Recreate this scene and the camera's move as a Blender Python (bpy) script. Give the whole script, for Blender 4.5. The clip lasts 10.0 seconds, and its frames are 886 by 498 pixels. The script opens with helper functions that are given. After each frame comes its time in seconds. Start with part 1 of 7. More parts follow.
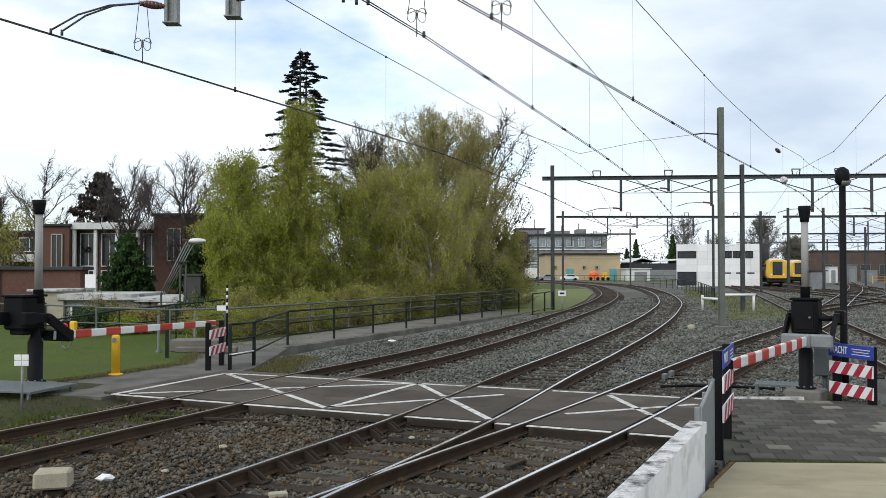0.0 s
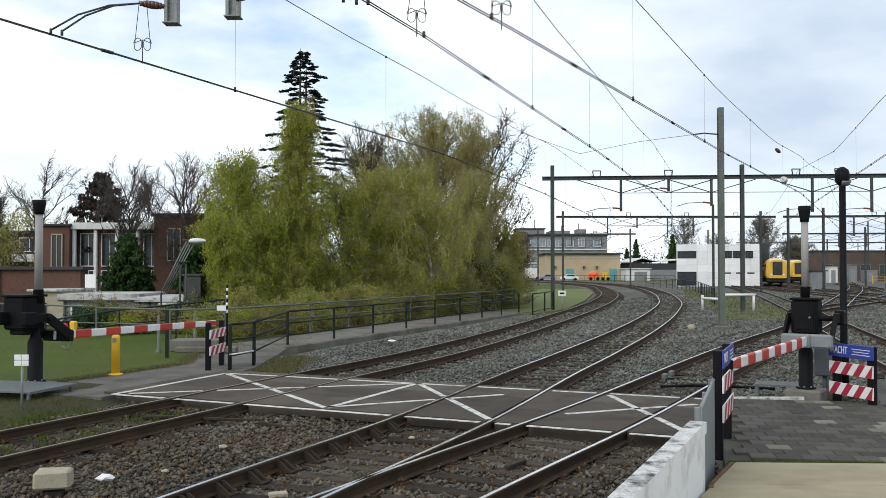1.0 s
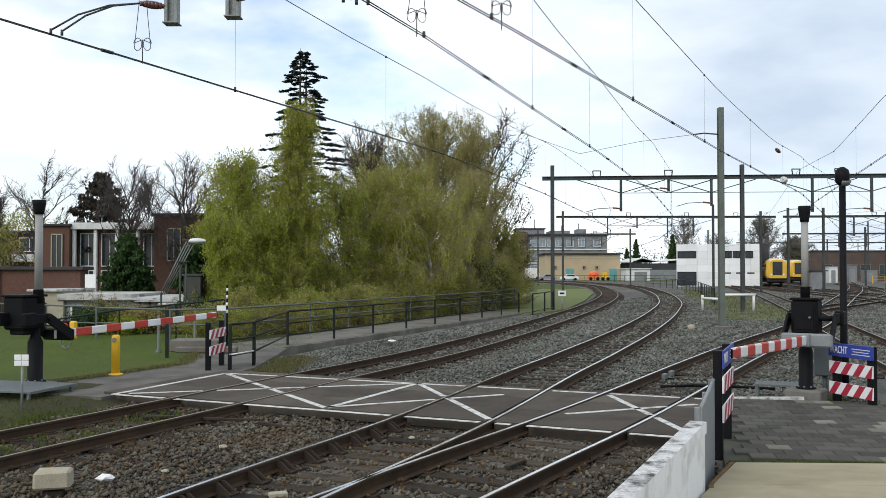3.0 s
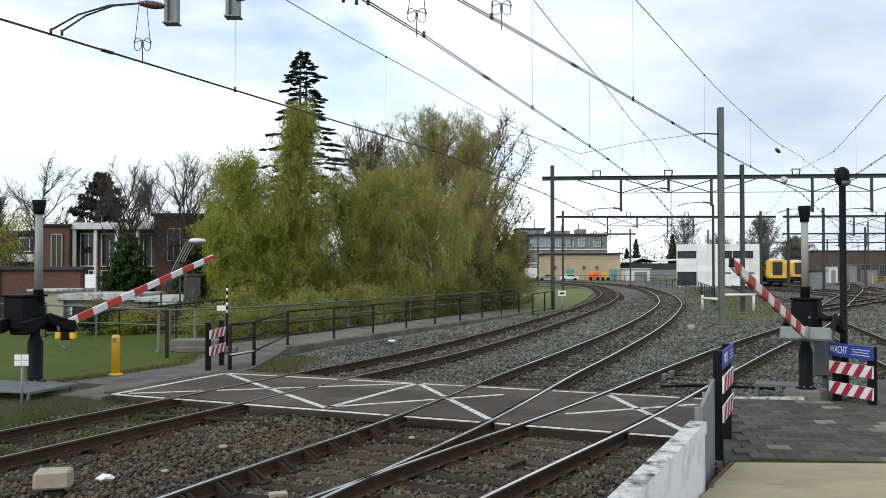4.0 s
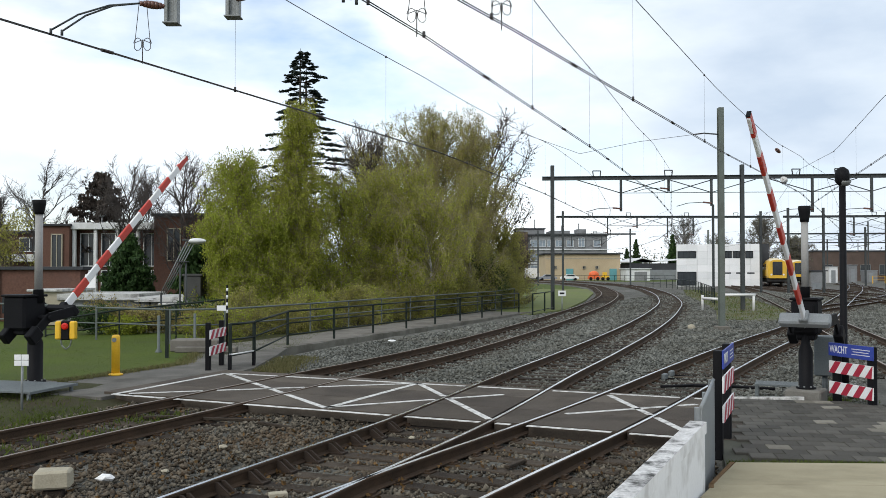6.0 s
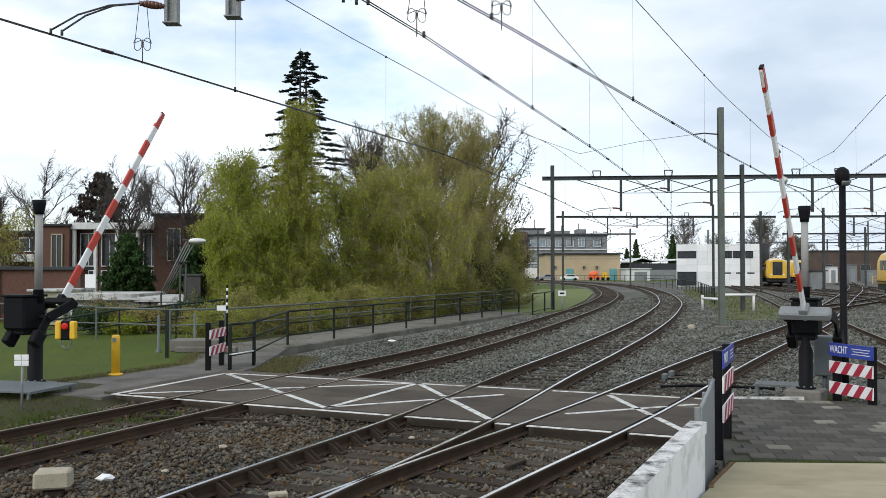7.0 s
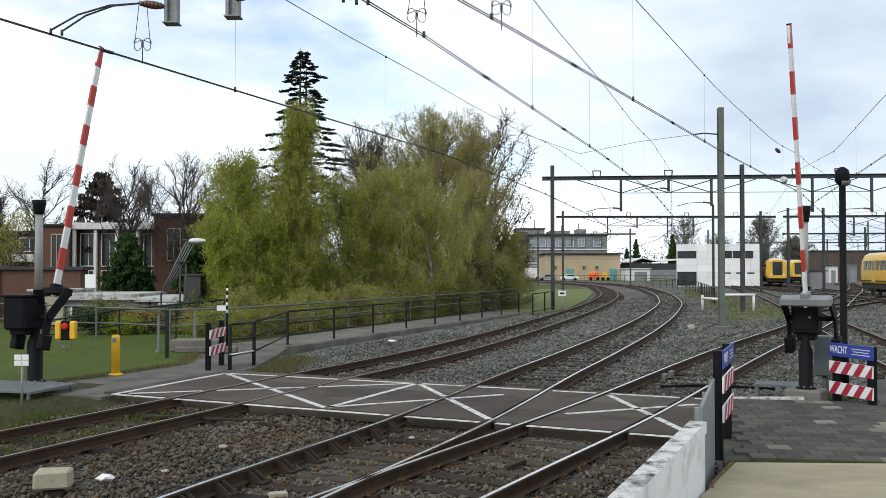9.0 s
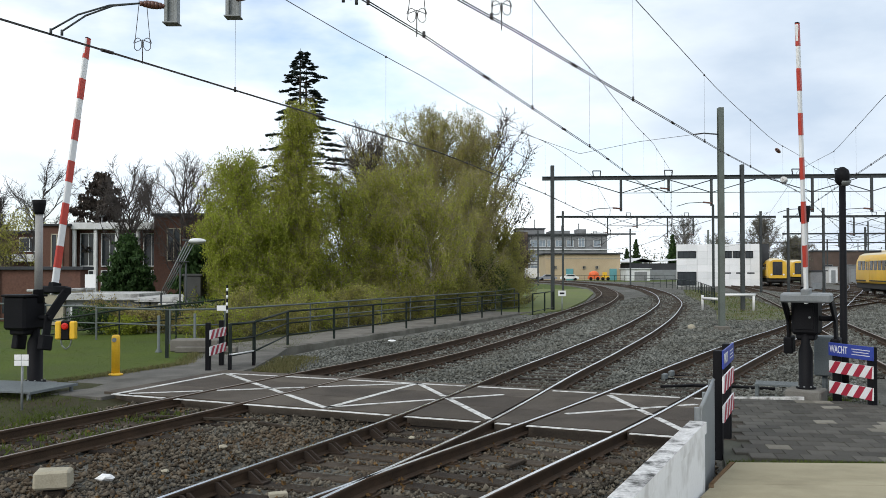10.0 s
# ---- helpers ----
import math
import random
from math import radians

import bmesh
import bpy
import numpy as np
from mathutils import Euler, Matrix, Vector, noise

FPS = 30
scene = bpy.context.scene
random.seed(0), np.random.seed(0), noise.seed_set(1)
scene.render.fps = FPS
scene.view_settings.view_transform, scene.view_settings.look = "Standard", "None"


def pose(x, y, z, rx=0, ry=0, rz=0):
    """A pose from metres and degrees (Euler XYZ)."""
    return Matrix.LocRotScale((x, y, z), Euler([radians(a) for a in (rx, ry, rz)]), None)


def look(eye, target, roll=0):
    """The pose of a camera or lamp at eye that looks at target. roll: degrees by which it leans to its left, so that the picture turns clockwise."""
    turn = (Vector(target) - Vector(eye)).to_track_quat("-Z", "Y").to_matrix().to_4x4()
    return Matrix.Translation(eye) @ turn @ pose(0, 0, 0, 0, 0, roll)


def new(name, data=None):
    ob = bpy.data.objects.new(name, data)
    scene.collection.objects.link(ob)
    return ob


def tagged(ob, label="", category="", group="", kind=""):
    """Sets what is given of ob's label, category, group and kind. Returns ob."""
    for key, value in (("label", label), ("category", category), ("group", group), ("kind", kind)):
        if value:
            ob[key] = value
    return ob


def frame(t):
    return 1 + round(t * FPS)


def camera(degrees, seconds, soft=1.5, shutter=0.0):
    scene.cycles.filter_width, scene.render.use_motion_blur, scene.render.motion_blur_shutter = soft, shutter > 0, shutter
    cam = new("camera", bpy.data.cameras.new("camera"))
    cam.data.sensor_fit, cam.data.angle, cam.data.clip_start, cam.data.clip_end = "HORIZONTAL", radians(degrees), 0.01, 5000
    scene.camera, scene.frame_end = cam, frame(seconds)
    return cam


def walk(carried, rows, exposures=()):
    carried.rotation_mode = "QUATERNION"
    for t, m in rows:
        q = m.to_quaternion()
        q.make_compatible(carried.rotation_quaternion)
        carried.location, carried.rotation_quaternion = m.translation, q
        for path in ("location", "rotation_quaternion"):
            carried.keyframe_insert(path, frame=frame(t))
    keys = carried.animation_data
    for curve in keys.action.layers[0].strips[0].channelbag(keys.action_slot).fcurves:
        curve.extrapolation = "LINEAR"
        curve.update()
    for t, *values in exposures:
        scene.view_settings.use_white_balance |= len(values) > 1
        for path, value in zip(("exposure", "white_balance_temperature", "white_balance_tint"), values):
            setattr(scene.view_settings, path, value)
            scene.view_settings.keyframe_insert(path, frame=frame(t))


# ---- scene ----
cam = camera(52.2, 10.0, soft=0.8)
EYE = pose(0, 0, 2.28, 91.29, 0, 0)
walk(cam, [(0.0, EYE), (10.0, EYE)], exposures=[(0.0, 0.0), (10.0, 0.0)])

# ---- daylight under broken cloud ----
SUN_ELEV, SUN_ROT = radians(36), radians(217)
world = bpy.data.worlds.new("sky")
scene.world = world
world.use_nodes = True
wn, wl = world.node_tree.nodes, world.node_tree.links
wn.clear()
w_out = wn.new("ShaderNodeOutputWorld")
w_bg = wn.new("ShaderNodeBackground")
w_sky = wn.new("ShaderNodeTexSky")
w_sky.sky_type, w_sky.sun_disc = "NISHITA", False
w_sky.sun_elevation, w_sky.sun_rotation = SUN_ELEV, SUN_ROT
w_gain = wn.new("ShaderNodeVectorMath")
w_gain.operation = "SCALE"
w_gain.inputs[3].default_value = 0.14
w_co = wn.new("ShaderNodeTexCoord")
w_map = wn.new("ShaderNodeMapping")
w_map.inputs["Scale"].default_value = (1.0, 1.0, 2.6)
w_map.inputs["Location"].default_value = (0.35, 0.1, 0.2)
w_n1 = wn.new("ShaderNodeTexNoise")
w_n1.inputs["Scale"].default_value, w_n1.inputs["Detail"].default_value = 2.6, 7
w_n1.inputs["Roughness"].default_value = 0.5
w_r1 = wn.new("ShaderNodeValToRGB")
w_r1.color_ramp.elements[0].position, w_r1.color_ramp.elements[1].position = 0.30, 0.48
w_n2 = wn.new("ShaderNodeTexNoise")
w_n2.inputs["Scale"].default_value, w_n2.inputs["Detail"].default_value = 2.0, 8
w_r2 = wn.new("ShaderNodeValToRGB")
w_r2.color_ramp.elements[0].position, w_r2.color_ramp.elements[1].position = 0.32, 0.63
w_r2.color_ramp.elements[0].color = (0.45, 0.54, 0.66, 1)
w_r2.color_ramp.elements[1].color = (0.94, 0.985, 1.0, 1)
w_mix = wn.new("ShaderNodeMix")
w_mix.data_type = "RGBA"
w_bg.inputs["Strength"].default_value = 1.35
wl.new(w_co.outputs["Generated"], w_map.inputs["Vector"])
wl.new(w_map.outputs[0], w_n1.inputs["Vector"])
wl.new(w_map.outputs[0], w_n2.inputs["Vector"])
wl.new(w_n1.outputs["Fac"], w_r1.inputs[0])
wl.new(w_n2.outputs["Fac"], w_r2.inputs[0])
wl.new(w_sky.outputs[0], w_gain.inputs[0])
wl.new(w_r1.outputs[0], w_mix.inputs[0])
wl.new(w_gain.outputs[0], w_mix.inputs[6])
wl.new(w_r2.outputs[0], w_mix.inputs[7])
wl.new(w_mix.outputs[2], w_bg.inputs["Color"])
wl.new(w_bg.outputs[0], w_out.inputs[0])

sun = new("sun", bpy.data.lights.new("sun", "SUN"))
sun.data.energy, sun.data.angle, sun.data.color = 1.4, radians(32), (1.0, 0.965, 0.90)
sun.matrix_world = look((-30, -40, 36.5), (0, 0, 0))


# ---- materials ----
def mat(name, dark, light, rough=0.8, scale=6.0, fine=60.0, bump=0.3, metal=0.0, stain=None, stain_amount=0.0, per="", stain_scale=0.8, depth=0.01):
    m = bpy.data.materials.new(name)
    m.use_nodes = True
    n, l = m.node_tree.nodes, m.node_tree.links
    b = n["Principled BSDF"]
    co = n.new("ShaderNodeTexCoord")
    n1 = n.new("ShaderNodeTexNoise")
    n1.inputs["Scale"].default_value, n1.inputs["Detail"].default_value = scale, 5
    n2 = n.new("ShaderNodeTexNoise")
    n2.inputs["Scale"].default_value, n2.inputs["Detail"].default_value = fine, 4
    l.new(co.outputs["Object"], n1.inputs["Vector"])
    l.new(co.outputs["Object"], n2.inputs["Vector"])
    add = n.new("ShaderNodeMath")
    add.operation = "ADD"
    l.new(n1.outputs["Fac"], add.inputs[0])
    l.new(n2.outputs["Fac"], add.inputs[1])
    fac = add.outputs[0]
    if per:
        src = n.new("ShaderNodeObjectInfo").outputs["Random"] if per == "object" else n.new("ShaderNodeNewGeometry").outputs["Random Per Island"]
        k = n.new("ShaderNodeMath")
        k.operation = "MULTIPLY_ADD"
        k.inputs[1].default_value, k.inputs[2].default_value = 0.7, -0.35
        l.new(src, k.inputs[0])
        a2 = n.new("ShaderNodeMath")
        a2.operation = "ADD"
        l.new(fac, a2.inputs[0])
        l.new(k.outputs[0], a2.inputs[1])
        fac = a2.outputs[0]
    mp = n.new("ShaderNodeMapRange")
    mp.inputs[1].default_value, mp.inputs[2].default_value = 0.6, 1.4
    l.new(fac, mp.inputs[0])
    mx = n.new("ShaderNodeMix")
    mx.data_type = "RGBA"
    mx.inputs[6].default_value, mx.inputs[7].default_value = (*dark, 1), (*light, 1)
    l.new(mp.outputs[0], mx.inputs[0])
    col = mx.outputs[2]
    if stain:
        n3 = n.new("ShaderNodeTexNoise")
        n3.inputs["Scale"].default_value, n3.inputs["Detail"].default_value, n3.inputs["Roughness"].default_value = stain_scale, 6, 0.65
        l.new(co.outputs["Object"], n3.inputs["Vector"])
        r3 = n.new("ShaderNodeMapRange")
        r3.inputs[1].default_value, r3.inputs[2].default_value, r3.inputs[4].default_value = 0.48, 0.66, stain_amount
        l.new(n3.outputs["Fac"], r3.inputs[0])
        m3 = n.new("ShaderNodeMix")
        m3.data_type = "RGBA"
        m3.inputs[7].default_value = (*stain, 1)
        l.new(r3.outputs[0], m3.inputs[0])
        l.new(col, m3.inputs[6])
        col = m3.outputs[2]
    l.new(col, b.inputs["Base Color"])
    rr = n.new("ShaderNodeMapRange")
    rr.inputs[3].default_value, rr.inputs[4].default_value = max(0.05, rough - 0.12), min(1.0, rough + 0.1)
    l.new(n1.outputs["Fac"], rr.inputs[0])
    l.new(rr.outputs[0], b.inputs["Roughness"])
    b.inputs["Metallic"].default_value = metal
    if rough > 0.78 and not metal:
        b.inputs["Specular IOR Level"].default_value = 0.2
    if bump:
        bp = n.new("ShaderNodeBump")
        bp.inputs["Strength"].default_value, bp.inputs["Distance"].default_value = bump, depth
        l.new(n2.outputs["Fac"], bp.inputs["Height"])
        l.new(bp.outputs[0], b.inputs["Normal"])
    return m


def leaf_mat(name, dark, light, through_light=0.35):
    m = mat(name, dark, light, rough=0.6, scale=0.6, fine=8.0, bump=0, per="island")
    n, l = m.node_tree.nodes, m.node_tree.links
    b, out = n["Principled BSDF"], n["Material Output"]
    b.inputs["Specular IOR Level"].default_value = 0.15
    tr = n.new("ShaderNodeBsdfTranslucent")
    ms = n.new("ShaderNodeMixShader")
    ms.inputs[0].default_value = through_light
    l.new(b.inputs["Base Color"].links[0].from_socket, tr.inputs["Color"])
    l.new(b.outputs[0], ms.inputs[1])
    l.new(tr.outputs[0], ms.inputs[2])
    l.new(ms.outputs[0], out.inputs["Surface"])
    return m


def glass_mat(name, tint=(0.03, 0.04, 0.05)):
    m = mat(name, tint, tuple(c * 1.8 for c in tint), rough=0.14, scale=0.7, fine=3, bump=0)
    m.node_tree.nodes["Principled BSDF"].inputs["IOR"].default_value = 1.5
    return m


def glow_mat(name, colour, power):
    m = mat(name, colour, colour, rough=0.3, bump=0)
    b = m.node_tree.nodes["Principled BSDF"]
    b.inputs["Emission Color"].default_value, b.inputs["Emission Strength"].default_value = (*colour, 1), power
    return m


M_GRASS = mat("lawn", (0.036, 0.057, 0.005), (0.080, 0.110, 0.012), 0.95, 0.5, 18, 0.6, stain=(0.065, 0.070, 0.022), stain_amount=0.4, stain_scale=0.3, depth=0.03)
M_BLADE = leaf_mat("grass_blades", (0.055, 0.078, 0.011), (0.105, 0.138, 0.027))
M_DRYGRASS = leaf_mat("dry_grass_blades", (0.095, 0.090, 0.034), (0.200, 0.185, 0.085))
M_BALLAST = mat("ballast_bed", (0.038, 0.036, 0.031), (0.15, 0.146, 0.128), 0.95, 0.9, 16, 1.0, stain=(0.19, 0.186, 0.168), stain_amount=0.5, stain_scale=0.22, depth=0.06)
M_STONE = mat("ballast_stone", (0.017, 0.0135, 0.010), (0.178, 0.155, 0.120), 0.9, 0.4, 40, 0.3, per="island", stain=(0.095, 0.053, 0.022), stain_amount=0.65, stain_scale=0.3)
M_STONEGREY = mat("fresh_grey_stone", (0.056, 0.058, 0.050), (0.210, 0.213, 0.190), 0.9, 0.4, 40, 0.3, per="island", stain=(0.085, 0.075, 0.055), stain_amount=0.5, stain_scale=0.3)
M_RAILSIDE = mat("rail_rust", (0.028, 0.019, 0.013), (0.080, 0.050, 0.031), 0.85, 3, 70, 0.4)
M_RAILTOP = mat("rail_running_face", (0.55, 0.55, 0.56), (0.74, 0.74, 0.76), 0.26, 2, 90, 0.05, metal=1.0)
M_SLEEPER = mat("sleeper_timber", (0.014, 0.010, 0.008), (0.085, 0.067, 0.050), 0.92, 4, 60, 1.0, per="object", stain=(0.028, 0.020, 0.013), stain_amount=0.85, stain_scale=4, depth=0.02)
M_SLEEPERF = mat("sleeper_timber_far", (0.024, 0.018, 0.013), (0.085, 0.065, 0.047), 0.9, 3, 50, 0.6, per="island")
M_SLAB = mat("crossing_slab", (0.050, 0.040, 0.032), (0.105, 0.088, 0.070), 0.88, 1.2, 60, 0.5, per="object", stain=(0.036, 0.028, 0.022), stain_amount=0.7)
M_ASPHALT = mat("asphalt", (0.085, 0.080, 0.071), (0.185, 0.174, 0.156), 0.92, 1.2, 40, 0.7, stain=(0.045, 0.042, 0.036), stain_amount=0.6)
M_MARK = mat("road_marking", (0.34, 0.33, 0.31), (0.80, 0.79, 0.76), 0.7, 9, 60, 0.2, stain=(0.13, 0.12, 0.105), stain_amount=0.9, stain_scale=6)
M_CONC = mat("concrete", (0.115, 0.106, 0.092), (0.225, 0.21, 0.185), 0.9, 2, 60, 0.5, stain=(0.07, 0.062, 0.05), stain_amount=0.65)
M_PALECONC = mat("pale_concrete", (0.29, 0.262, 0.195), (0.43, 0.39, 0.30), 0.85, 4, 50, 0.4, stain=(0.28, 0.25, 0.2), stain_amount=0.5, stain_scale=3)
M_WHITEWALL = mat("flaking_white_paint", (0.76, 0.76, 0.77), (0.86, 0.86, 0.87), 0.75, 2.5, 40, 0.4, stain=(0.30, 0.28, 0.26), stain_amount=0.45, stain_scale=2.5)
M_COPING = mat("weathered_coping", (0.38, 0.37, 0.36), (0.74, 0.73, 0.72), 0.8, 5, 50, 0.5, stain=(0.035, 0.035, 0.032), stain_amount=1.0, stain_scale=4.5)
M_RAMP = mat("ramp_concrete", (0.30, 0.262, 0.172), (0.39, 0.345, 0.238), 0.9, 1.2, 70, 0.5, stain=(0.22, 0.19, 0.125), stain_amount=0.6)
M_PAVER = mat("paver", (0.048, 0.045, 0.039), (0.105, 0.098, 0.086), 0.9, 2, 80, 0.5, per="object", stain=(0.03, 0.03, 0.022), stain_amount=0.5, stain_scale=1.2)
M_PAVERLIGHT = mat("pale_paver", (0.15, 0.138, 0.112), (0.24, 0.222, 0.185), 0.88, 3, 80, 0.4, per="object", stain=(0.09, 0.085, 0.07), stain_amount=0.6, stain_scale=3)
M_SAND = mat("joint_sand", (0.042, 0.042, 0.035), (0.084, 0.084, 0.063), 0.95, 4, 60, 0.4)
M_BLACK = mat("black_enamel", (0.004, 0.004, 0.005), (0.011, 0.011, 0.013), 0.6, 3, 60, 0.15)
M_BLACK.node_tree.nodes["Principled BSDF"].inputs["Specular IOR Level"].default_value = 0.12
M_DARKGREEN = mat("dark_green_paint", (0.006, 0.011, 0.008), (0.020, 0.029, 0.024), 0.6, 2, 60, 0.15)
M_DARKGREEN.node_tree.nodes["Principled BSDF"].inputs["Specular IOR Level"].default_value = 0.2
M_GRATING = mat("grey_grating_paint", (0.085, 0.10, 0.105), (0.15, 0.168, 0.172), 0.65, 2, 40, 0.1)
M_RAILDULL = mat("dull_running_face", (0.16, 0.125, 0.10), (0.34, 0.29, 0.25), 0.5, 2, 90, 0.1, metal=0.7)
M_GALV = mat("galvanised_steel", (0.165, 0.176, 0.176), (0.285, 0.300, 0.300), 0.6, 3, 40, 0.15, metal=0.35, stain=(0.15, 0.16, 0.15), stain_amount=0.4, stain_scale=2)
M_MASTGREEN = mat("weathered_green_steel", (0.075, 0.09, 0.078), (0.15, 0.17, 0.15), 0.7, 1.5, 30, 0.2, stain=(0.06, 0.056, 0.045), stain_amount=0.5)
M_GANTRY = mat("gantry_steel", (0.036, 0.040, 0.041), (0.085, 0.093, 0.094), 0.7, 1.5, 30, 0.2)
M_GANTRY.node_tree.nodes["Principled BSDF"].inputs["Specular IOR Level"].default_value = 0.15
M_GREYPAINT = mat("grey_paint", (0.165, 0.180, 0.188), (0.255, 0.270, 0.277), 0.55, 2, 40, 0.1, stain=(0.17, 0.17, 0.16), stain_amount=0.4)
M_BEIGEMAST = mat("grey_mast_paint", (0.272, 0.264, 0.256), (0.384, 0.376, 0.360), 0.6, 3, 40, 0.1, stain=(0.24, 0.23, 0.21), stain_amount=0.4)
M_RED = mat("reflective_red", (0.38, 0.026, 0.018), (0.55, 0.055, 0.028), 0.5, 4, 40, 0.05)
M_CRIMSON = mat("sign_crimson", (0.30, 0.008, 0.028), (0.42, 0.02, 0.048), 0.5, 4, 40, 0.05)
M_WHITE = mat("white_paint", (0.68, 0.68, 0.68), (0.84, 0.84, 0.83), 0.5, 3, 50, 0.05, stain=(0.5, 0.49, 0.46), stain_amount=0.35)
M_BLUE = mat("sign_blue", (0.018, 0.035, 0.24), (0.03, 0.06, 0.34), 0.5, 3, 40, 0.05)
M_YELLOW = mat("yellow_paint", (0.66, 0.36, 0.015), (0.82, 0.50, 0.03), 0.5, 3, 40, 0.1)
M_WIRE = mat("copper_wire", (0.025, 0.022, 0.022), (0.06, 0.05, 0.05), 0.6, 5, 40, 0)
M_FASCIALIGHT = mat("pale_porcelain", (0.5, 0.5, 0.48), (0.68, 0.68, 0.66), 0.35, 5, 40, 0)
M_INSUL = mat("brown_insulator", (0.09, 0.035, 0.025), (0.16, 0.07, 0.05), 0.3, 6, 40, 0)


# ---- mesh helpers ----
def part(name, bm, material, parent=None, label=""):
    me = bpy.data.meshes.new(name)
    bm.to_mesh(me)
    bm.free()
    me.materials.append(material)
    ob = new(name, me)
    if parent is not None:
        ob.parent = parent
    if label:
        ob["label"] = label
    return ob


def piece(name, me, parent, m):
    ob = new(name, me)
    ob.parent = parent
    ob.matrix_basis = m
    return ob


def mesh_of(bm, name, material):
    me = bpy.data.meshes.new(name)
    bm.to_mesh(me)
    bm.free()
    me.materials.append(material)
    return me


def raw(name, verts, faces, material, parent=None, smooth=False):
    me = bpy.data.meshes.new(name)
    me.from_pydata([tuple(v) for v in verts], [], [tuple(f) for f in faces])
    me.materials.append(material)
    if smooth:
        me.polygons.foreach_set("use_smooth", [True] * len(me.polygons))
    me.update()
    ob = new(name, me)
    if parent is not None:
        ob.parent = parent
    return ob


def base(name, m, label, category, group="", kind=""):
    ob = new(name)
    ob.empty_display_size = 0.2
    ob.matrix_basis = m
    return tagged(ob, label, category, group, kind)


def box(bm, c, s, m=None, bevel=0.0):
    geo = bmesh.ops.create_cube(bm, size=1.0)
    vs = geo["verts"]
    for v in vs:
        v.co = Vector((c[0] + v.co.x * s[0], c[1] + v.co.y * s[1], c[2] + v.co.z * s[2]))
    if bevel:
        es = list({e for v in vs for e in v.link_edges})
        got = bmesh.ops.bevel(bm, geom=es, offset=bevel, segments=1, affect="EDGES", profile=0.5)
        vs = list({v for f in got["faces"] for v in f.verts} | {v for v in vs if v.is_valid})
    if m is not None:
        bmesh.ops.transform(bm, matrix=m, verts=vs)
    return bm


def rod(bm, a, b, r0, r1=None, seg=8):
    a, b = Vector(a), Vector(b)
    r1 = r0 if r1 is None else r1
    q = (b - a).to_track_quat("Z", "Y")
    rings = []
    for p, r in ((a, r0), (b, r1)):
        rings.append([bm.verts.new(p + q @ Vector((r * math.cos(2 * math.pi * i / seg), r * math.sin(2 * math.pi * i / seg), 0))) for i in range(seg)])
    for i in range(seg):
        f = bm.faces.new((rings[0][i], rings[0][(i + 1) % seg], rings[1][(i + 1) % seg], rings[1][i]))
        f.smooth = seg > 5
    bm.faces.new(rings[0][::-1])
    bm.faces.new(rings[1])
    return bm


def lathe(bm, profile, seg=16, c=(0, 0, 0)):
    rings = []
    for r, z in profile:
        rings.append([bm.verts.new((c[0] + r * math.cos(2 * math.pi * i / seg), c[1] + r * math.sin(2 * math.pi * i / seg), c[2] + z)) for i in range(seg)])
    for a, b in zip(rings[:-1], rings[1:]):
        for i in range(seg):
            bm.faces.new((a[i], a[(i + 1) % seg], b[(i + 1) % seg], b[i])).smooth = True
    bm.faces.new(rings[0][::-1])
    bm.faces.new(rings[-1])
    return bm


def prism(bm, poly, z0, z1):
    lo = [bm.verts.new((p[0], p[1], z0)) for p in poly]
    hi = [bm.verts.new((p[0], p[1], z1)) for p in poly]
    n = len(poly)
    for i in range(n):
        bm.faces.new((lo[i], lo[(i + 1) % n], hi[(i + 1) % n], hi[i]))
    bm.faces.new(hi)
    bm.faces.new(lo[::-1])
    bmesh.ops.recalc_face_normals(bm, faces=bm.faces)
    return bm


def sweep(bm, pts, r, seg=6):
    for a, b in zip(pts[:-1], pts[1:]):
        rod(bm, a, b, r, r, seg)
    return bm


def spline(pts, step):
    p = [np.array(q, float) for q in pts]
    p = [2 * p[0] - p[1]] + p + [2 * p[-1] - p[-2]]
    fine = []
    for i in range(1, len(p) - 2):
        for t in np.linspace(0, 1, 40, endpoint=False):
            a, b, c, d = p[i - 1], p[i], p[i + 1], p[i + 2]
            fine.append(0.5 * (2 * b + (c - a) * t + (2 * a - 5 * b + 4 * c - d) * t * t + (3 * b - a - 3 * c + d) * t ** 3))
    fine.append(p[-2])
    fine = np.array(fine)
    s = np.concatenate([[0], np.cumsum(np.linalg.norm(np.diff(fine, axis=0), axis=1))])
    k = np.arange(0, s[-1], step)
    out = np.stack([np.interp(k, s, fine[:, j]) for j in range(fine.shape[1])], 1)
    tan = np.gradient(out, axis=0)
    tan /= np.linalg.norm(tan, axis=1)[:, None]
    return out, tan


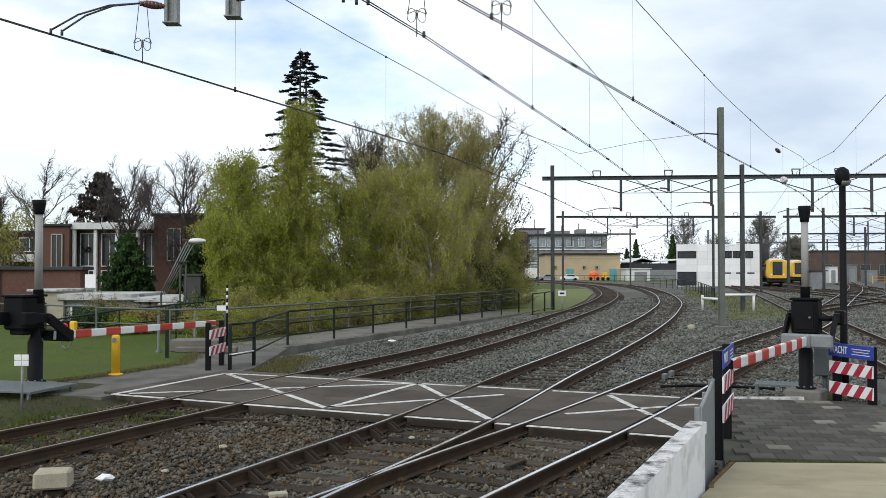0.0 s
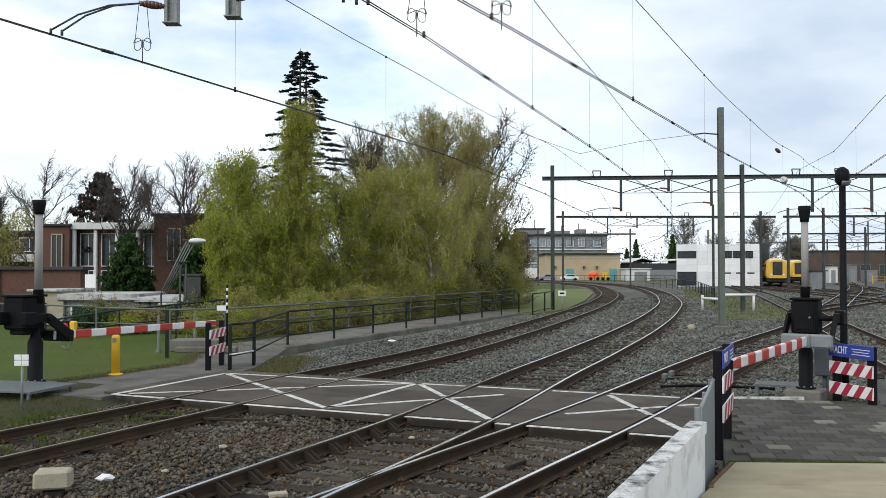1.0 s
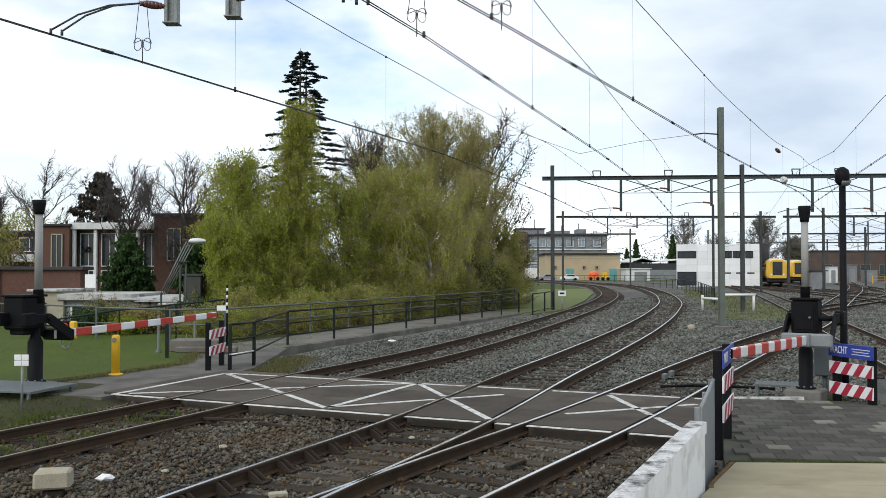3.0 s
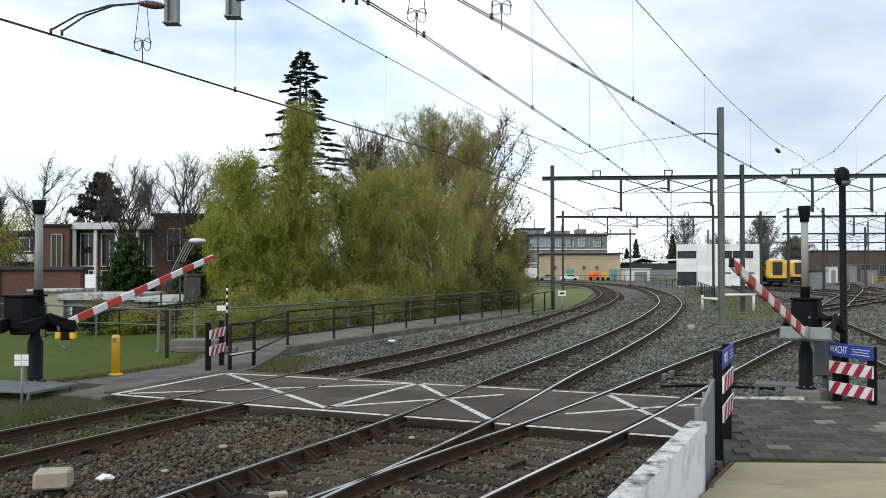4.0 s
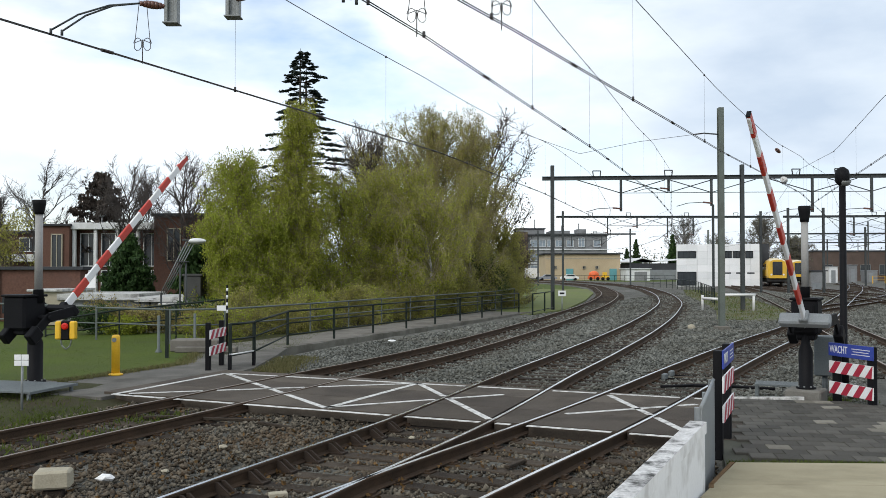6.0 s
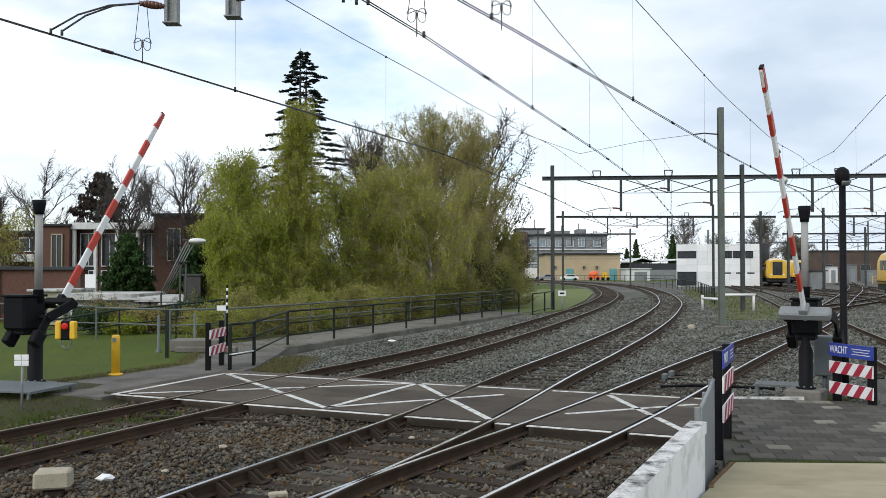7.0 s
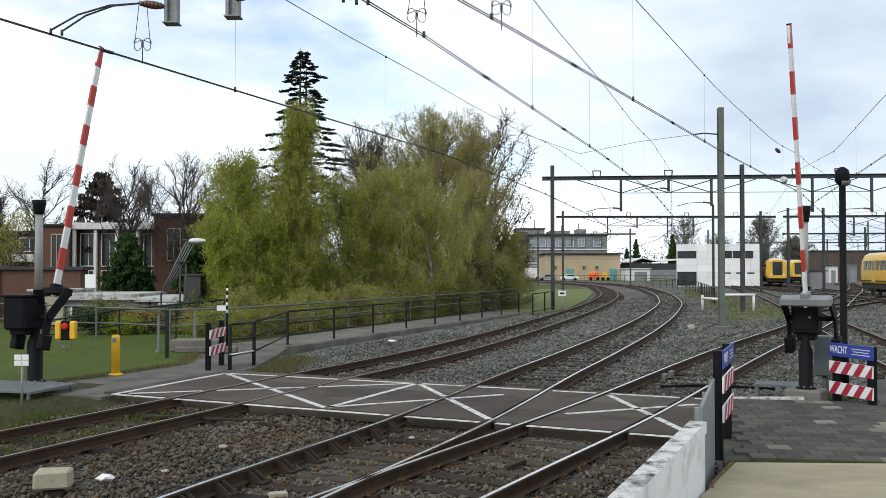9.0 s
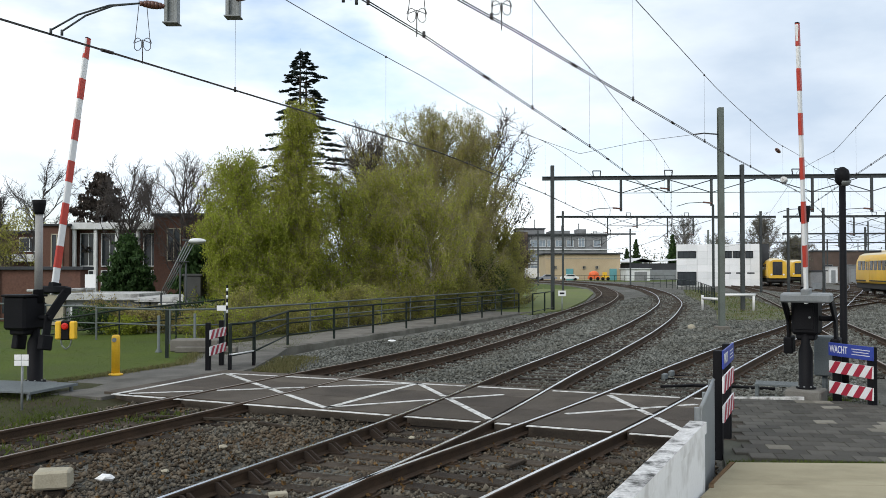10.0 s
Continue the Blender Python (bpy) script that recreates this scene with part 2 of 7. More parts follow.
# ---- the lie of the land ----
TRACK_1 = [(-10.9, 0.0), (-6.08, 11.33), (-4.31, 15.42), (-2.65, 19.45), (0.39, 26.95), (4.75, 40.8), (10.15, 60.1), (14.7, 80), (17.8, 98.8), (21.0, 126), (20.2, 152), (14, 185), (-4, 225)]
TRACK_2 = [(-6.2, -1.5), (-2.15, 8.77), (-0.03, 13.85), (2.17, 20.07), (4.18, 25.5), (7.85, 36.0), (12.15, 49.8), (16.6, 66.25), (21.7, 91.2), (26.0, 121.6), (26.5, 152), (21, 190), (3, 235)]
TRACK_3 = [(-6.2, -1.5), (-0.66, 8.75), (2.67, 14.6), (6.52, 22.0), (9.85, 28.2), (15.3, 37.9), (21.7, 51), (33.7, 75.7), (46, 101), (60, 132), (84, 190)]
TRACK_4 = [(6.4, 5), (9.2, 14.2), (11.9, 23.5), (14.5, 32.3), (17.3, 41.5), (20.2, 51), (26, 71), (33, 96), (40, 126), (44, 165)]
TRACK_5 = [(28.7, 28), (33.1, 50), (38.3, 76), (40.1, 85), (46.3, 116), (53.3, 150), (61.3, 190)]
TRACK_6 = [(20.2, 51), (31, 66), (42, 84), (52, 108), (66, 150)]
TRACK_7 = [(25.5, 33), (27.5, 42), (31.5, 62), (37.2, 93), (42.0, 120), (49.5, 165)]
FENCE_A, FENCE_B = Vector((-4.80, 28.0, 0)), Vector((4.12, 49.2, 0))


def side(pts, tan, off):
    return np.stack([pts[:, 0] + tan[:, 1] * off, pts[:, 1] - tan[:, 0] * off], 1)


# ground: one sheet to the horizon
g_r = np.concatenate([np.linspace(0, 120, 41), np.geomspace(130, 3000, 22)])
g_a = np.linspace(0, 2 * math.pi, 97)[:-1]
gv, gf = [(0, 0, -0.33)], []
for r in g_r[1:]:
    for a in g_a:
        x, y = r * math.cos(a), r * math.sin(a)
        gv.append((x, y, -0.33 + 0.05 * noise.noise((x * 0.15, y * 0.15, 0)) + (0.4 * noise.noise((x * 0.01, y * 0.01, 3)) if r > 400 else 0)))
NA = len(g_a)
for j in range(NA):
    gf.append((0, 1 + j, 1 + (j + 1) % NA))
for i in range(len(g_r) - 2):
    for j in range(NA):
        a, b = 1 + i * NA, 1 + (i + 1) * NA
        gf.append((a + j, b + j, b + (j + 1) % NA, a + (j + 1) % NA))
tagged(raw("ground", gv, gf, M_GRASS, smooth=True), "grassy flat ground reaching the horizon", "ground", kind="structure")

# ballast bed, following the curve of the outer track, wide over the yard
c_pts, c_tan = spline(TRACK_1, 1.0)
offs = np.concatenate([np.linspace(-1.0, 0.0, 6)[:-1], np.linspace(-1.9, 10, 30), np.linspace(12, 75, 22)])
bv, bf = [], []
SHOULDER_Y, SHOULDER_W = (0, 18.5, 21.0, 24.0, 27.0, 38.0, 50.0, 54.0, 300), (1.9, 1.9, 2.6, 3.5, 3.65, 2.9, 2.0, 1.9, 1.9)
for i in range(len(c_pts)):
    grow = min(1.0, max(0.15, (c_pts[i][1] - 8) / 60)) if c_pts[i][1] < 175 else 0.14
    reach = float(np.interp(c_pts[i][1], SHOULDER_Y, SHOULDER_W))
    for k, o in enumerate(offs):
        lift = 0.0
        if k < 5:
            lift = (0.12 if reach > 2.0 else 0.0) * (1 - k / 5)
            o = -1.9 - (reach - 1.9) * (1 - k / 5) - 0.02 * (5 - k)
        o = o if o < 10 else 10 + (o - 10) * grow
        x, y = c_pts[i][0] + c_tan[i][1] * o, c_pts[i][1] - c_tan[i][0] * o
        z = -0.205 + 0.03 * noise.noise((x * 0.9, y * 0.9, 1)) + 0.02 * noise.noise((x * 3, y * 3, 4))
        bv.append((x, y, z + lift - (0.14 if k == 0 and reach < 2.0 else 0)))
NO = len(offs)
for i in range(len(c_pts) - 1):
    for k in range(NO - 1):
        bf.append((i * NO + k, i * NO + k + 1, (i + 1) * NO + k + 1, (i + 1) * NO + k))
ballast_bed = tagged(raw("ballast_bed", bv, bf, M_BALLAST, smooth=True), "grey-brown crushed stone ballast under the railway tracks", "ballast", kind="structure")

# ---- tracks ----
RAIL = [(-0.075, -0.16), (-0.075, -0.148), (-0.012, -0.13), (-0.012, -0.045), (-0.036, -0.034), (-0.036, -0.007), (-0.023, 0.0), (0.023, 0.0), (0.036, -0.007), (0.036, -0.034), (0.012, -0.045), (0.012, -0.13), (0.075, -0.148), (0.075, -0.16)]
sl_bm = bmesh.new()
box(sl_bm, (0, 0, -0.235), (2.6, 0.25, 0.13), bevel=0.012)
SLEEPER = mesh_of(sl_bm, "sleeper", M_SLEEPER)
cl_bm = bmesh.new()
for s in (-0.7535, 0.7535):
    box(cl_bm, (s, 0, -0.163), (0.34, 0.16, 0.02))
    for q in (-0.11, 0.11):
        box(cl_bm, (s + q, 0, -0.145), (0.05, 0.10, 0.035))
CLIP = mesh_of(cl_bm, "rail_fastening", M_RAILSIDE)


def rail(pts, tan, off, parent, i0=0, i1=None, top=None):
    line = side(pts, tan, off)[i0:i1]
    t = tan[i0:i1]
    n = len(RAIL)
    verts, faces = [], []
    for p, d in zip(line, t):
        for u, z in RAIL:
            verts.append((p[0] + d[1] * u, p[1] - d[0] * u, z))
    for i in range(len(line) - 1):
        for k in range(n):
            faces.append((i * n + k, i * n + (k + 1) % n, (i + 1) * n + (k + 1) % n, (i + 1) * n + k))
    ob = raw("rail", verts, faces, M_RAILSIDE, parent)
    ob.data.materials.append(top or M_RAILTOP)
    idx = np.zeros(len(faces), dtype=np.int32)
    idx.reshape(-1, n)[:, 6] = 1
    ob.data.polygons.foreach_set("material_index", idx)
    return ob


def railway(points, label, near=46.0, first=0.0, top=None):
    pts, tan = spline(points, 0.6)
    root = base("railway_track", Matrix.Identity(4), label, "railway track", "railway tracks", "structure")
    for off in (-0.7535, 0.7535):
        rail(pts, tan, off, root, top=top)
    far_v, far_f = [], []
    for p, d in zip(pts, tan):
        if p[1] < first:
            continue
        m = Matrix.LocRotScale((p[0], p[1], random.uniform(-0.008, 0.004)), Euler((0, 0, math.atan2(d[1], d[0]) - math.pi / 2 + random.uniform(-0.015, 0.015))), None)
        if p[1] < near:
            piece("sleeper", SLEEPER, root, m)
            piece("rail_fastening", CLIP, root, m)
        elif p[1] < 150:
            k = len(far_v)
            for sx, sy, sz in ((-1.3, -0.12, -0.3), (1.3, -0.12, -0.3), (1.3, 0.12, -0.3), (-1.3, 0.12, -0.3), (-1.3, -0.12, -0.172), (1.3, -0.12, -0.172), (1.3, 0.12, -0.172), (-1.3, 0.12, -0.172)):
                far_v.append(tuple(m @ Vector((sx, sy, sz))))
            for f in ((4, 5, 6, 7), (0, 1, 5, 4), (1, 2, 6, 5), (2, 3, 7, 6), (3, 0, 4, 7)):
                far_f.append(tuple(k + i for i in f))
    if far_v:
        tagged(raw("far_sleepers", far_v, far_f, M_SLEEPERF, root), kind="stuff")
    return root, pts, tan


track_1, T1, D1 = railway(TRACK_1, "rusty rails on dark sleepers curving away", first=8, top=M_RAILDULL)
track_2, T2, D2 = railway(TRACK_2, "worn steel track with shiny rails, curving away", first=7)
track_3, T3, D3 = railway(TRACK_3, "track branching off at a turnout into the yard", first=7)
track_4, T4, D4 = railway(TRACK_4, "rusty yard track crossing the branch track", first=20, top=M_RAILDULL)
track_5, T5, D5 = railway(TRACK_5, "yard track on which a yellow train rolls", near=0)
track_6, T6, D6 = railway(TRACK_6, "yard track fanning out from a turnout", near=0)
railway(TRACK_7, "dull yard track running on beside the portal posts", near=0, top=M_RAILDULL)
# check rail at the turnout's frog
k0 = int(np.argmin(abs(T3[:, 1] - 6.5)))
rail(T3, D3, 0.7535 - 0.11, track_3, k0, k0 + 6)

bm = bmesh.new()
box(bm, (-0.15, 0, -0.158), (0.22, 0.16, 0.02))
for y in (-0.055, 0.055):
    ring = [[bm.verts.new((x, y + dy, z)) for x, z in ((-0.038, -0.035), (-0.075, -0.035), (-0.23, -0.148), (-0.038, -0.148))] for dy in (-0.014, 0.014)]
    bm.faces.new(ring[0])
    bm.faces.new(ring[1][::-1])
    for i in range(4):
        bm.faces.new((ring[0][i], ring[1][i], ring[1][(i + 1) % 4], ring[0][(i + 1) % 4]))
bmesh.ops.recalc_face_normals(bm, faces=bm.faces)
BRACE = mesh_of(bm, "rail_brace", mat("brace_iron", (0.016, 0.012, 0.010), (0.050, 0.036, 0.027), 0.85, 3, 60, 0.3))
for i in range(len(T2)):
    if 7.5 < T2[i][1] < 13.6:
        p = side(T2[i:i + 1], D2[i:i + 1], -0.7535)[0]
        piece("rail_brace", BRACE, track_2, Matrix.LocRotScale((p[0], p[1], 0), Euler((0, 0, math.atan2(D2[i][1], D2[i][0]) + math.pi / 2)), None))

# ---- level crossing deck ----
ROAD = Vector((0.905, -0.425, 0)).normalized()
NEAR_0, FAR_0 = Vector((-1.93, 14.95, 0)), Vector((-0.5, 18.6, 0))


def meet(line, origin):
    """Where a rail's line crosses a road edge."""
    d = (line[:, 0] - origin.x) * ROAD.y - (line[:, 1] - origin.y) * ROAD.x
    k = int(np.argmax(np.sign(d[:-1]) != np.sign(d[1:])))
    f = d[k] / (d[k] - d[k + 1])
    return Vector((*(line[k] + f * (line[k + 1] - line[k])), 0))


edges = []
for pts, tan in ((T1, D1), (T2, D2), (T3, D3)):
    for off in (-0.7535, 0.7535):
        ln = side(pts, tan, off)
        edges.append((meet(ln, NEAR_0), meet(ln, FAR_0)))
left_end = (NEAR_0 - ROAD * 4.9, FAR_0 - ROAD * 4.9)
right_end = (NEAR_0 + ROAD * 6.6, FAR_0 + ROAD * 6.3)
deck = base("crossing_deck", Matrix.Identity(4), "worn grey concrete slabs between the rails of the level crossing", "level crossing", kind="structure")
rows = [left_end] + edges + [right_end]
for i in range(len(rows) - 1):
    a, b = rows[i], rows[i + 1]
    ga, gb = (0.05 if i > 0 else 0.0), (0.05 if i < len(rows) - 2 else 0.0)
    if i in (1, 3, 5):
        ga, gb = 0.085, 0.085
    if (b[0] - a[0]).length < 0.3:
        continue
    n_sl = 3
    for s in range(n_sl):
        u0, u1 = s / n_sl + 0.002, (s + 1) / n_sl - 0.002
        q = [a[0].lerp(a[1], u0) + ROAD * ga, b[0].lerp(b[1], u0) - ROAD * gb, b[0].lerp(b[1], u1) - ROAD * gb, a[0].lerp(a[1], u1) + ROAD * ga]
        if (q[1] - q[0]).dot(ROAD) < 0.05 or (q[2] - q[3]).dot(ROAD) < 0.05:
            continue
        bm = bmesh.new()
        prism(bm, q, -0.17, -0.012)
        part("slab", bm, M_SLAB, deck)

LINES = [((-6.05, 16.64), (3.3, 12.35)), ((-4.79, 20.0), (4.75, 16.0)), ((-6.05, 16.64), (-4.79, 20.0)), ((-4.79, 20.0), (-1.93, 15.0)), ((-1.93, 15.0), (-0.5, 18.25)), ((-0.5, 18.25), (0.76, 13.7)), ((3.03, 16.5), (3.45, 12.6)), ((-5.8, 16.75), (-0.5, 18.25)), ((-1.93, 15.1), (1.1, 16.6)), ((1.95, 14.4), (4.3, 15.4))]
for a, b in LINES:
    a, b = Vector((*a, 0)), Vector((*b, 0))
    d = (b - a).normalized()
    w = Vector((-d.y, d.x, 0)) * (0.055)
    n = max(1, int((b - a).length / 0.9))
    bm = bmesh.new()
    cuts = []
    for pts, tan in ((T1, D1), (T2, D2), (T3, D3)):
        for off in (-0.7535, 0.7535):
            ln = side(pts, tan, off)
            for i in range(len(ln) - 1):
                if 9 < ln[i][1] < 24:
                    p, q = Vector((*ln[i], 0)), Vector((*ln[i + 1], 0))
                    den = d.x * (q - p).y - d.y * (q - p).x
                    if abs(den) > 1e-6:
                        t = ((p - a).x * (q - p).y - (p - a).y * (q - p).x) / den
                        u = ((p - a).x * d.y - (p - a).y * d.x) / den
                        if 0 <= u < 1 and 0 < t < (b - a).length:
                            cuts.append(t)
    t = 0.0
    stops = sorted(cuts) + [(b - a).length + 0.13]
    for c in stops:
        if c - 0.13 > t:
            prism(bm, [a + d * t - w, a + d * (c - 0.13) - w, a + d * (c - 0.13) + w, a + d * t + w], -0.012, -0.007)
        t = c + 0.13
    tagged(part("road_marking", bm, M_MARK), "worn white painted line on the crossing", "road marking", "crossing lines", "structure")

# asphalt approach on the lawn side, and the path along the fence
bm = bmesh.new()
prism(bm, [(-6.25, 16.6), (-4.7, 20.25), (-4.50, 21.6), (-4.52, 24.4), (-4.62, 26.95), (-6.95, 27.7), (-6.75, 25.0), (-6.3, 22.4), (-8.0, 18.5), (-9.2, 18.2), (-8.8, 17.3)], -0.33, -0.055)
tagged(part("approach_path", bm, M_ASPHALT), "grey asphalt footpath leading up to the crossing", "path", kind="structure")
fdir = (FENCE_B - FENCE_A).normalized()
fnor = Vector((fdir.y, -fdir.x, 0))
bm = bmesh.new()
prism(bm, [FENCE_A - fdir * 1.2 - fnor * 2.0, FENCE_B + fdir * 0.6 - fnor * 2.0, FENCE_B + fdir * 0.6 + fnor * 0.22, FENCE_A - fdir * 1.2 + fnor * 0.22], -0.5, -0.06)
tagged(part("path_surface", bm, M_CONC), "pale grey concrete footpath between two railings", "path", kind="structure")
bm = bmesh.new()
for k in range(26):
    a0, a1 = FENCE_A + fdir * (k - 1.2), FENCE_A + fdir * (k - 0.215)
    prism(bm, [a0 + fnor * 0.225, a1 + fnor * 0.225, a1 + fnor * 0.40, a0 + fnor * 0.40], -0.5, -0.05 - 0.012 * (k % 3))
tagged(part("kerb", bm, M_CONC), "weathered concrete kerb blocks along the footpath", "kerb", kind="structure")
bm = bmesh.new()
prism(bm, [(-70, 8), (-9.4, 17.0), (-9.3, 18.25), (-8.05, 18.55), (-6.35, 22.4), (-6.8, 25.0), (-7.0, 28.3), (-8.4, 31.6), (-13, 34.5), (-70, 38)], -0.36, -0.035)
tagged(part("lawn", bm, M_GRASS), "short green lawn beside the footpath", "lawn", kind="structure")
bm = bmesh.new()
prism(bm, [FENCE_B + Vector((-1.5, 0, 0)), FENCE_B + Vector((0.4, -1.5, 0)), (7.3, 54.0), (11.0, 70), (15.3, 92), (17.5, 110), (6, 110), (3, 60)], -0.36, -0.10)
M_MEADOW = mat("bright_verge_turf", (0.085, 0.110, 0.028), (0.155, 0.180, 0.056), 0.95, 0.5, 14, 0.5, stain=(0.13, 0.125, 0.07), stain_amount=0.6, stain_scale=0.4)
tagged(part("verge", bm, M_MEADOW), "bright grass verge at the end of the path", "verge", kind="structure")
bm = bmesh.new()
VERGE = [(13.3, 44.0), (15.4, 43.2), (18.0, 44.5), (20.0, 50), (20.6, 55), (26.9, 82), (29.7, 105), (27.9, 105), (22.6, 84), (19.0, 66), (16.0, 53)]
prism(bm, VERGE, -0.36, -0.125)
M_VERGE = mat("thin_verge_turf", (0.060, 0.070, 0.024), (0.120, 0.125, 0.055), 0.95, 0.5, 14, 0.6, stain=(0.14, 0.134, 0.110), stain_amount=0.95, stain_scale=0.8)
tagged(part("verge", bm, M_VERGE), "thin worn grass verge beside the curving tracks", "verge", kind="structure")

# grassy bank between the outer track and the lawn
kv, kf = [], []
ks = [k for k in range(len(T1)) if -4 < T1[k][1] < 17.6]
ko = (1.5, 1.8, 2.3, 2.9, 3.6, 5.0, 8.0)
for k in ks:
    for j, o in enumerate(ko):
        x, y = T1[k][0] - D1[k][1] * o, T1[k][1] + D1[k][0] * o
        kv.append((x, y, (-0.23, -0.17, -0.11, -0.07, -0.05, -0.046, -0.046)[j] + 0.025 * noise.noise((x * 1.7, y * 1.7, 2))))
for i in range(len(ks) - 1):
    for j in range(len(ko) - 1):
        kf.append((i * 7 + j, (i + 1) * 7 + j, (i + 1) * 7 + j + 1, i * 7 + j + 1))
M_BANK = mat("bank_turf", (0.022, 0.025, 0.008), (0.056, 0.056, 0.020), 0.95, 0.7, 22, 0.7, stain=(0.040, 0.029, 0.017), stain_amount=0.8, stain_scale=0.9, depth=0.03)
bm = bmesh.new()
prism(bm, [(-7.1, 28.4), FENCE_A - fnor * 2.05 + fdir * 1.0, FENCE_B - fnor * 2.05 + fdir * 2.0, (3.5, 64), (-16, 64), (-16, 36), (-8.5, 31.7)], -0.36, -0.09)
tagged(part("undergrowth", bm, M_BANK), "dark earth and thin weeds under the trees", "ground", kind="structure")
tagged(raw("bank", kv, kf, M_BANK, smooth=True), "thin mossy grass bank beside the outer rail", "grass bank", kind="structure")

# ---- ramp, pavement and platform end ----
PDIR = Vector((0.413, 0.911, 0))
PNOR = Vector((0.911, -0.413, 0))


def ramp_z(y):
    return 0.03 + max(0.0, 10.62 - y) / 12.0


bm = bmesh.new()
RA, RB = Vector((3.25, 10.85, 0)), Vector((12.0, 10.35, 0))
for y0, y1 in ((10.6, 8.95), (8.94, 7.2), (7.19, 5.0), (4.99, 0.0), (-0.01, -12.0)):
    xl0, xl1 = 2.5 + (y0 - 8.65) * 0.413 / 0.911 + 0.03, 2.5 + (y1 - 8.65) * 0.413 / 0.911 + 0.03
    z0, z1 = ramp_z(y0), min(0.83, ramp_z(y1))
    z0 = min(z0, 0.83)
    vs = [bm.verts.new(p) for p in ((xl0, y0, z0), (12.0, y0 - 0.35, z0), (12.0, y1 - 0.35, z1), (xl1, y1, z1), (xl0, y0, -0.4), (12.0, y0 - 0.35, -0.4), (12.0, y1 - 0.35, -0.4), (xl1, y1, -0.4))]
    for f in ((0, 1, 2, 3), (4, 5, 1, 0), (5, 6, 2, 1), (6, 7, 3, 2), (7, 4, 0, 3), (7, 6, 5, 4)):
        bm.faces.new([vs[i] for i in f])
bmesh.ops.recalc_face_normals(bm, faces=bm.faces)
tagged(part("platform_ramp", bm, M_RAMP), "sand-coloured concrete ramp down from the platform", "ramp", kind="structure")

W0, W1 = Vector((2.44, 8.66, 0)), Vector((2.44, 8.66, 0)) - PDIR * 20
wall = base("platform_edge_wall", Matrix.Identity(4), "low platform edge wall with flaking white paint", "wall", kind="structure")
bm = bmesh.new()
prism(bm, [W0 - PNOR * 0.065, W0 + PNOR * 0.055, W1 + PNOR * 0.055, W1 - PNOR * 0.065], -0.4, 0.72)
part("wall_face", bm, M_WHITEWALL, wall)
for k in range(14):
    a, b = W0 - PDIR * (k * 1.0 + 0.003) + PDIR * 0.015, W0 - PDIR * (k * 1.0 + 0.994)
    bm = bmesh.new()
    prism(bm, [a - PNOR * 0.085, a + PNOR * 0.07, b + PNOR * 0.07, b - PNOR * 0.085], 0.722, 0.83)
    ob = part("coping", bm, M_WHITEWALL, wall)
    ob.data.materials.append(M_COPING)
    for f in ob.data.polygons:
        f.material_index = 1 if f.normal.z > 0.5 else 0

screen = base("metal_screen", Matrix.Identity(4), "grey sheet steel panel closing the end of the platform wall", "panel")
S0, S1 = Vector((2.50, 8.80, 0)), Vector((3.28, 11.0, 0))
bm = bmesh.new()
sd = (S1 - S0).normalized()
sn = Vector((sd.y, -sd.x, 0)) * 0.012
prism(bm, [S0 - sn, S1 - sn, S1 + sn, S0 + sn], -0.25, 0.93)
part("sheet", bm, M_GREYPAINT, screen)
for q in (S0, S0.lerp(S1, 0.5), S1):
    bm = bmesh.new()
    box(bm, (q.x - sn.x * 3, q.y - sn.y * 3, 0.34), (0.045, 0.045, 1.2), bevel=0.004)
    part("post", bm, M_GREYPAINT, screen)
bm = bmesh.new()
rod(bm, S0 + Vector((0, 0, 0.94)), S1 + Vector((0, 0, 0.94)), 0.02)
part("top_rail", bm, M_GREYPAINT, screen)

# pavement bed and its pavers
pave = base("pavement", Matrix.Identity(4), "dark grey pavers with paler ones scattered among them", "pavement", kind="structure")
bm = bmesh.new()
prism(bm, [(3.3, 10.62), (4.75, 15.95), (5.9, 16.1), (9.5, 14.6), (13, 13), (12.0, 10.27)], -0.36, -0.02)
part("joint_sand", bm, M_SAND, pave)
bm = bmesh.new()
box(bm, (0, 0, -0.01), (0.294, 0.294, 0.05), bevel=0.006)
PAVER = mesh_of(bm, "paver", M_PAVER)
PALE = PAVER.copy()
PALE.materials.clear()
PALE.materials.append(M_PAVERLIGHT)
PU, PV = Vector((0.985, -0.17, 0)), Vector((0.17, 0.985, 0))
for j in range(18):
    for i in range(-4, 26):
        p = Vector((3.4, 10.85, 0)) + PU * (0.3 * i + (0.15 if j % 2 else 0)) + PV * (0.3 * j)
        left = 3.45 + (p.y - 10.62) * 0.272
        top = 15.9 - max(0, p.x - 5.6) * 0.36
        if p.x < left + 0.12 or p.y > top or p.y < 10.85 - (p.x - 3.3) * 0.04 or p.x > 3.9 + p.y * 0.33:
            continue
        pale = random.random() < (0.09 if j < 12 else 0.03) or j == 0
        m = Matrix.LocRotScale((p.x, p.y, 0.0 + random.uniform(-0.004, 0.004)), Euler((random.uniform(-0.008, 0.008), random.uniform(-0.008, 0.008), math.atan2(PU.y, PU.x))), None)
        piece("paver", PALE if pale else PAVER, pave, m)
bm = bmesh.new()
prism(bm, [(4.85, 15.93), (6.35, 15.95), (6.38, 16.06), (4.88, 16.04)], -0.2, 0.03)
part("white_edge", bm, M_MARK, pave, "white painted edge line")


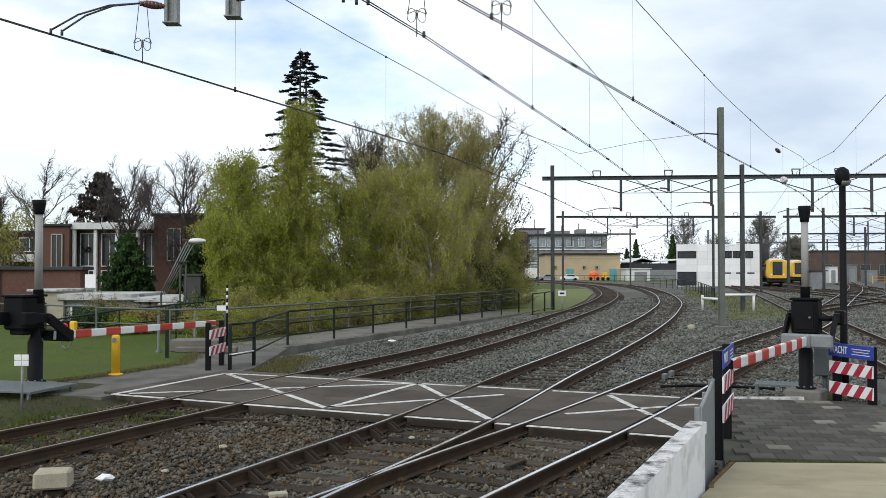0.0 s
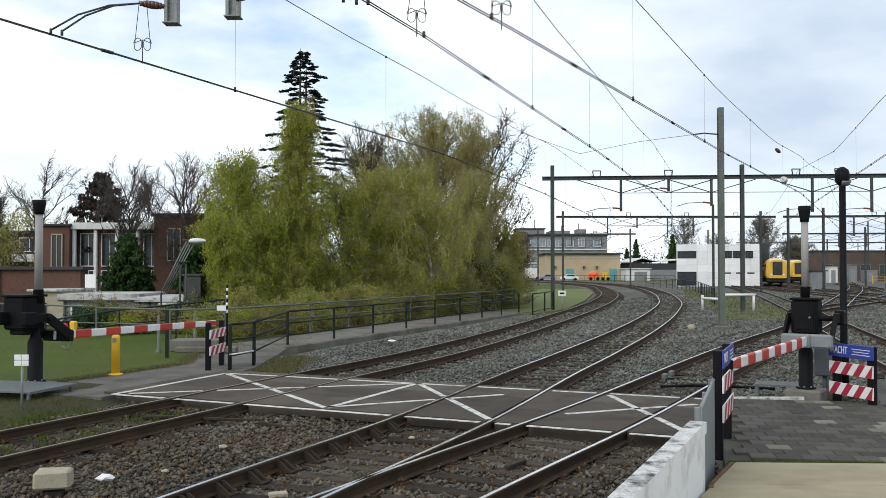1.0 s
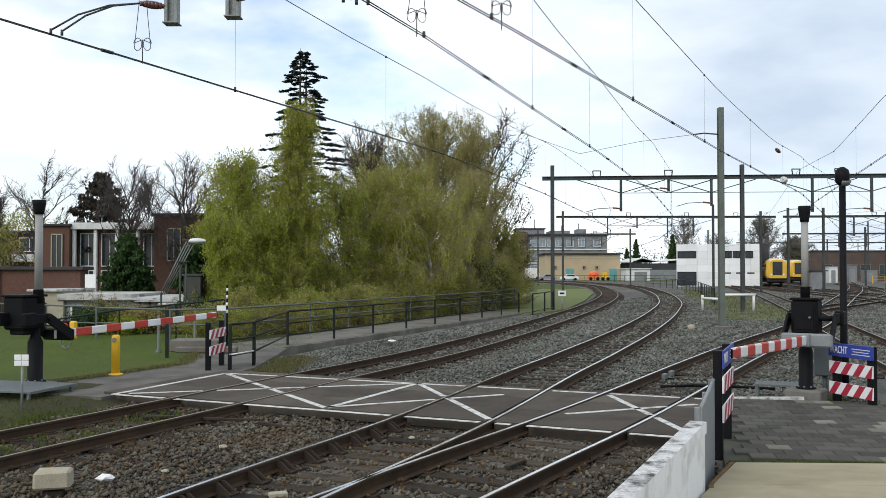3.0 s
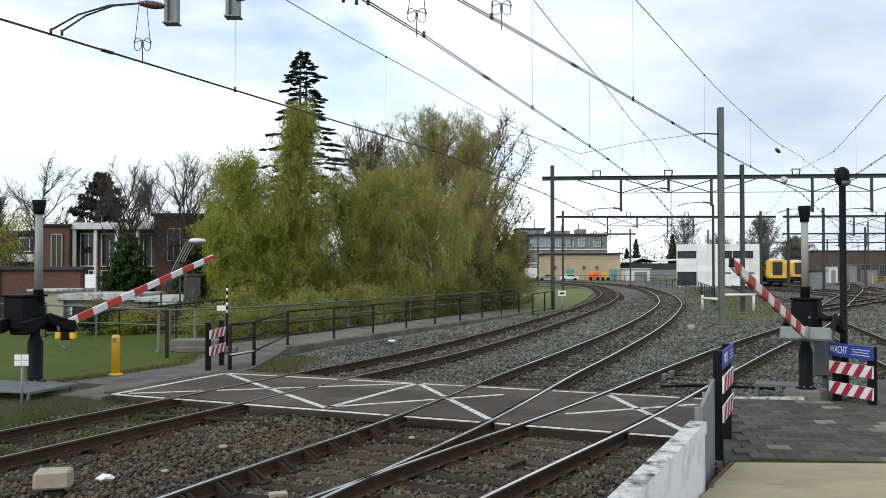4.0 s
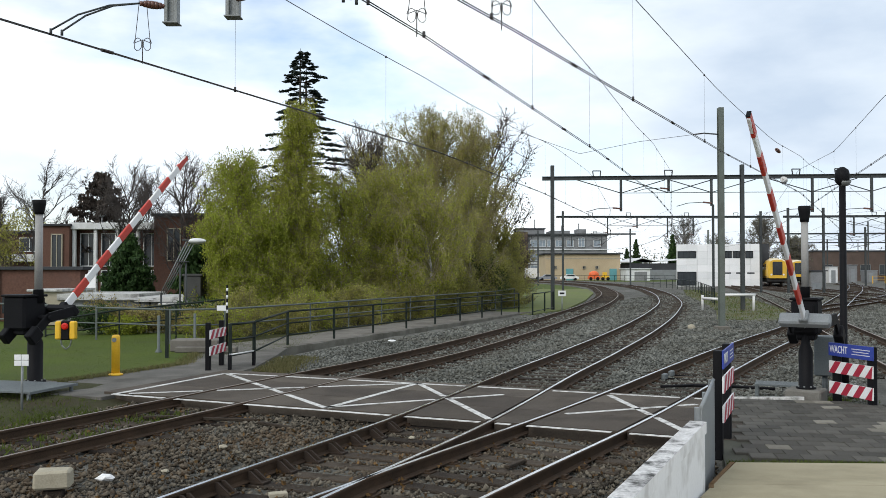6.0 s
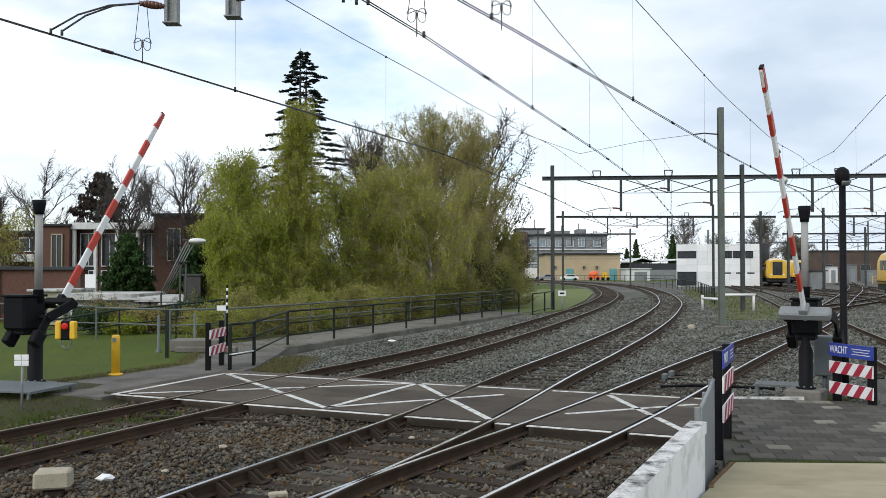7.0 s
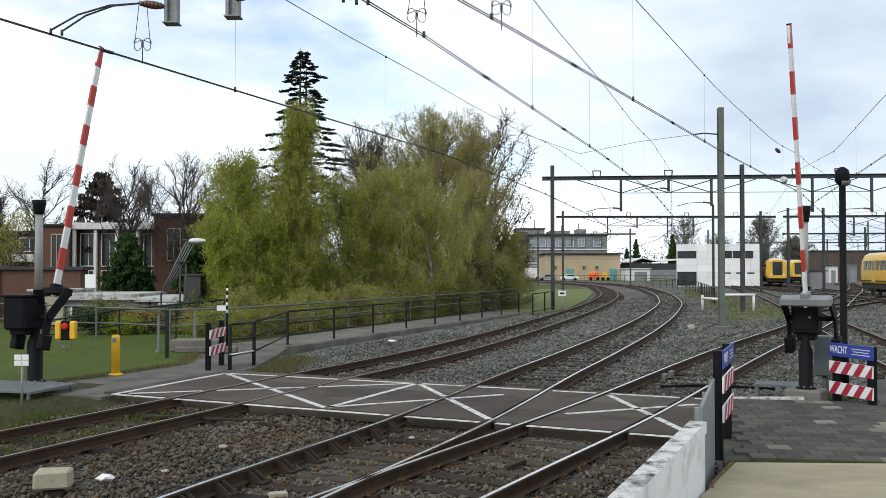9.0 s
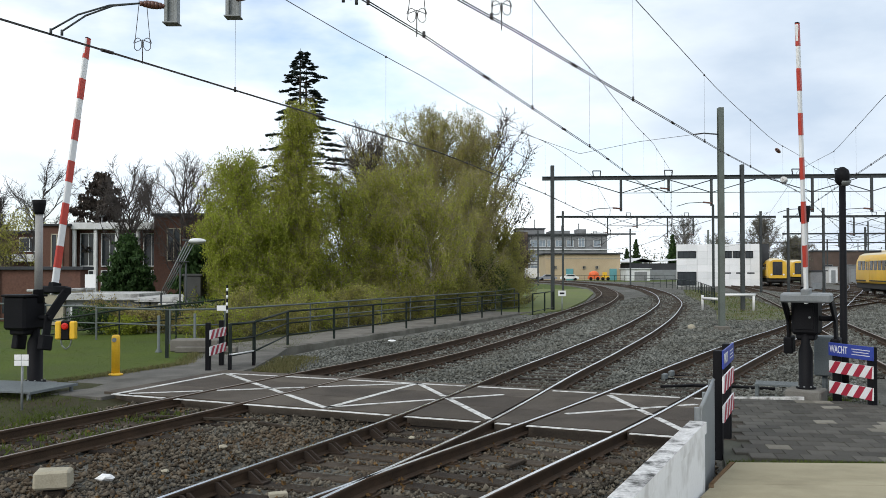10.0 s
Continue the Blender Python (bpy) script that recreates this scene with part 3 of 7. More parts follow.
# rusty edging and mossy joint along the ramp
M_FOOT = mat("footing_concrete", (0.13, 0.125, 0.11), (0.22, 0.21, 0.19), 0.9, 3, 50, 0.5, stain=(0.12, 0.11, 0.095), stain_amount=0.6, stain_scale=2)
M_EDGE = mat("rusty_edging", (0.10, 0.055, 0.025), (0.19, 0.115, 0.055), 0.9, 3, 40, 0.4)
bm = bmesh.new()
for (xa, ya), (xb, yb) in (((3.35, 10.6), (2.62, 8.95)), ((2.61, 8.93), (2.54, 8.7))):
    za, zb = ramp_z(ya) + 0.004, ramp_z(yb) + 0.004
    vs = [bm.verts.new(p) for p in ((xa, ya, za), (xa + 0.05, ya, za), (xb + 0.05, yb, zb), (xb, yb, zb), (xa, ya, za - 0.2), (xa + 0.05, ya, za - 0.2), (xb + 0.05, yb, zb - 0.2), (xb, yb, zb - 0.2))]
    for f in ((0, 1, 2, 3), (4, 5, 1, 0), (5, 6, 2, 1), (6, 7, 3, 2), (7, 4, 0, 3)):
        bm.faces.new([vs[i] for i in f])
bmesh.ops.recalc_face_normals(bm, faces=bm.faces)
tagged(part("ramp_edging", bm, M_EDGE), "rust-brown steel edging along the ramp", "edging", kind="structure")


# ---- half barriers ----
def barrier(m, pz, b, r0, r1, bands, foot, my, label, yoke_mat, yoke_name, slim=1.0, off=(0.0, 0.0), case=(0.0, 0.56, 0.64, 0.02), top=3.42, lat=0.40):
    root = base("crossing_barrier", m, label, "level crossing barrier", "barriers of the level crossing")
    ox, oy = off
    cy, cw, ch, cz = case
    bm = bmesh.new()
    lathe(bm, [(r * slim, z) for r, z in ((0.21, foot), (0.21, foot + 0.03), (0.15, foot + 0.05), (0.15, 0.80), (0.09, 0.95), (0.09, 1.12))], 18, (ox, oy, 0))
    part("pedestal", bm, M_BLACK, root)
    for k in range(8):
        a = 0.785 * k
        bm = bmesh.new()
        rod(bm, (ox + 0.18 * slim * math.cos(a), oy + 0.18 * slim * math.sin(a), foot + 0.02), (ox + 0.18 * slim * math.cos(a), oy + 0.18 * slim * math.sin(a), foot + 0.055), 0.016, seg=6)
        part("bolt", bm, M_GALV, root)
    bm = bmesh.new()
    box(bm, (ox, oy, foot - 0.16), (0.62, 0.62, 0.32), bevel=0.03)
    part("footing", bm, M_FOOT, root, "weathered concrete footing")
    bm = bmesh.new()
    box(bm, (-0.12 + ox, cy + oy, pz + cz), (cw * slim, cw * slim, ch), bevel=0.05)
    box(bm, (-0.12 + ox, cy + oy, pz + cz + ch / 2 + 0.005), (cw * slim + 0.04, cw * slim + 0.04, 0.05), bevel=0.015)
    box(bm, (-0.12 + ox, cy + oy, pz + cz - ch / 2 - 0.04), (cw * slim * 0.7, cw * slim * 0.7, 0.12), bevel=0.03)
    rod(bm, (0, -0.42, pz), (0, 0.42, pz), 0.05, seg=12)
    part("drive_housing", bm, M_BLACK, root, "black enamelled barrier drive housing")
    bm = bmesh.new()
    box(bm, (-0.12 + ox + cw * slim / 2 + 0.008, cy + oy, pz + cz), (0.02, cw * slim * 0.7, ch * 0.7), bevel=0.006)
    door = part("access_door", bm, M_BLACK, root)
    bm = bmesh.new()
    rod(bm, (-0.10 + ox + cw * slim / 2, cy + oy + 0.1, pz + cz), (-0.07 + ox + cw * slim / 2, cy + oy + 0.1, pz + cz), 0.02, seg=8)
    part("lock", bm, M_GALV, door)
    bm = bmesh.new()
    lathe(bm, [(0.10 * slim, pz + 0.3), (0.10 * slim, pz + 0.56), (0.105 * slim, pz + 0.57)], 14, (ox, my + oy, 0))
    part("collar", bm, M_BLACK, root)
    bm = bmesh.new()
    lathe(bm, [(0.078 * slim, pz + 0.56), (0.076 * slim, top)], 16, (ox, my + oy, 0))
    part("mast", bm, M_BEIGEMAST, root, "pale grey round mast")
    bm = bmesh.new()
    lathe(bm, [(0.095 * slim, top - 0.02), (0.10 * slim, top + 0.04), (0.132 * slim, top + 0.18), (0.136 * slim, top + 0.26), (0.12 * slim, top + 0.27)], 16, (ox, my + oy, 0))
    part("bell", bm, M_BLACK, root, "black bell housing on top of the mast")
    # the boom swings on the drive shaft
    bm = bmesh.new()
    n = 10
    hh = [0.085, 0.072]
    x0, x1 = r0 - 0.22, r1
    ring = []
    for x, h in ((x0, hh[0]), (x1 - 0.03, hh[1]), (x1, hh[1] * 0.7)):
        w = 0.028 if x < x1 else 0.02
        ring.append([bm.verts.new((x, sy * w, -b + sz * h)) for sy, sz in ((-1, -0.75), (-0.7, -1), (0.7, -1), (1, -0.75), (1, 0.75), (0.7, 1), (-0.7, 1), (-1, 0.75))])
    for p, q in zip(ring[:-1], ring[1:]):
        for i in range(8):
            bm.faces.new((p[i], p[(i + 1) % 8], q[(i + 1) % 8], q[i]))
    bm.faces.new(ring[0][::-1])
    bm.faces.new(ring[-1])
    me = mesh_of(bm, "boom", M_WHITE)
    boom = new("boom", me)
    boom.parent = root
    boom["label"] = "red and white banded barrier boom"
    step = (r1 - r0) / bands
    x = r1 + 0.004
    while x > r0 + 0.05:
        xa, xb = max(x - step, r0), x
        bm = bmesh.new()
        rr = []
        for q in (xa, xb):
            h = hh[0] + (hh[1] - hh[0]) * (q - x0) / (x1 - x0) + 0.004
            h = h if q < r1 else h * 0.75
            rr.append([bm.verts.new((q, sy * 0.032, -b + sz * h)) for sy, sz in ((-1, -0.75), (-0.7, -1), (0.7, -1), (1, -0.75), (1, 0.75), (0.7, 1), (-0.7, 1), (-1, 0.75))])
        for i in range(8):
            bm.faces.new((rr[0][i], rr[0][(i + 1) % 8], rr[1][(i + 1) % 8], rr[1][i]))
        bm.faces.new(rr[0][::-1])
        bm.faces.new(rr[1])
        part("red_band", bm, M_RED, boom, "red reflective band")
        x -= 2 * step
    bm = bmesh.new()
    box(bm, (r1 + 0.012, 0, -b), (0.025, 0.068, hh[1] * 1.75), bevel=0.008)
    part("end_cap", bm, M_BLACK, boom, "black rubber end cap")
    bm = bmesh.new()
    box(bm, (r0 - 0.12, 0, -b), (0.16, 2 * lat + 0.06, 0.24), bevel=0.03)
    part("crossbar", bm, yoke_mat, boom, yoke_name)
    bm = bmesh.new()
    box(bm, (r0 - 0.02, 0, -b), (0.12, 0.15, 0.23), bevel=0.015)
    part("boom_clamp", bm, M_GREYPAINT if yoke_mat is M_GREYPAINT else M_BLACK, boom)
    for sy in (-lat, lat):
        bm = bmesh.new()
        ang = math.atan2(b, r0 - 0.12)
        mm = Matrix.Rotation(ang, 4, "Y")
        ln = math.hypot(b, r0 - 0.12)
        box(bm, (ln * 0.5, sy, 0), (ln, 0.05, 0.20), mm, bevel=0.01)
        box(bm, (-0.20, sy, 0.0), (0.45, 0.05, 0.18), bevel=0.01)
        part("yoke_arm", bm, M_BLACK, boom)
        bm = bmesh.new()
        box(bm, (-0.50, sy * 1.0, 0.0), (0.30, 0.16, 0.26), bevel=0.02)
        part("counterweight", bm, M_BLACK, boom)
    return root, boom


LEFT_M = Matrix.LocRotScale((-8.271, 18.382, 0.0), Euler((0, 0, radians(90 - 21.1))), None)
RIGHT_M = Matrix.LocRotScale((6.668, 16.38, 0.0), Euler((0, 0, radians(270 - 33.2))), None)
barrier_l, boom_l = barrier(LEFT_M, 1.304, 0.395, 0.736, 6.165, 11.75, 0.0, -0.07, "black barrier drive with red and white boom beside the lawn", M_BLACK, "black crossbar", case=(0.17, 0.58, 0.68, 0.10), lat=0.34)
barrier_r, boom_r = barrier(RIGHT_M, 1.40, 0.384, 0.548, 5.207, 12.1, 0.13, 0.0, "black barrier drive with grey yoke beside the pavement", M_GREYPAINT, "grey painted crossbar", 0.82, (0.062, -0.095), top=3.16)


# ---- warning boards ----
def text_part(body, size, material, parent, m):
    cu = bpy.data.curves.new("lettering", "FONT")
    cu.body, cu.size, cu.extrude, cu.align_x, cu.align_y = body, size, 0.002, "LEFT", "CENTER"
    cu.materials.append(material)
    ob = new("lettering", cu)
    ob.parent = parent
    ob.matrix_basis = m
    return ob


def warning_board(p, q, zt, label, words):
    """Two dark posts, a blue board and two red and white striped boards; p and q are the posts' feet."""
    p, q = Vector((*p, 0)), Vector((*q, 0))
    d = (q - p).normalized()
    m = Matrix.LocRotScale(p, Euler((0, 0, math.atan2(d.y, d.x))), None)
    ln = (q - p).length
    root = base("warning_board", m, label, "warning board", "wait boards at the crossing")
    for x in (0, ln):
        bm = bmesh.new()
        box(bm, (x, 0.07, zt * 0.5 - 0.05), (0.13, 0.11, zt + 0.08), bevel=0.012)
        part("post", bm, M_BLACK, root)
    if words is not None:
        bm = bmesh.new()
        box(bm, (ln * 0.5, 0, zt - 0.12), (ln + 0.24, 0.022, 0.23), bevel=0.004)
        plate = part("blue_plate", bm, M_BLUE, root, "blue plate with white lettering")
        if words:
            text_part(words, 0.185, M_WHITE, plate, Matrix.Translation((-0.08, -0.014, zt - 0.12)) @ pose(0, 0, 0, 90, 0, 0) @ Matrix.Diagonal((0.66, 1, 1, 1)))
            for k in range(3):
                bm = bmesh.new()
                box(bm, (ln * 0.80, -0.0125, zt - 0.075 - 0.045 * k), (0.44 - 0.06 * (k % 2), 0.003, 0.012))
                part("small_print", bm, M_WHITE, plate)
        else:
            for k in range(2):
                bm = bmesh.new()
                box(bm, (ln * 0.5, -0.0125, zt - 0.08 - 0.08 * k), (ln * (0.8 - 0.2 * k), 0.003, 0.03))
                part("small_print", bm, M_WHITE, plate)
    for zc in (zt - 0.43, zt - 0.79) if words is not None else (zt - 0.28, zt - 0.66):
        bm = bmesh.new()
        box(bm, (ln * 0.5, 0, zc), (ln + 0.22, 0.022, 0.21), bevel=0.004)
        pl = part("striped_plate", bm, M_WHITE, root, "white plate with slanting crimson stripes")
        w0, w1, n = -0.11, ln + 0.11, 4
        st = (w1 - w0) / 3.6
        for k in range(-1, n):
            xs = w0 + st * k
            poly = [(xs, -0.105), (xs + st * 0.5, -0.105), (xs + st * 1.05, 0.105), (xs + st * 0.55, 0.105)]
            poly = [(min(max(x, w0), w1), z) for x, z in poly]
            if poly[2][0] - poly[3][0] + poly[1][0] - poly[0][0] < 0.02:
                continue
            bm = bmesh.new()
            fr = [bm.verts.new((x, -0.0145, zc + z)) for x, z in poly]
            bk = [bm.verts.new((x, -0.0115, zc + z)) for x, z in poly]
            bm.faces.new(fr)
            bm.faces.new(bk[::-1])
            for i in range(4):
                bm.faces.new((fr[i], bk[i], bk[(i + 1) % 4], fr[(i + 1) % 4]))
            bmesh.ops.remove_doubles(bm, verts=bm.verts, dist=0.0005)
            part("stripe", bm, M_CRIMSON, pl)
    return root


warning_board((6.90, 16.02), (7.12, 15.17), 0.99, "blue wait board over two striped plates by the barrier", "WACHT")
warning_board((3.50, 11.30), (3.93, 12.32), 1.28, "blue wait board over striped plates beside the steel screen", "WACHT")
warning_board((-5.37, 21.0), (-5.33, 22.1), 1.05, "small striped board where the boom ends by the railing", None)


# ---- railing along the path ----
M_TUBE = mat("grey_green_tube", (0.050, 0.064, 0.058), (0.120, 0.140, 0.130), 0.55, 2, 50, 0.1)
def railing(points, height, label, rails=(1.0, 0.62, 0.26), mat_=M_DARKGREEN, post=0.05, name="railing", group="railings"):
    root = base(name, Matrix.Translation(points[0]), label, "railing", group)
    o = Vector(points[0])
    for p in points:
        p = Vector(p) - o
        bm = bmesh.new()
        box(bm, (p.x, p.y, p.z + height * 0.5 - 0.08), (post, post, height + 0.16), bevel=0.006)
        part("post", bm, mat_, root)
    for k in rails:
        for a, b in zip(points[:-1], points[1:]):
            bm = bmesh.new()
            rod(bm, Vector(a) - o + Vector((0, 0, height * k - 0.02)), Vector(b) - o + Vector((0, 0, height * k - 0.02)), 0.03 if k == 1.0 else 0.024, seg=8)
            part("rail_bar", bm, mat_, root)
    return root


path_pts = [Vector((-4.98, 21.2, -0.06)), Vector((-4.70, 22.55, -0.08))] + [FENCE_A.lerp(FENCE_B, k / 8) - Vector((0, 0, 0.07)) for k in range(9)]
railing(path_pts, 1.07, "dark green steel railing with three bars along the path", rails=(1.0, 0.66, 0.32), post=0.075)
back_pts = [Vector((-11.4, 29.8, -0.05)), Vector((-8.5, 28.2, -0.05)), Vector((-6.93, 28.75, -0.05))] + [FENCE_A.lerp(FENCE_B, k / 8) - fnor * 1.9 + fdir * 1.6 - Vector((0, 0, 0.03)) for k in range(1, 9)] + [FENCE_B - fnor * 1.9 + fdir * 5.0 + Vector((0, 0, 0.05))]
railing(back_pts, 1.09, "grey-green tubular railing on the far side of the path", rails=(1.0, 0.55), mat_=M_TUBE, post=0.05)
railing([(4.75, 48.0, -0.12), (5.75, 51.2, -0.12), (6.5, 53.4, -0.12)], 1.12, "low dark railing at the end of the path", rails=(1.0, 0.15), post=0.08)
railing([(-11.45, 29.9, -0.03), (-13.8, 31.2, -0.03), (-16.5, 32.9, -0.03), (-21, 35.5, -0.03)], 1.10, "thin dark railing across the lawn", rails=(1.0, 0.5), mat_=M_TUBE)
railing([(-13.6, 31.0, -0.75), (-10.9, 30.5, -0.35), (-8.9, 30.2, -0.15), (-7.35, 30.4, 0.0)], 1.28, "tubular handrail rising along a ramp behind the lawn", rails=(1.0, 0.62))
stake = base("steel_post", Matrix.Translation((-7.22, 23.7, -0.05)), "dark square steel post on the lawn", "post")
bm = bmesh.new()
box(bm, (0, 0, 0.62), (0.08, 0.08, 1.30), bevel=0.008)
part("shaft", bm, M_DARKGREEN, stake)
for fx, fy in ((-7.94, 25.3), (-7.26, 26.5)):
    leg = base("steel_post", Matrix.Translation((fx, fy, -0.05)), "grey steel tube on a flanged foot beside the lawn", "post", "flanged posts")
    bm = bmesh.new()
    lathe(bm, [(0.10, 0.0), (0.10, 0.03), (0.055, 0.10), (0.04, 0.12), (0.04, 1.04)], 12)
    part("tube", bm, M_TUBE, leg)
plinth = base("low_plinth", Matrix.Translation((-7.0, 25.8, -0.04)), "low weathered concrete plinth at the lawn's edge", "plinth")
bm = bmesh.new()
box(bm, (0, 0, 0.17), (1.35, 0.7, 0.34), bevel=0.03)
part("block", bm, M_CONC, plinth)
bm = bmesh.new()
box(bm, (0.4, -0.5, 0.08), (1.7, 0.3, 0.16), bevel=0.02)
part("step", bm, M_CONC, plinth)
bar = base("white_bar", Matrix.Translation((-4.95, 21.0, -0.03)), "low white bar between two railing posts", "barrier bar")
bm = bmesh.new()
rod(bm, (0.0, 0.0, 0.33), (0.35, 1.0, 0.33), 0.018)
part("tube", bm, M_WHITE, bar)
for q in ((0.0, 0.0), (0.35, 1.0)):
    bm = bmesh.new()
    box(bm, (q[0] + 0.0, q[1] + 0.03, 0.16), (0.07, 0.07, 0.36))
    part("stub", bm, M_BLACK, bar)
tag = base("small_sign", Matrix.Translation((-6.75, 27.6, -0.1)), "small white plate on a black and white post", "marker sign")
bm = bmesh.new()
rod(bm, (0.16, 0.03, 0), (0.16, 0.03, 1.9), 0.03)
part("post", bm, M_BLACK, tag)
for k in range(4):
    bm = bmesh.new()
    rod(bm, (0.16, 0.03, 1.05 + 0.22 * k), (0.16, 0.03, 1.15 + 0.22 * k), 0.034)
    part("white_band", bm, M_WHITE, tag)
bm = bmesh.new()
box(bm, (0, -0.02, 1.2), (0.28, 0.015, 0.16), bevel=0.003)
part("plate", bm, M_WHITE, tag)
yard_line = spline([(18.3, 61), (20.4, 69), (23.3, 81), (26.2, 93), (28.7, 107), (29.9, 121), (29.4, 135)], 3.6)[0]
yard = [Vector((q[0], q[1], -0.14)) for q in yard_line]
railing(yard, 1.15, "long dark fence along the verge of the tracks", rails=(1.0, 0.4), post=0.07)
railing([Vector((23.5, 192, -0.2)).lerp(Vector((49.5, 193, -0.2)), k / 12) for k in range(13)], 1.2, "far fence in front of the tan building", rails=(1.0, 0.4), post=0.08)

gate = base("white_barrier_frame", Matrix.Translation((15.9, 52.3, -0.14)), "white painted steel frame standing on the verge", "barrier frame")
for p, q in (((0.1, 0, 0), (0.1, 0, 0.95)), ((2.05, 0, 0), (2.05, 0, 0.95)), ((0, 0, 0.95), (2.15, 0, 0.95)), ((0.1, 0, 0.7), (-0.5, 1.4, 0.7)), ((-0.5, 1.4, 0), (-0.5, 1.4, 0.9))):
    bm = bmesh.new()
    a, b = Vector(p), Vector(q)
    rod(bm, a, b, 0.075, seg=8)
    part("tube", bm, M_WHITE, gate)


# ---- overhead line ----
def ibeam(bm, a, b, w, h, t=0.02):
    a, b = Vector(a), Vector(b)
    d = (b - a)
    m = Matrix.Translation(a) @ d.to_track_quat("Z", "Y").to_matrix().to_4x4()
    L = d.length
    for c, s in (((0, h / 2, L / 2), (w, t, L)), ((0, -h / 2, L / 2), (w, t, L)), ((0, 0, L / 2), (t, h, L))):
        box(bm, c, s, m)
    return bm


def mast(x, y, h, label, z0=-0.2, w=0.24, material=M_MASTGREEN):
    root = base("catenary_mast", Matrix.Translation((x, y, z0)), label, "catenary mast", "overhead line masts")
    bm = bmesh.new()
    ibeam(bm, (0, 0, 0), (0, 0, h - z0), w, w)
    part("column", bm, material, root)
    bm = bmesh.new()
    box(bm, (0, 0, 0.05), (w * 2.4, w * 2.4, 0.25), bevel=0.03)
    part("footing", bm, M_CONC, root)
    return root


def portal(y0, y1, x0, x1, zb, posts, hangers, label, frames=(), material=M_GANTRY, depth=0.21):
    """Beam from (x0, y0) to (x1, y1) at height zb on posts (x, height); hangers (x, bottom height)."""
    def yy(x):
        return y0 + (y1 - y0) * (x - x0) / (x1 - x0)
    root = base("catenary_portal", Matrix.Translation((posts[0][0], yy(posts[0][0]), -0.2)), label, "catenary portal", "overhead line portals")
    o = Vector((posts[0][0], yy(posts[0][0]), -0.2))
    for x, h in posts:
        bm = bmesh.new()
        ibeam(bm, Vector((x, yy(x), -0.2)) - o, Vector((x, yy(x), h)) - o, 0.21, 0.21)
        part("column", bm, material, root)
    bm = bmesh.new()
    ibeam(bm, Vector((x0, yy(x0), zb)) - o, Vector((x1, yy(x1), zb)) - o, depth, depth)
    part("beam", bm, material, root)
    last = None
    for x, zh in hangers:
        bm = bmesh.new()
        box(bm, Vector((x, yy(x) - 0.02, (zb + zh) / 2)) - o, (0.13, 0.13, zb - zh))
        hg = part("hanger", bm, material, root)
        bm = bmesh.new()
        c = Vector((x, yy(x) - 0.02, zb - 0.9)) - o
        rod(bm, c, c + Vector((2.6, 0, 0.78)), 0.03, seg=6)
        rod(bm, c, c + Vector((-2.6, 0, 0.78)), 0.03, seg=6)
        part("stay", bm, material, root)
        bm = bmesh.new()
        e = Vector((x, yy(x) - 0.08, zh + 0.15)) - o
        rod(bm, e, e + Vector((-0.5, 0, 0.05)), 0.05, seg=8)
        part("insulator", bm, M_INSUL, hg)
        bm = bmesh.new()
        sweep(bm, [e + Vector((-0.5, 0, 0.05)), e + Vector((-1.4, 0, 0.0)), e + Vector((-2.1, -0.2, -0.2))], 0.022)
        part("registration_arm", bm, material, hg)
        if last is not None:
            bm = bmesh.new()
            rod(bm, last, c, 0.02, seg=6)
            part("tie_rod", bm, material, root)
        last = c
    for x in frames:
        bm = bmesh.new()
        c = Vector((x, yy(x), zb + depth / 2)) - o
        sweep(bm, [c + Vector((-0.2, 0, 0)), c + Vector((-0.24, 0, 0.32)), c + Vector((0.24, 0, 0.32)), c + Vector((0.2, 0, 0))], 0.035)
        part("messenger_saddle", bm, material, root)
    return root


portal(53.7, 51.3, 5.9, 33, 7.68, [(6.5, 8.45), (17.45, 8.4), (30.5, 8.4)], [(10.5, 5.7), (13.25, 6.85), (15.7, 6.0), (21.4, 5.6), (24.7, 5.6)], "dark steel portal spanning the tracks", frames=(9.1, 13.25, 20.5, 22.9))
portal(95, 95, 11.9, 35, 7.8, [(12.6, 8.4), (28.4, 9.1), (33.4, 8.4)], [(17.3, 6.0), (20.4, 6.6), (23.6, 5.6), (26.3, 5.8)], "second steel portal further along the curve", frames=(15.5, 19.5, 25.6, 30.8))
portal(93, 90, 35.0, 68, 7.7, [(35.5, 8.6), (39.0, 8.6), (58, 8.6)], [(42, 5.7), (45.5, 5.7), (50, 5.7)], "steel portal spanning the yard tracks", frames=(41, 44, 49))
portal(138, 136, 14.0, 29.0, 7.6, [(14.5, 8.2), (28.2, 8.4)], [(19.5, 5.8), (24, 5.8)], "far portal before the tan building", frames=(18, 23))
portal(138, 134, 51.8, 88.0, 7.7, [(52.6, 8.6), (67.5, 8.4), (80, 8.4)], [(55, 5.7), (60, 5.7), (64, 5.7)], "far portal over the yard", frames=(55, 60, 64))
portal(185, 180, 60.0, 120.0, 7.7, [(63, 8.4), (78, 8.4), (86, 12.0), (110, 8.4)], [(70, 5.7), (84, 5.7), (95, 5.7)], "distant steel portal beyond the yard tracks", frames=(70, 84))
m1 = mast(11.36, 36.9, 8.9, "tall weathered green steel mast between the tracks", w=0.22)
bm = bmesh.new()
rod(bm, (0, 0, 8.0), (-0.75, -0.2, 8.02), 0.03, seg=6)
rod(bm, (0, 0, 8.0), (0.15, 0.05, 8.02), 0.03, seg=6)
part("bracket", bm, M_GANTRY, m1)
mast(27.6, 90, 6.9, "slim steel mast beside the portal", w=0.2, material=M_GANTRY)
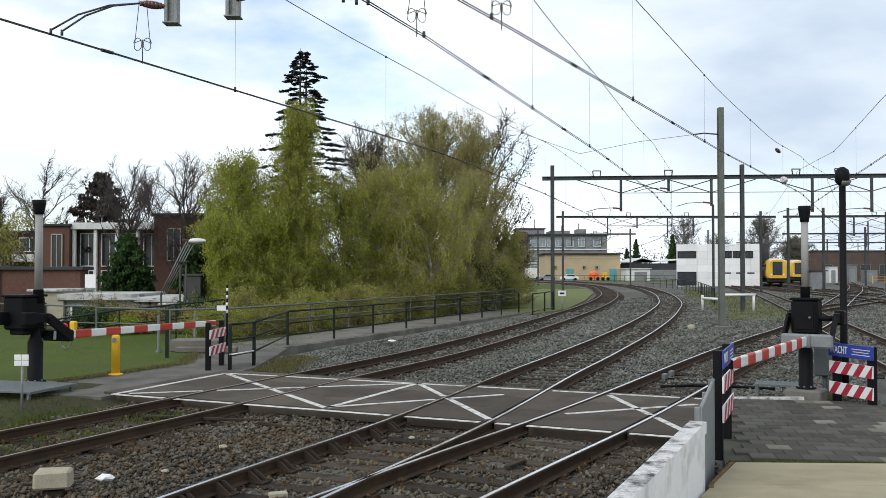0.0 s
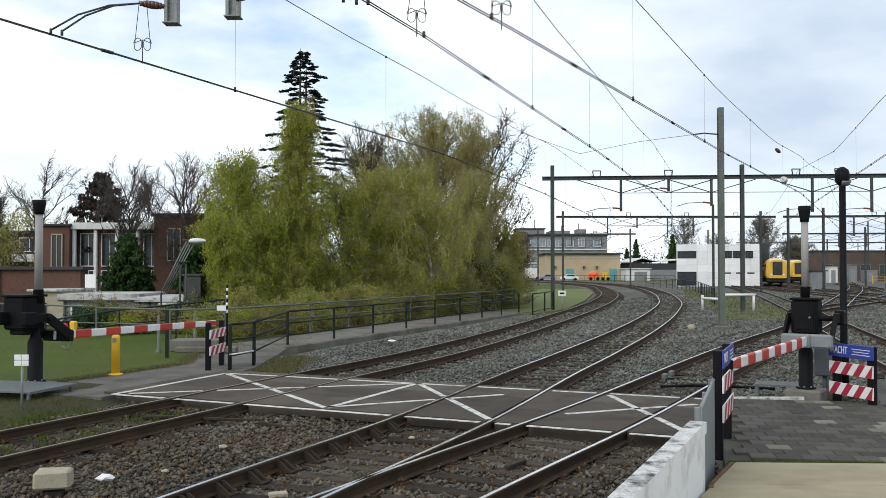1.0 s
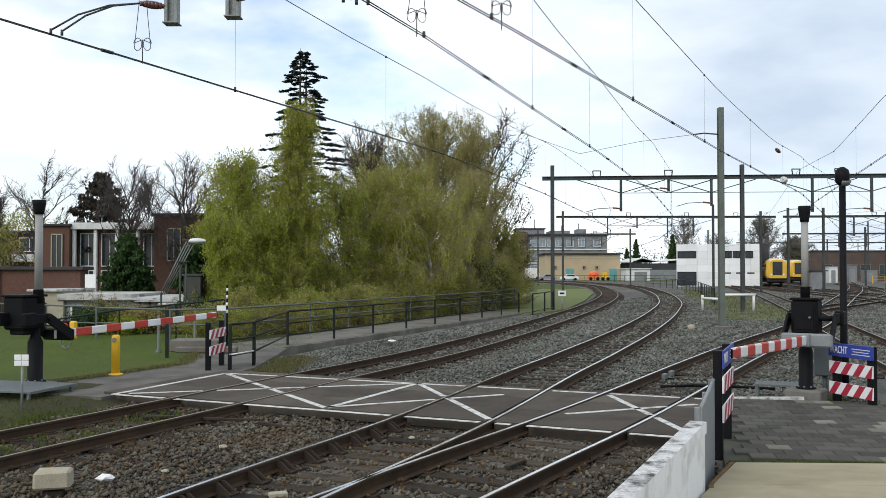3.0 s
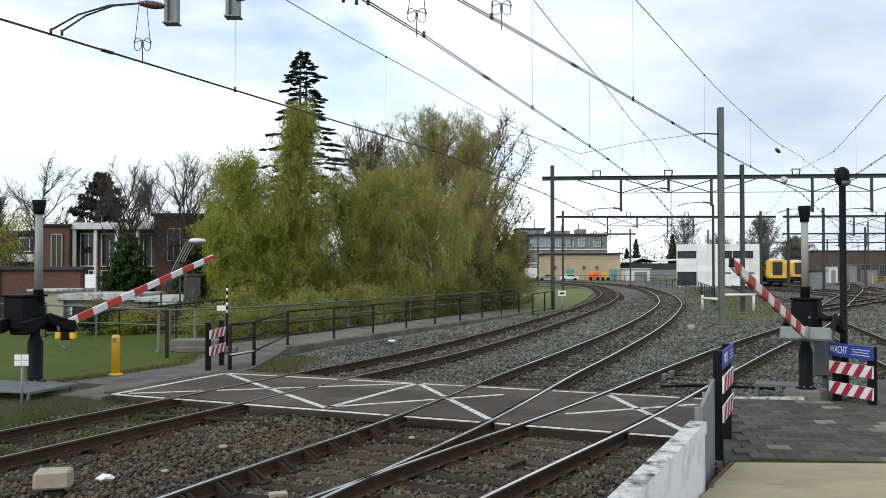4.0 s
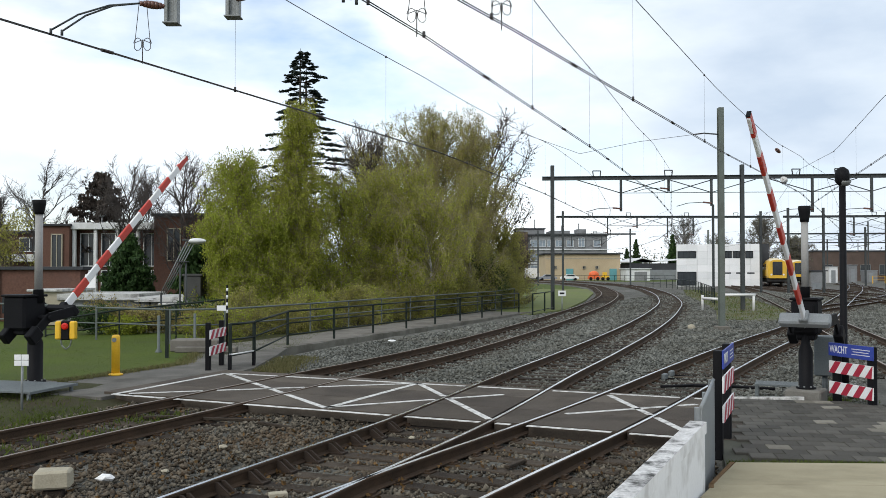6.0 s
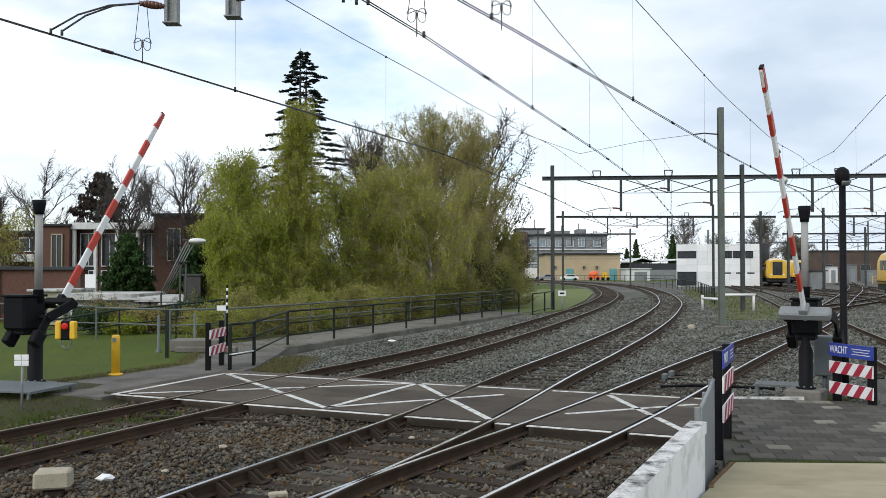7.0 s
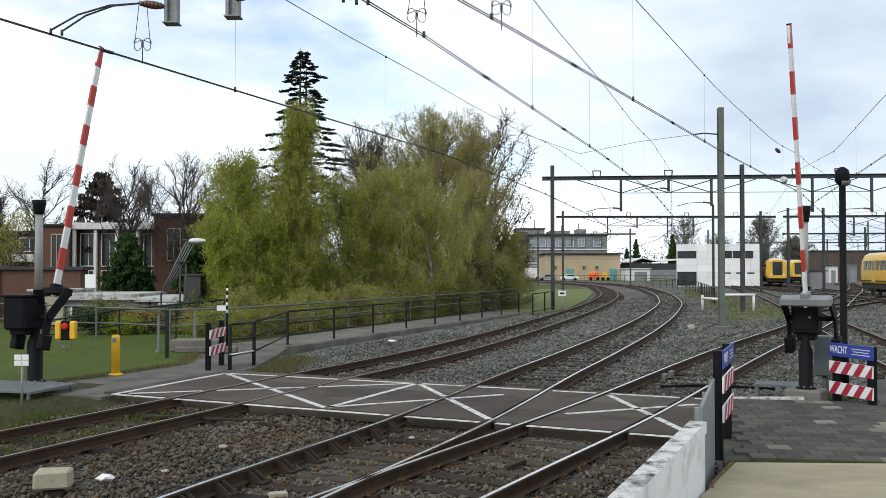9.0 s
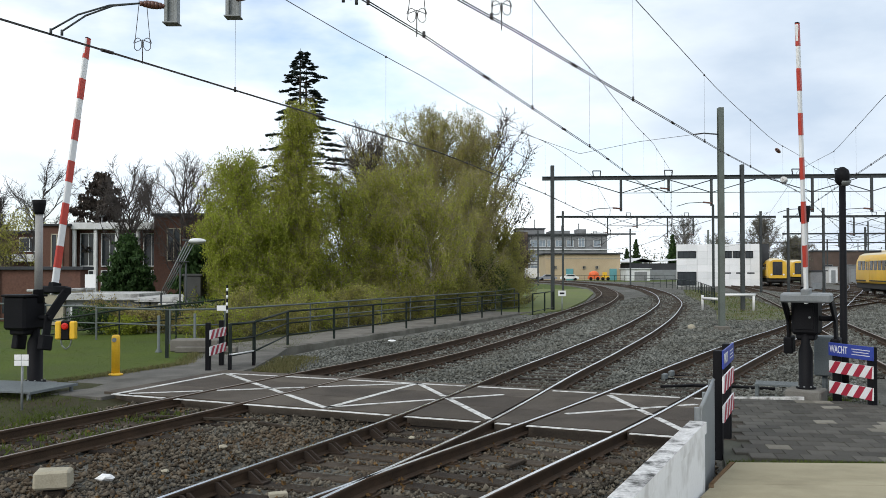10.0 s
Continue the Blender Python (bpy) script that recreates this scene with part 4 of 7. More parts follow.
mast(24.2, 79, 7.6, "plain steel mast on the verge", w=0.22)
mast(40.5, 138, 8.3, "grey mast beside the white office", w=0.24)
mast(51.0, 104, 8.9, "tall mast in the yard", w=0.2, material=M_GANTRY)
mast(57.0, 122, 8.0, "far mast in the yard", w=0.2, material=M_GANTRY)

# portal over the near tracks, seen by its hangers
near = base("catenary_portal", Matrix.Translation((-9.5, 15.5, -0.2)), "grey steel portal with square hangers across tracks", "catenary portal", "overhead line portals")
for x, y in ((0, 0), (19.0, -8.5)):
    bm = bmesh.new()
    ibeam(bm, (x, y, 0), (x, y, 8.9), 0.26, 0.26)
    part("column", bm, M_MASTGREEN, near)
bm = bmesh.new()
ibeam(bm, (-0.4, 0.18, 8.6), (19.4, -8.68, 8.6), 0.26, 0.26)
part("beam", bm, M_MASTGREEN, near)


def near_hanger(x, zb, wire, arm_up=0.62):
    """Square hanger at x on the beam with an insulated arm down to the contact wire at the point wire."""
    y = 15.5 - (x + 9.5) * 8.5 / 19.0
    bm = bmesh.new()
    for sx in (-0.07, 0.07):
        box(bm, (x + 9.5 + sx, y - 15.5, (zb + 8.4) / 2 + 0.2), (0.05, 0.15, 8.4 - zb), bevel=0.006)
    box(bm, (x + 9.5, y - 15.5, (zb + 8.4) / 2 + 0.2), (0.10, 0.04, 8.4 - zb))
    box(bm, (x + 9.5, y - 15.5, zb + 0.2), (0.22, 0.22, 0.015))
    hg = part("hanger", bm, M_GALV, near, "galvanised square hanger")
    o = Vector((-9.5, 15.5, -0.2))
    w = Vector(wire) - o
    e = Vector((x, y, zb + 0.24)) - o
    d = Vector((w.x - e.x, w.y - e.y, 0)).normalized()
    bm = bmesh.new()
    i0 = e + d * 0.10
    for k in range(7):
        a = i0 + d * (0.05 * k)
        rod(bm, a, a + d * 0.048, 0.028 + 0.030 * math.sin(math.pi * (k + 0.5) / 7), seg=10)
    part("insulator", bm, M_INSUL, hg, "ribbed brown insulator")
    for off in (0.0, 0.14):
        bm = bmesh.new()
        tip = w + Vector((0, 0, 0.05)) - d * off
        s = i0 + d * 0.35
        pts = [s, s.lerp(tip, 0.35) + Vector((0, 0, 0.10)), s.lerp(tip, 0.7) + Vector((0, 0, 0.10)), tip]
        sweep(bm, pts, 0.014)
        rod(bm, tip + Vector((0, 0, 0.02)), tip + Vector((0, 0, -0.06)), 0.02, seg=6)
        part("registration_arm", bm, M_GANTRY, hg)


near_hanger(-3.92, 5.83, (-5.36, 12.29, 5.5))
near_hanger(-2.93, 5.80, (-1.10, 10.7, 5.5))
near_hanger(0.55, 5.85, (-1.05, 10.9, 5.5))


def catenary(track_pts, y0, y1, mess, label, shift=0.0, drop0=0.0):
    """Twin contact wires over a track and the messenger wire above them, joined by droppers."""
    pts, tan = spline(track_pts, 0.5)
    sel = (pts[:, 1] > y0) & (pts[:, 1] < y1)
    p = pts[sel]
    t = tan[sel]
    marks = [q for q in (12.3, 25.0, 38.0, 53.7, 74, 95, 116, 138, 170) if q > y0]
    root = base("overhead_line", Matrix.Identity(4), label, "overhead line", "overhead lines")
    key = [p[0]] + [p[int(np.argmin(abs(p[:, 1] - q)))] for q in marks if q < y1] + [p[-1]]
    key = np.array(key)
    ys = np.arange(y0, y1, 0.6)
    xs = np.interp(ys, key[:, 1], key[:, 0]) + shift
    far = 1.0
    for s in (-0.026, 0.026):
        for (xa, ya), (xb, yb) in zip(zip(key[:-1, 0], key[:-1, 1]), zip(key[1:, 0], key[1:, 1])):
            r = 0.0078 if ya < 60 else 0.013
            bm = bmesh.new()
            rod(bm, (xa + s + shift, ya, 5.5), (xb + s + shift, yb, 5.5), r, r, 6)
            part("contact_wire", bm, M_WIRE, root)
    my, mz = [q[0] for q in mess], [q[1] for q in mess]
    line = [Vector((x, y, float(np.interp(y, my, mz)))) for x, y in zip(xs[::3], ys[::3])]
    bm = bmesh.new()
    sweep(bm, line, 0.009, 5)
    part("messenger_wire", bm, M_WIRE, root)
    y = y0 + 1.0 + drop0
    while y < min(y1, 120):
        x = float(np.interp(y, ys, xs))
        z = float(np.interp(y, my, mz))
        bm = bmesh.new()
        rod(bm, (x, y, 5.5), (x, y, z), 0.0024, seg=4)
        rod(bm, (x, y, 5.47), (x, y, 5.56), 0.022, seg=6)
        rod(bm, (x, y, z - 0.03), (x, y, z + 0.02), 0.02, seg=6)
        part("dropper", bm, M_WIRE, root)
        bm = bmesh.new()
        xa = float(np.interp(y + 2.7, ys, xs))
        rod(bm, (xa - 0.05, y + 2.6, 5.5), (xa + 0.05, y + 2.8, 5.5), 0.026, seg=6)
        part("clamp", bm, M_WIRE, root)
        y += 5.6
    return root


catenary(TRACK_1, 4, 160, [(4, 8.06), (13, 7.83), (20, 7.48), (26, 7.32), (34, 7.5), (41, 7.85), (53.7, 8.05), (74, 7.2), (95, 8.1), (116, 7.2), (138, 8), (160, 7.2)], "twin contact wires over the far curving track", 0.28)
catenary(TRACK_2, 4, 170, [(4, 8.2), (13, 7.95), (20, 7.62), (32, 7.45), (53.7, 8.0), (74, 7.2), (95, 8.1), (116, 7.2), (138, 8), (170, 7.4)], "twin contact wires over the middle track", 0.35, 1.8)
catenary(TRACK_3, 4, 140, [(4, 8.3), (12, 7.72), (17.5, 7.45), (24, 7.12), (32, 6.85), (42, 7.2), (53.7, 8.0), (74, 7.0), (93, 8.0), (116, 7.2), (140, 8)], "twin contact wires over the branch track", -0.3, 0.9)
catenary(TRACK_4, 24, 150, [(24, 7.2), (36, 7.0), (52, 8.0), (74, 7.0), (95, 8.0), (116, 7.2), (150, 8)], "contact wires over the yard track", 0.0)
catenary(TRACK_5, 40, 180, [(40, 8.0), (66, 7.0), (92, 8.0), (112, 7.0), (135, 8.0), (180, 8)], "contact wires over the far yard track", 0.0)

catenary(TRACK_6, 60, 150, [(60, 7.8), (75, 7.0), (92, 8.0), (112, 7.0), (135, 8.0), (150, 7.6)], "contact wires over the fanning yard track", 0.0)
catenary([(50, 60), (56, 92), (66, 134), (80, 182)], 60, 180, [(60, 7.4), (92, 8.0), (112, 7.0), (135, 8.0), (180, 8)], "contact wires over the outer yard track", 0.0)

# stitched droppers with their loops at the first portal
for (x, y) in ((-4.66, 13.95), (-0.36, 12.35), (0.78, 12.0)):
    lp = base("stitch_dropper", Matrix.Translation((x, y, 5.5)), "looped wire dropper holding the contact wire", "wire dropper", "looped droppers")
    bm = bmesh.new()
    rod(bm, (0, 0, -0.03), (0, 0, 0.34), 0.008, seg=6)
    part("stem", bm, M_WIRE, lp)
    for sgn in (-1, 1):
        bm = bmesh.new()
        pts = [Vector((0.0, 0, 0.34))]
        for k in range(9):
            a = math.pi * (0.95 - 1.75 * k / 8)
            pts.append(Vector((sgn * (0.075 + 0.065 * -math.cos(a)), 0, 0.27 + 0.10 * math.sin(a))))
        pts.append(Vector((sgn * 0.06, 0, 0.9)))
        pts.append(Vector((sgn * 0.03, 0, 2.3)))
        sweep(bm, pts, 0.006, 5)
        part("wire_loop", bm, M_WIRE, lp)
# insulators in the wires near the portal
for x, y, z, r, ln, material, lb in ((12.70, 34.2, 6.78, 0.075, 0.55, M_INSUL, "dark sausage-shaped insulator in the messenger wire"), (16.1, 42.6, 6.5, 0.16, 0.5, M_FASCIALIGHT, "pale round insulator below the portal beam")):
    ins = base("wire_insulator", Matrix.Translation((x, y, z)), lb, "insulator", "wire insulators")
    d = Vector((0.52, 0.85, -0.06)).normalized()
    bm = bmesh.new()
    for k in range(5):
        c = d * (ln * (k / 5 - 0.5))
        rod(bm, c, c + d * ln / 5.4, r * (0.7 + 0.3 * math.sin(math.pi * (k + 0.5) / 5)), seg=10)
    part("ribs", bm, material, ins)
    bm = bmesh.new()
    rod(bm, d * (-ln * 0.8), d * (ln * 0.8), 0.018, seg=6)
    part("pin", bm, M_WIRE, ins)
# span wire from the tall mast across the tracks
bm = bmesh.new()
sweep(bm, [(10.65, 36.75, 7.83), (8.1, 37.2, 7.55), (5.7, 37.6, 7.1), (3.1, 38.5, 8.2)], 0.009, 5)
rod(bm, (10.65, 36.75, 7.83), (10.2, 36.8, 7.78), 0.03, seg=6)
tagged(part("span_wire", bm, M_WIRE), "thin steel wire spanning from mast across tracks", "wire")

# ---- street furniture ----
lamp = base("lamp_post", Matrix.Translation((7.52, 17.0, -0.05)), "black lamp post with a round downturned head", "lamp post")
bm = bmesh.new()
lathe(bm, [(0.085, 0), (0.085, 0.9), (0.066, 0.95), (0.060, 4.0)], 16)
part("column", bm, M_BLACK, lamp)
bm = bmesh.new()
lathe(bm, [(0.08, 3.92), (0.125, 3.98), (0.138, 4.10), (0.115, 4.20), (0.05, 4.25), (0.02, 4.26)], 18)
part("lamp_head", bm, M_BLACK, lamp)
bm = bmesh.new()
lathe(bm, [(0.07, 3.90), (0.115, 3.96), (0.125, 3.985)], 18, (0.03, -0.02, 0.0))
part("lens", bm, M_GALV, lamp, "grey diffusing lens")

cab = base("equipment_cabinet", Matrix.LocRotScale((8.35, 15.6, -0.05), Euler((0, 0, radians(-20))), None), "grey-green steel equipment cabinet by the pavement", "cabinet")
bm = bmesh.new()
box(bm, (0, 0, 0.5), (0.9, 0.55, 1.0), bevel=0.015)
part("body", bm, M_GREYPAINT, cab)
bm = bmesh.new()
box(bm, (0, 0, 1.03), (0.98, 0.63, 0.05), bevel=0.012)
part("roof", bm, M_GREYPAINT, cab)
bm = bmesh.new()
box(bm, (0, -0.285, 0.5), (0.8, 0.02, 0.86), bevel=0.005)
part("door", bm, M_GREYPAINT, cab)

box2 = base("relay_box", Matrix.LocRotScale((7.22, 17.15, -0.1), Euler((0, 0, radians(-30))), None), "small grey relay box behind the barrier", "relay box")
bm = bmesh.new()
box(bm, (0, 0, 0.75), (0.34, 0.3, 0.75), bevel=0.02)
part("body", bm, M_GRATING, box2)
bm = bmesh.new()
rod(bm, (0, 0, 0), (0, 0, 0.4), 0.05)
part("stand", bm, M_GRATING, box2)


def inspection_deck(x, y, rz, sx, sy, z, label):
    root = base("walkway_grating", Matrix.LocRotScale((x, y, -0.2), Euler((0, 0, radians(rz))), None), label, "steel grating", "gratings by the barriers")
    bm = bmesh.new()
    n = int(sy / 0.05)
    for k in range(n):
        box(bm, (0, -sy / 2 + (k + 0.5) * sy / n, z + 0.2), (sx, 0.032, 0.03))
    for k in (-0.5, 0, 0.5):
        box(bm, (k * (sx - 0.04), 0, z + 0.19), (0.035, sy, 0.045))
    part("grating", bm, M_GRATING, root)
    for px_ in (-0.46, 0.46):
        for py_ in (-0.44, 0.44):
            bm = bmesh.new()
            box(bm, (px_ * sx, py_ * sy, (z + 0.17) / 2), (0.05, 0.05, z + 0.17))
            part("leg", bm, M_GRATING, root)
    return root


inspection_deck(-8.35, 17.1, -14, 2.4, 1.35, 0.08, "grey steel grating deck beside the barrier drive")
inspection_deck(6.27, 17.05, -22, 0.75, 0.6, 0.13, "low grey grating step beside the barrier foot")

sign = base("track_marker", Matrix.Translation((-7.10, 15.3, -0.25)), "small white quartered marker plate on a thin post", "marker sign")
bm = bmesh.new()
rod(bm, (0, 0, 0), (0, 0, 1.08), 0.022)
part("post", bm, M_GALV, sign)
for sx in (-0.062, 0.062):
    for sz in (-0.05, 0.05):
        bm = bmesh.new()
        box(bm, (sx, -0.03, 1.0 + sz), (0.118, 0.01, 0.09), bevel=0.003)
        part("plate", bm, M_WHITE, sign)

bol = base("bollard", Matrix.Translation((-7.22, 20.0, -0.05)), "yellow cylindrical post on a flanged foot", "bollard")
bm = bmesh.new()
lathe(bm, [(0.09, 0.02), (0.09, 0.80), (0.085, 0.86), (0.06, 0.885)], 16)
part("body", bm, M_YELLOW, bol)
bm = bmesh.new()
lathe(bm, [(0.16, 0), (0.16, 0.025), (0.10, 0.05)], 16)
part("foot", bm, M_YELLOW, bol)
bm = bmesh.new()
lathe(bm, [(0.05, 0), (0.05, 0.02)], 12)
cap = part("round_badge", bm, M_GALV, bol)
cap.matrix_basis = pose(0.0, -0.095, 0.78, 90, 0, 0)

mk = base("concrete_marker", Matrix.LocRotScale((-4.22, 9.85, -0.3), Euler((0, 0, radians(12))), None), "pale concrete marker block on a short stake", "marker block")
bm = bmesh.new()
box(bm, (0, 0, 0.315), (0.37, 0.25, 0.20), bevel=0.025)
for v in bm.verts:
    v.co += Vector(noise.noise_vector(v.co * 5)) * 0.012
part("block", bm, M_PALECONC, mk)
bm = bmesh.new()
box(bm, (0, 0, 0.08), (0.2, 0.16, 0.22))
part("stake", bm, M_SLEEPER, mk)


def rock(x, y, z, s, label, material, flat=0.5):
    bm = bmesh.new()
    bmesh.ops.create_icosphere(bm, subdivisions=2, radius=1)
    for v in bm.verts:
        k = 1 + 0.35 * noise.noise(v.co * 1.6 + Vector((x, y, 0)))
        v.co = Vector((v.co.x * s * k, v.co.y * s * 0.8 * k, v.co.z * s * flat * k))
    ob = part("loose_stone", bm, material)
    ob.location = (x, y, z)
    return tagged(ob, label, "stone", "pale loose stones")


rock(-3.9, 10.5, -0.13, 0.10, "white rounded stone lying on the ballast", M_WHITE)
rock(-3.35, 10.95, -0.15, 0.05, "small pale stone on the ballast", M_PALECONC)
rock(-0.45, 13.1, -0.15, 0.05, "small pale stone on the ballast", M_PALECONC)
rock(-1.62, 28.8, 0.01, 0.13, "pale flat stone by the kerb", M_WHITE, 0.3)
rock(10.2, 37.2, -0.10, 0.16, "pale stone at the foot of the mast", M_PALECONC, 0.8)
rock(-3.0, 12.4, -0.14, 0.06, "small pale stone on the ballast", M_PALECONC)

for x, y in ((4.95, 20.25), (5.25, 20.85)):
    ab = base("rail_contact", pose(x, y, -0.16, 0, 0, -28), "small grey rail contact box clamped beside the rail", "rail contact", "rail contacts")
    bm = bmesh.new()
    box(bm, (0, 0, 0.05), (0.10, 0.24, 0.13), bevel=0.02)
    part("case", bm, M_GRATING, ab)
    bm = bmesh.new()
    rod(bm, (0.05, 0.1, 0.0), (0.5, 0.25, -0.02), 0.015)
    part("cable", bm, M_BLACK, ab)
bm = bmesh.new()
sweep(bm, [(4.5, 18.75, -0.14), (5.2, 18.85, -0.13), (5.9, 18.8, -0.14), (6.7, 18.3, -0.13)], 0.03, 8)
tagged(part("signal_cable", bm, M_BLACK), "black cable lying across the ballast", "cable")
for k, (x, y, rz, ln) in enumerate(((-3.4, 14.6, 10, 0.9), (-2.6, 14.1, -30, 0.7), (-4.6, 14.9, 35, 0.6), (0.9, 11.3, 60, 0.5))):
    st = base("scrap_wood", pose(x, y, -0.17, 0, 3, rz), "splintered brown length of old timber on ballast", "scrap wood", "scraps of timber")
    bm = bmesh.new()
    box(bm, (0, 0, 0.035), (ln, 0.07, 0.05), bevel=0.01)
    for v in bm.verts:
        v.co += Vector(noise.noise_vector(v.co * 3 + Vector((k, 0, 0)))) * 0.02
    part("timber", bm, M_SLEEPER, st)
wb = base("wooden_block", pose(-1.78, 9.82, -0.19, 0, 0, 20), "small sawn wooden block lying between the rails", "wooden block")
bm = bmesh.new()
box(bm, (0, 0, 0.03), (0.2, 0.11, 0.07), bevel=0.008)
part("block", bm, M_PALECONC, wb)
post_sign = base("signal_plate", Matrix.Translation((6.6, 50.2, -0.2)), "white number plate on a low post", "marker sign")
bm = bmesh.new()
rod(bm, (0, 0, 0), (0, 0, 1.0), 0.03)
part("post", bm, M_GALV, post_sign)
bm = bmesh.new()
box(bm, (0, -0.04, 1.15), (0.44, 0.02, 0.30), bevel=0.005)
pl = part("plate", bm, M_WHITE, post_sign)
bm = bmesh.new()
box(bm, (0, -0.053, 1.15), (0.26, 0.004, 0.10))
part("plain_bar", bm, M_BLACK, pl)


# ---- trees ----
M_BARK = mat("bark", (0.045, 0.038, 0.032), (0.12, 0.10, 0.085), 0.9, 3, 30, 0.5)
# twigs beyond the yard: distance haze is painted in as a paler grey
M_TWIGFAR = mat("haze_paled_twigs", (0.13, 0.12, 0.11), (0.24, 0.225, 0.21), 0.9, 3, 30, 0)
M_BIRCH = mat("birch_bark", (0.28, 0.26, 0.23), (0.55, 0.52, 0.47), 0.8, 4, 20, 0.3, stain=(0.06, 0.05, 0.045), stain_amount=0.8, stain_scale=3)
M_TWIG = mat("twigs", (0.15, 0.135, 0.055), (0.30, 0.265, 0.13), 0.9, 3, 30, 0)
M_TWIGLIGHT = mat("budding_twigs", (0.19, 0.165, 0.085), (0.36, 0.315, 0.19), 0.9, 3, 30, 0)
M_TWIGPALE = mat("pale_twigs", (0.05, 0.042, 0.038), (0.115, 0.10, 0.092), 0.9, 3, 30, 0)
L_SPRING = leaf_mat("spring_leaf", (0.20, 0.225, 0.026), (0.44, 0.46, 0.085), 0.55)
L_WILLOW = leaf_mat("willow_leaf", (0.19, 0.225, 0.024), (0.42, 0.465, 0.075), 0.55)
L_OLIVE = leaf_mat("olive_bud", (0.225, 0.222, 0.046), (0.46, 0.445, 0.125), 0.55)
L_BRONZE = leaf_mat("bronze_bud", (0.21, 0.175, 0.060), (0.42, 0.355, 0.145), 0.5)
L_DARK = leaf_mat("evergreen_leaf", (0.018, 0.042, 0.012), (0.055, 0.10, 0.03), 0.2)
# far leaves lightened too, the air's haze mixed into their colour
L_FAR = leaf_mat("haze_paled_foliage", (0.11, 0.108, 0.07), (0.21, 0.20, 0.135), 0.4)
L_FIR = leaf_mat("fir_needles", (0.010, 0.016, 0.014), (0.036, 0.050, 0.042), 0.1)
L_DRYFIR = leaf_mat("dry_fir_needles", (0.026, 0.020, 0.016), (0.075, 0.06, 0.05), 0.1)


class Wood:
    """Collects tapered branches as tubes and the points where leaves grow."""

    def __init__(self, seed):
        self.rng = np.random.default_rng(seed)
        self.v, self.f, self.tips = [], [], []

    def tube(self, pts, r0, r1, seg):
        k0 = len(self.v)
        n = len(pts)
        for i, p in enumerate(pts):
            d = (pts[min(i + 1, n - 1)] - pts[max(i - 1, 0)])
            d = d / (np.linalg.norm(d) + 1e-9)
            a = np.cross(d, (0.3, 0.9, 0.31))
            a /= np.linalg.norm(a) + 1e-9
            b = np.cross(d, a)
            r = r0 + (r1 - r0) * i / (n - 1)
            for j in range(seg):
                t = 2 * math.pi * j / seg
                self.v.append(p + r * (math.cos(t) * a + math.sin(t) * b))
        for i in range(n - 1):
            for j in range(seg):
                self.f.append((k0 + i * seg + j, k0 + i * seg + (j + 1) % seg, k0 + (i + 1) * seg + (j + 1) % seg, k0 + (i + 1) * seg + j))

    def grow(self, p, d, length, r, level, spec):
        rng = self.rng
        n = spec["bits"][level]
        pts = [np.array(p, float)]
        dirs = []
        d = np.array(d, float)
        for i in range(n):
            d = d + rng.normal(0, spec["wob"][level], 3) + np.array((0, 0, spec["rise"][level]))
            d /= np.linalg.norm(d)
            pts.append(pts[-1] + d * length / n)
            dirs.append(d.copy())
        fine = spec.get("fine", 0.006)
        self.tube(pts, max(r, fine), max(r * spec["taper"][level], fine), (7, 4, 3, 3, 3)[level])
        last = level == spec["levels"] - 1
        if last or level == spec["levels"] - 2:
            self.tips.extend(pts[1:] if last else pts[n // 2:])
        if last:
            return
        m = spec["kids"][level]
        for k in range(m):
            s = spec["from"][level] + (1 - spec["from"][level]) * (k + rng.random()) / m
            x = s * n
            i = min(int(x), n - 1)
            q = pts[i] + (pts[i + 1] - pts[i]) * (x - i)
            axis = dirs[i]
            side_v = rng.normal(0, 1, 3)
            side_v -= axis * side_v.dot(axis)
            side_v /= np.linalg.norm(side_v)
            ang = radians(spec["angle"][level] + rng.normal(0, 9))
            nd = axis * math.cos(ang) + side_v * math.sin(ang)
            ln = length * spec["ratio"][level] * (1.0 - spec["shape"] * s) * rng.uniform(0.75, 1.2)
            self.grow(q, nd, ln, max(r * (1 - 0.6 * s) * spec["thin"], 0.006), level + 1, spec)


def leaf_cloud(name, pts, rng, count, size, spread, material, parent, hang=0.0, long=1.6, flat=1.0):
    pts = np.array(pts)
    c = pts[rng.integers(0, len(pts), count)] + rng.normal(0, spread, (count, 3)) * (1, 1, flat)
    if hang:
        c[:, 2] -= rng.random(count) * hang
    a = rng.normal(0, 1, (count, 3))
    if hang:
        a[:, 2] -= 1.6
    a[:, 2] *= flat
    a /= np.linalg.norm(a, axis=1)[:, None]
    b = np.cross(a, rng.normal(0, 1, (count, 3)))
    b /= np.linalg.norm(b, axis=1)[:, None] + 1e-9
    s = size * rng.uniform(0.6, 1.3, count)[:, None]
    a, b = a * s * long * 0.5, b * s * 0.5
    v = np.stack([c - a, c + b * 0.9, c + a, c - b * 0.9], 1).reshape(-1, 3)
    me = bpy.data.meshes.new(name)
    me.vertices.add(count * 4)
    me.vertices.foreach_set("co", v.ravel())
    me.loops.add(count * 4)
    me.loops.foreach_set("vertex_index", np.arange(count * 4))
    me.polygons.add(count)
    me.polygons.foreach_set("loop_start", np.arange(0, count * 4, 4))
    me.update(calc_edges=True)
    me.materials.append(material)
    ob = new(name, me)
    ob.parent = parent
    return ob


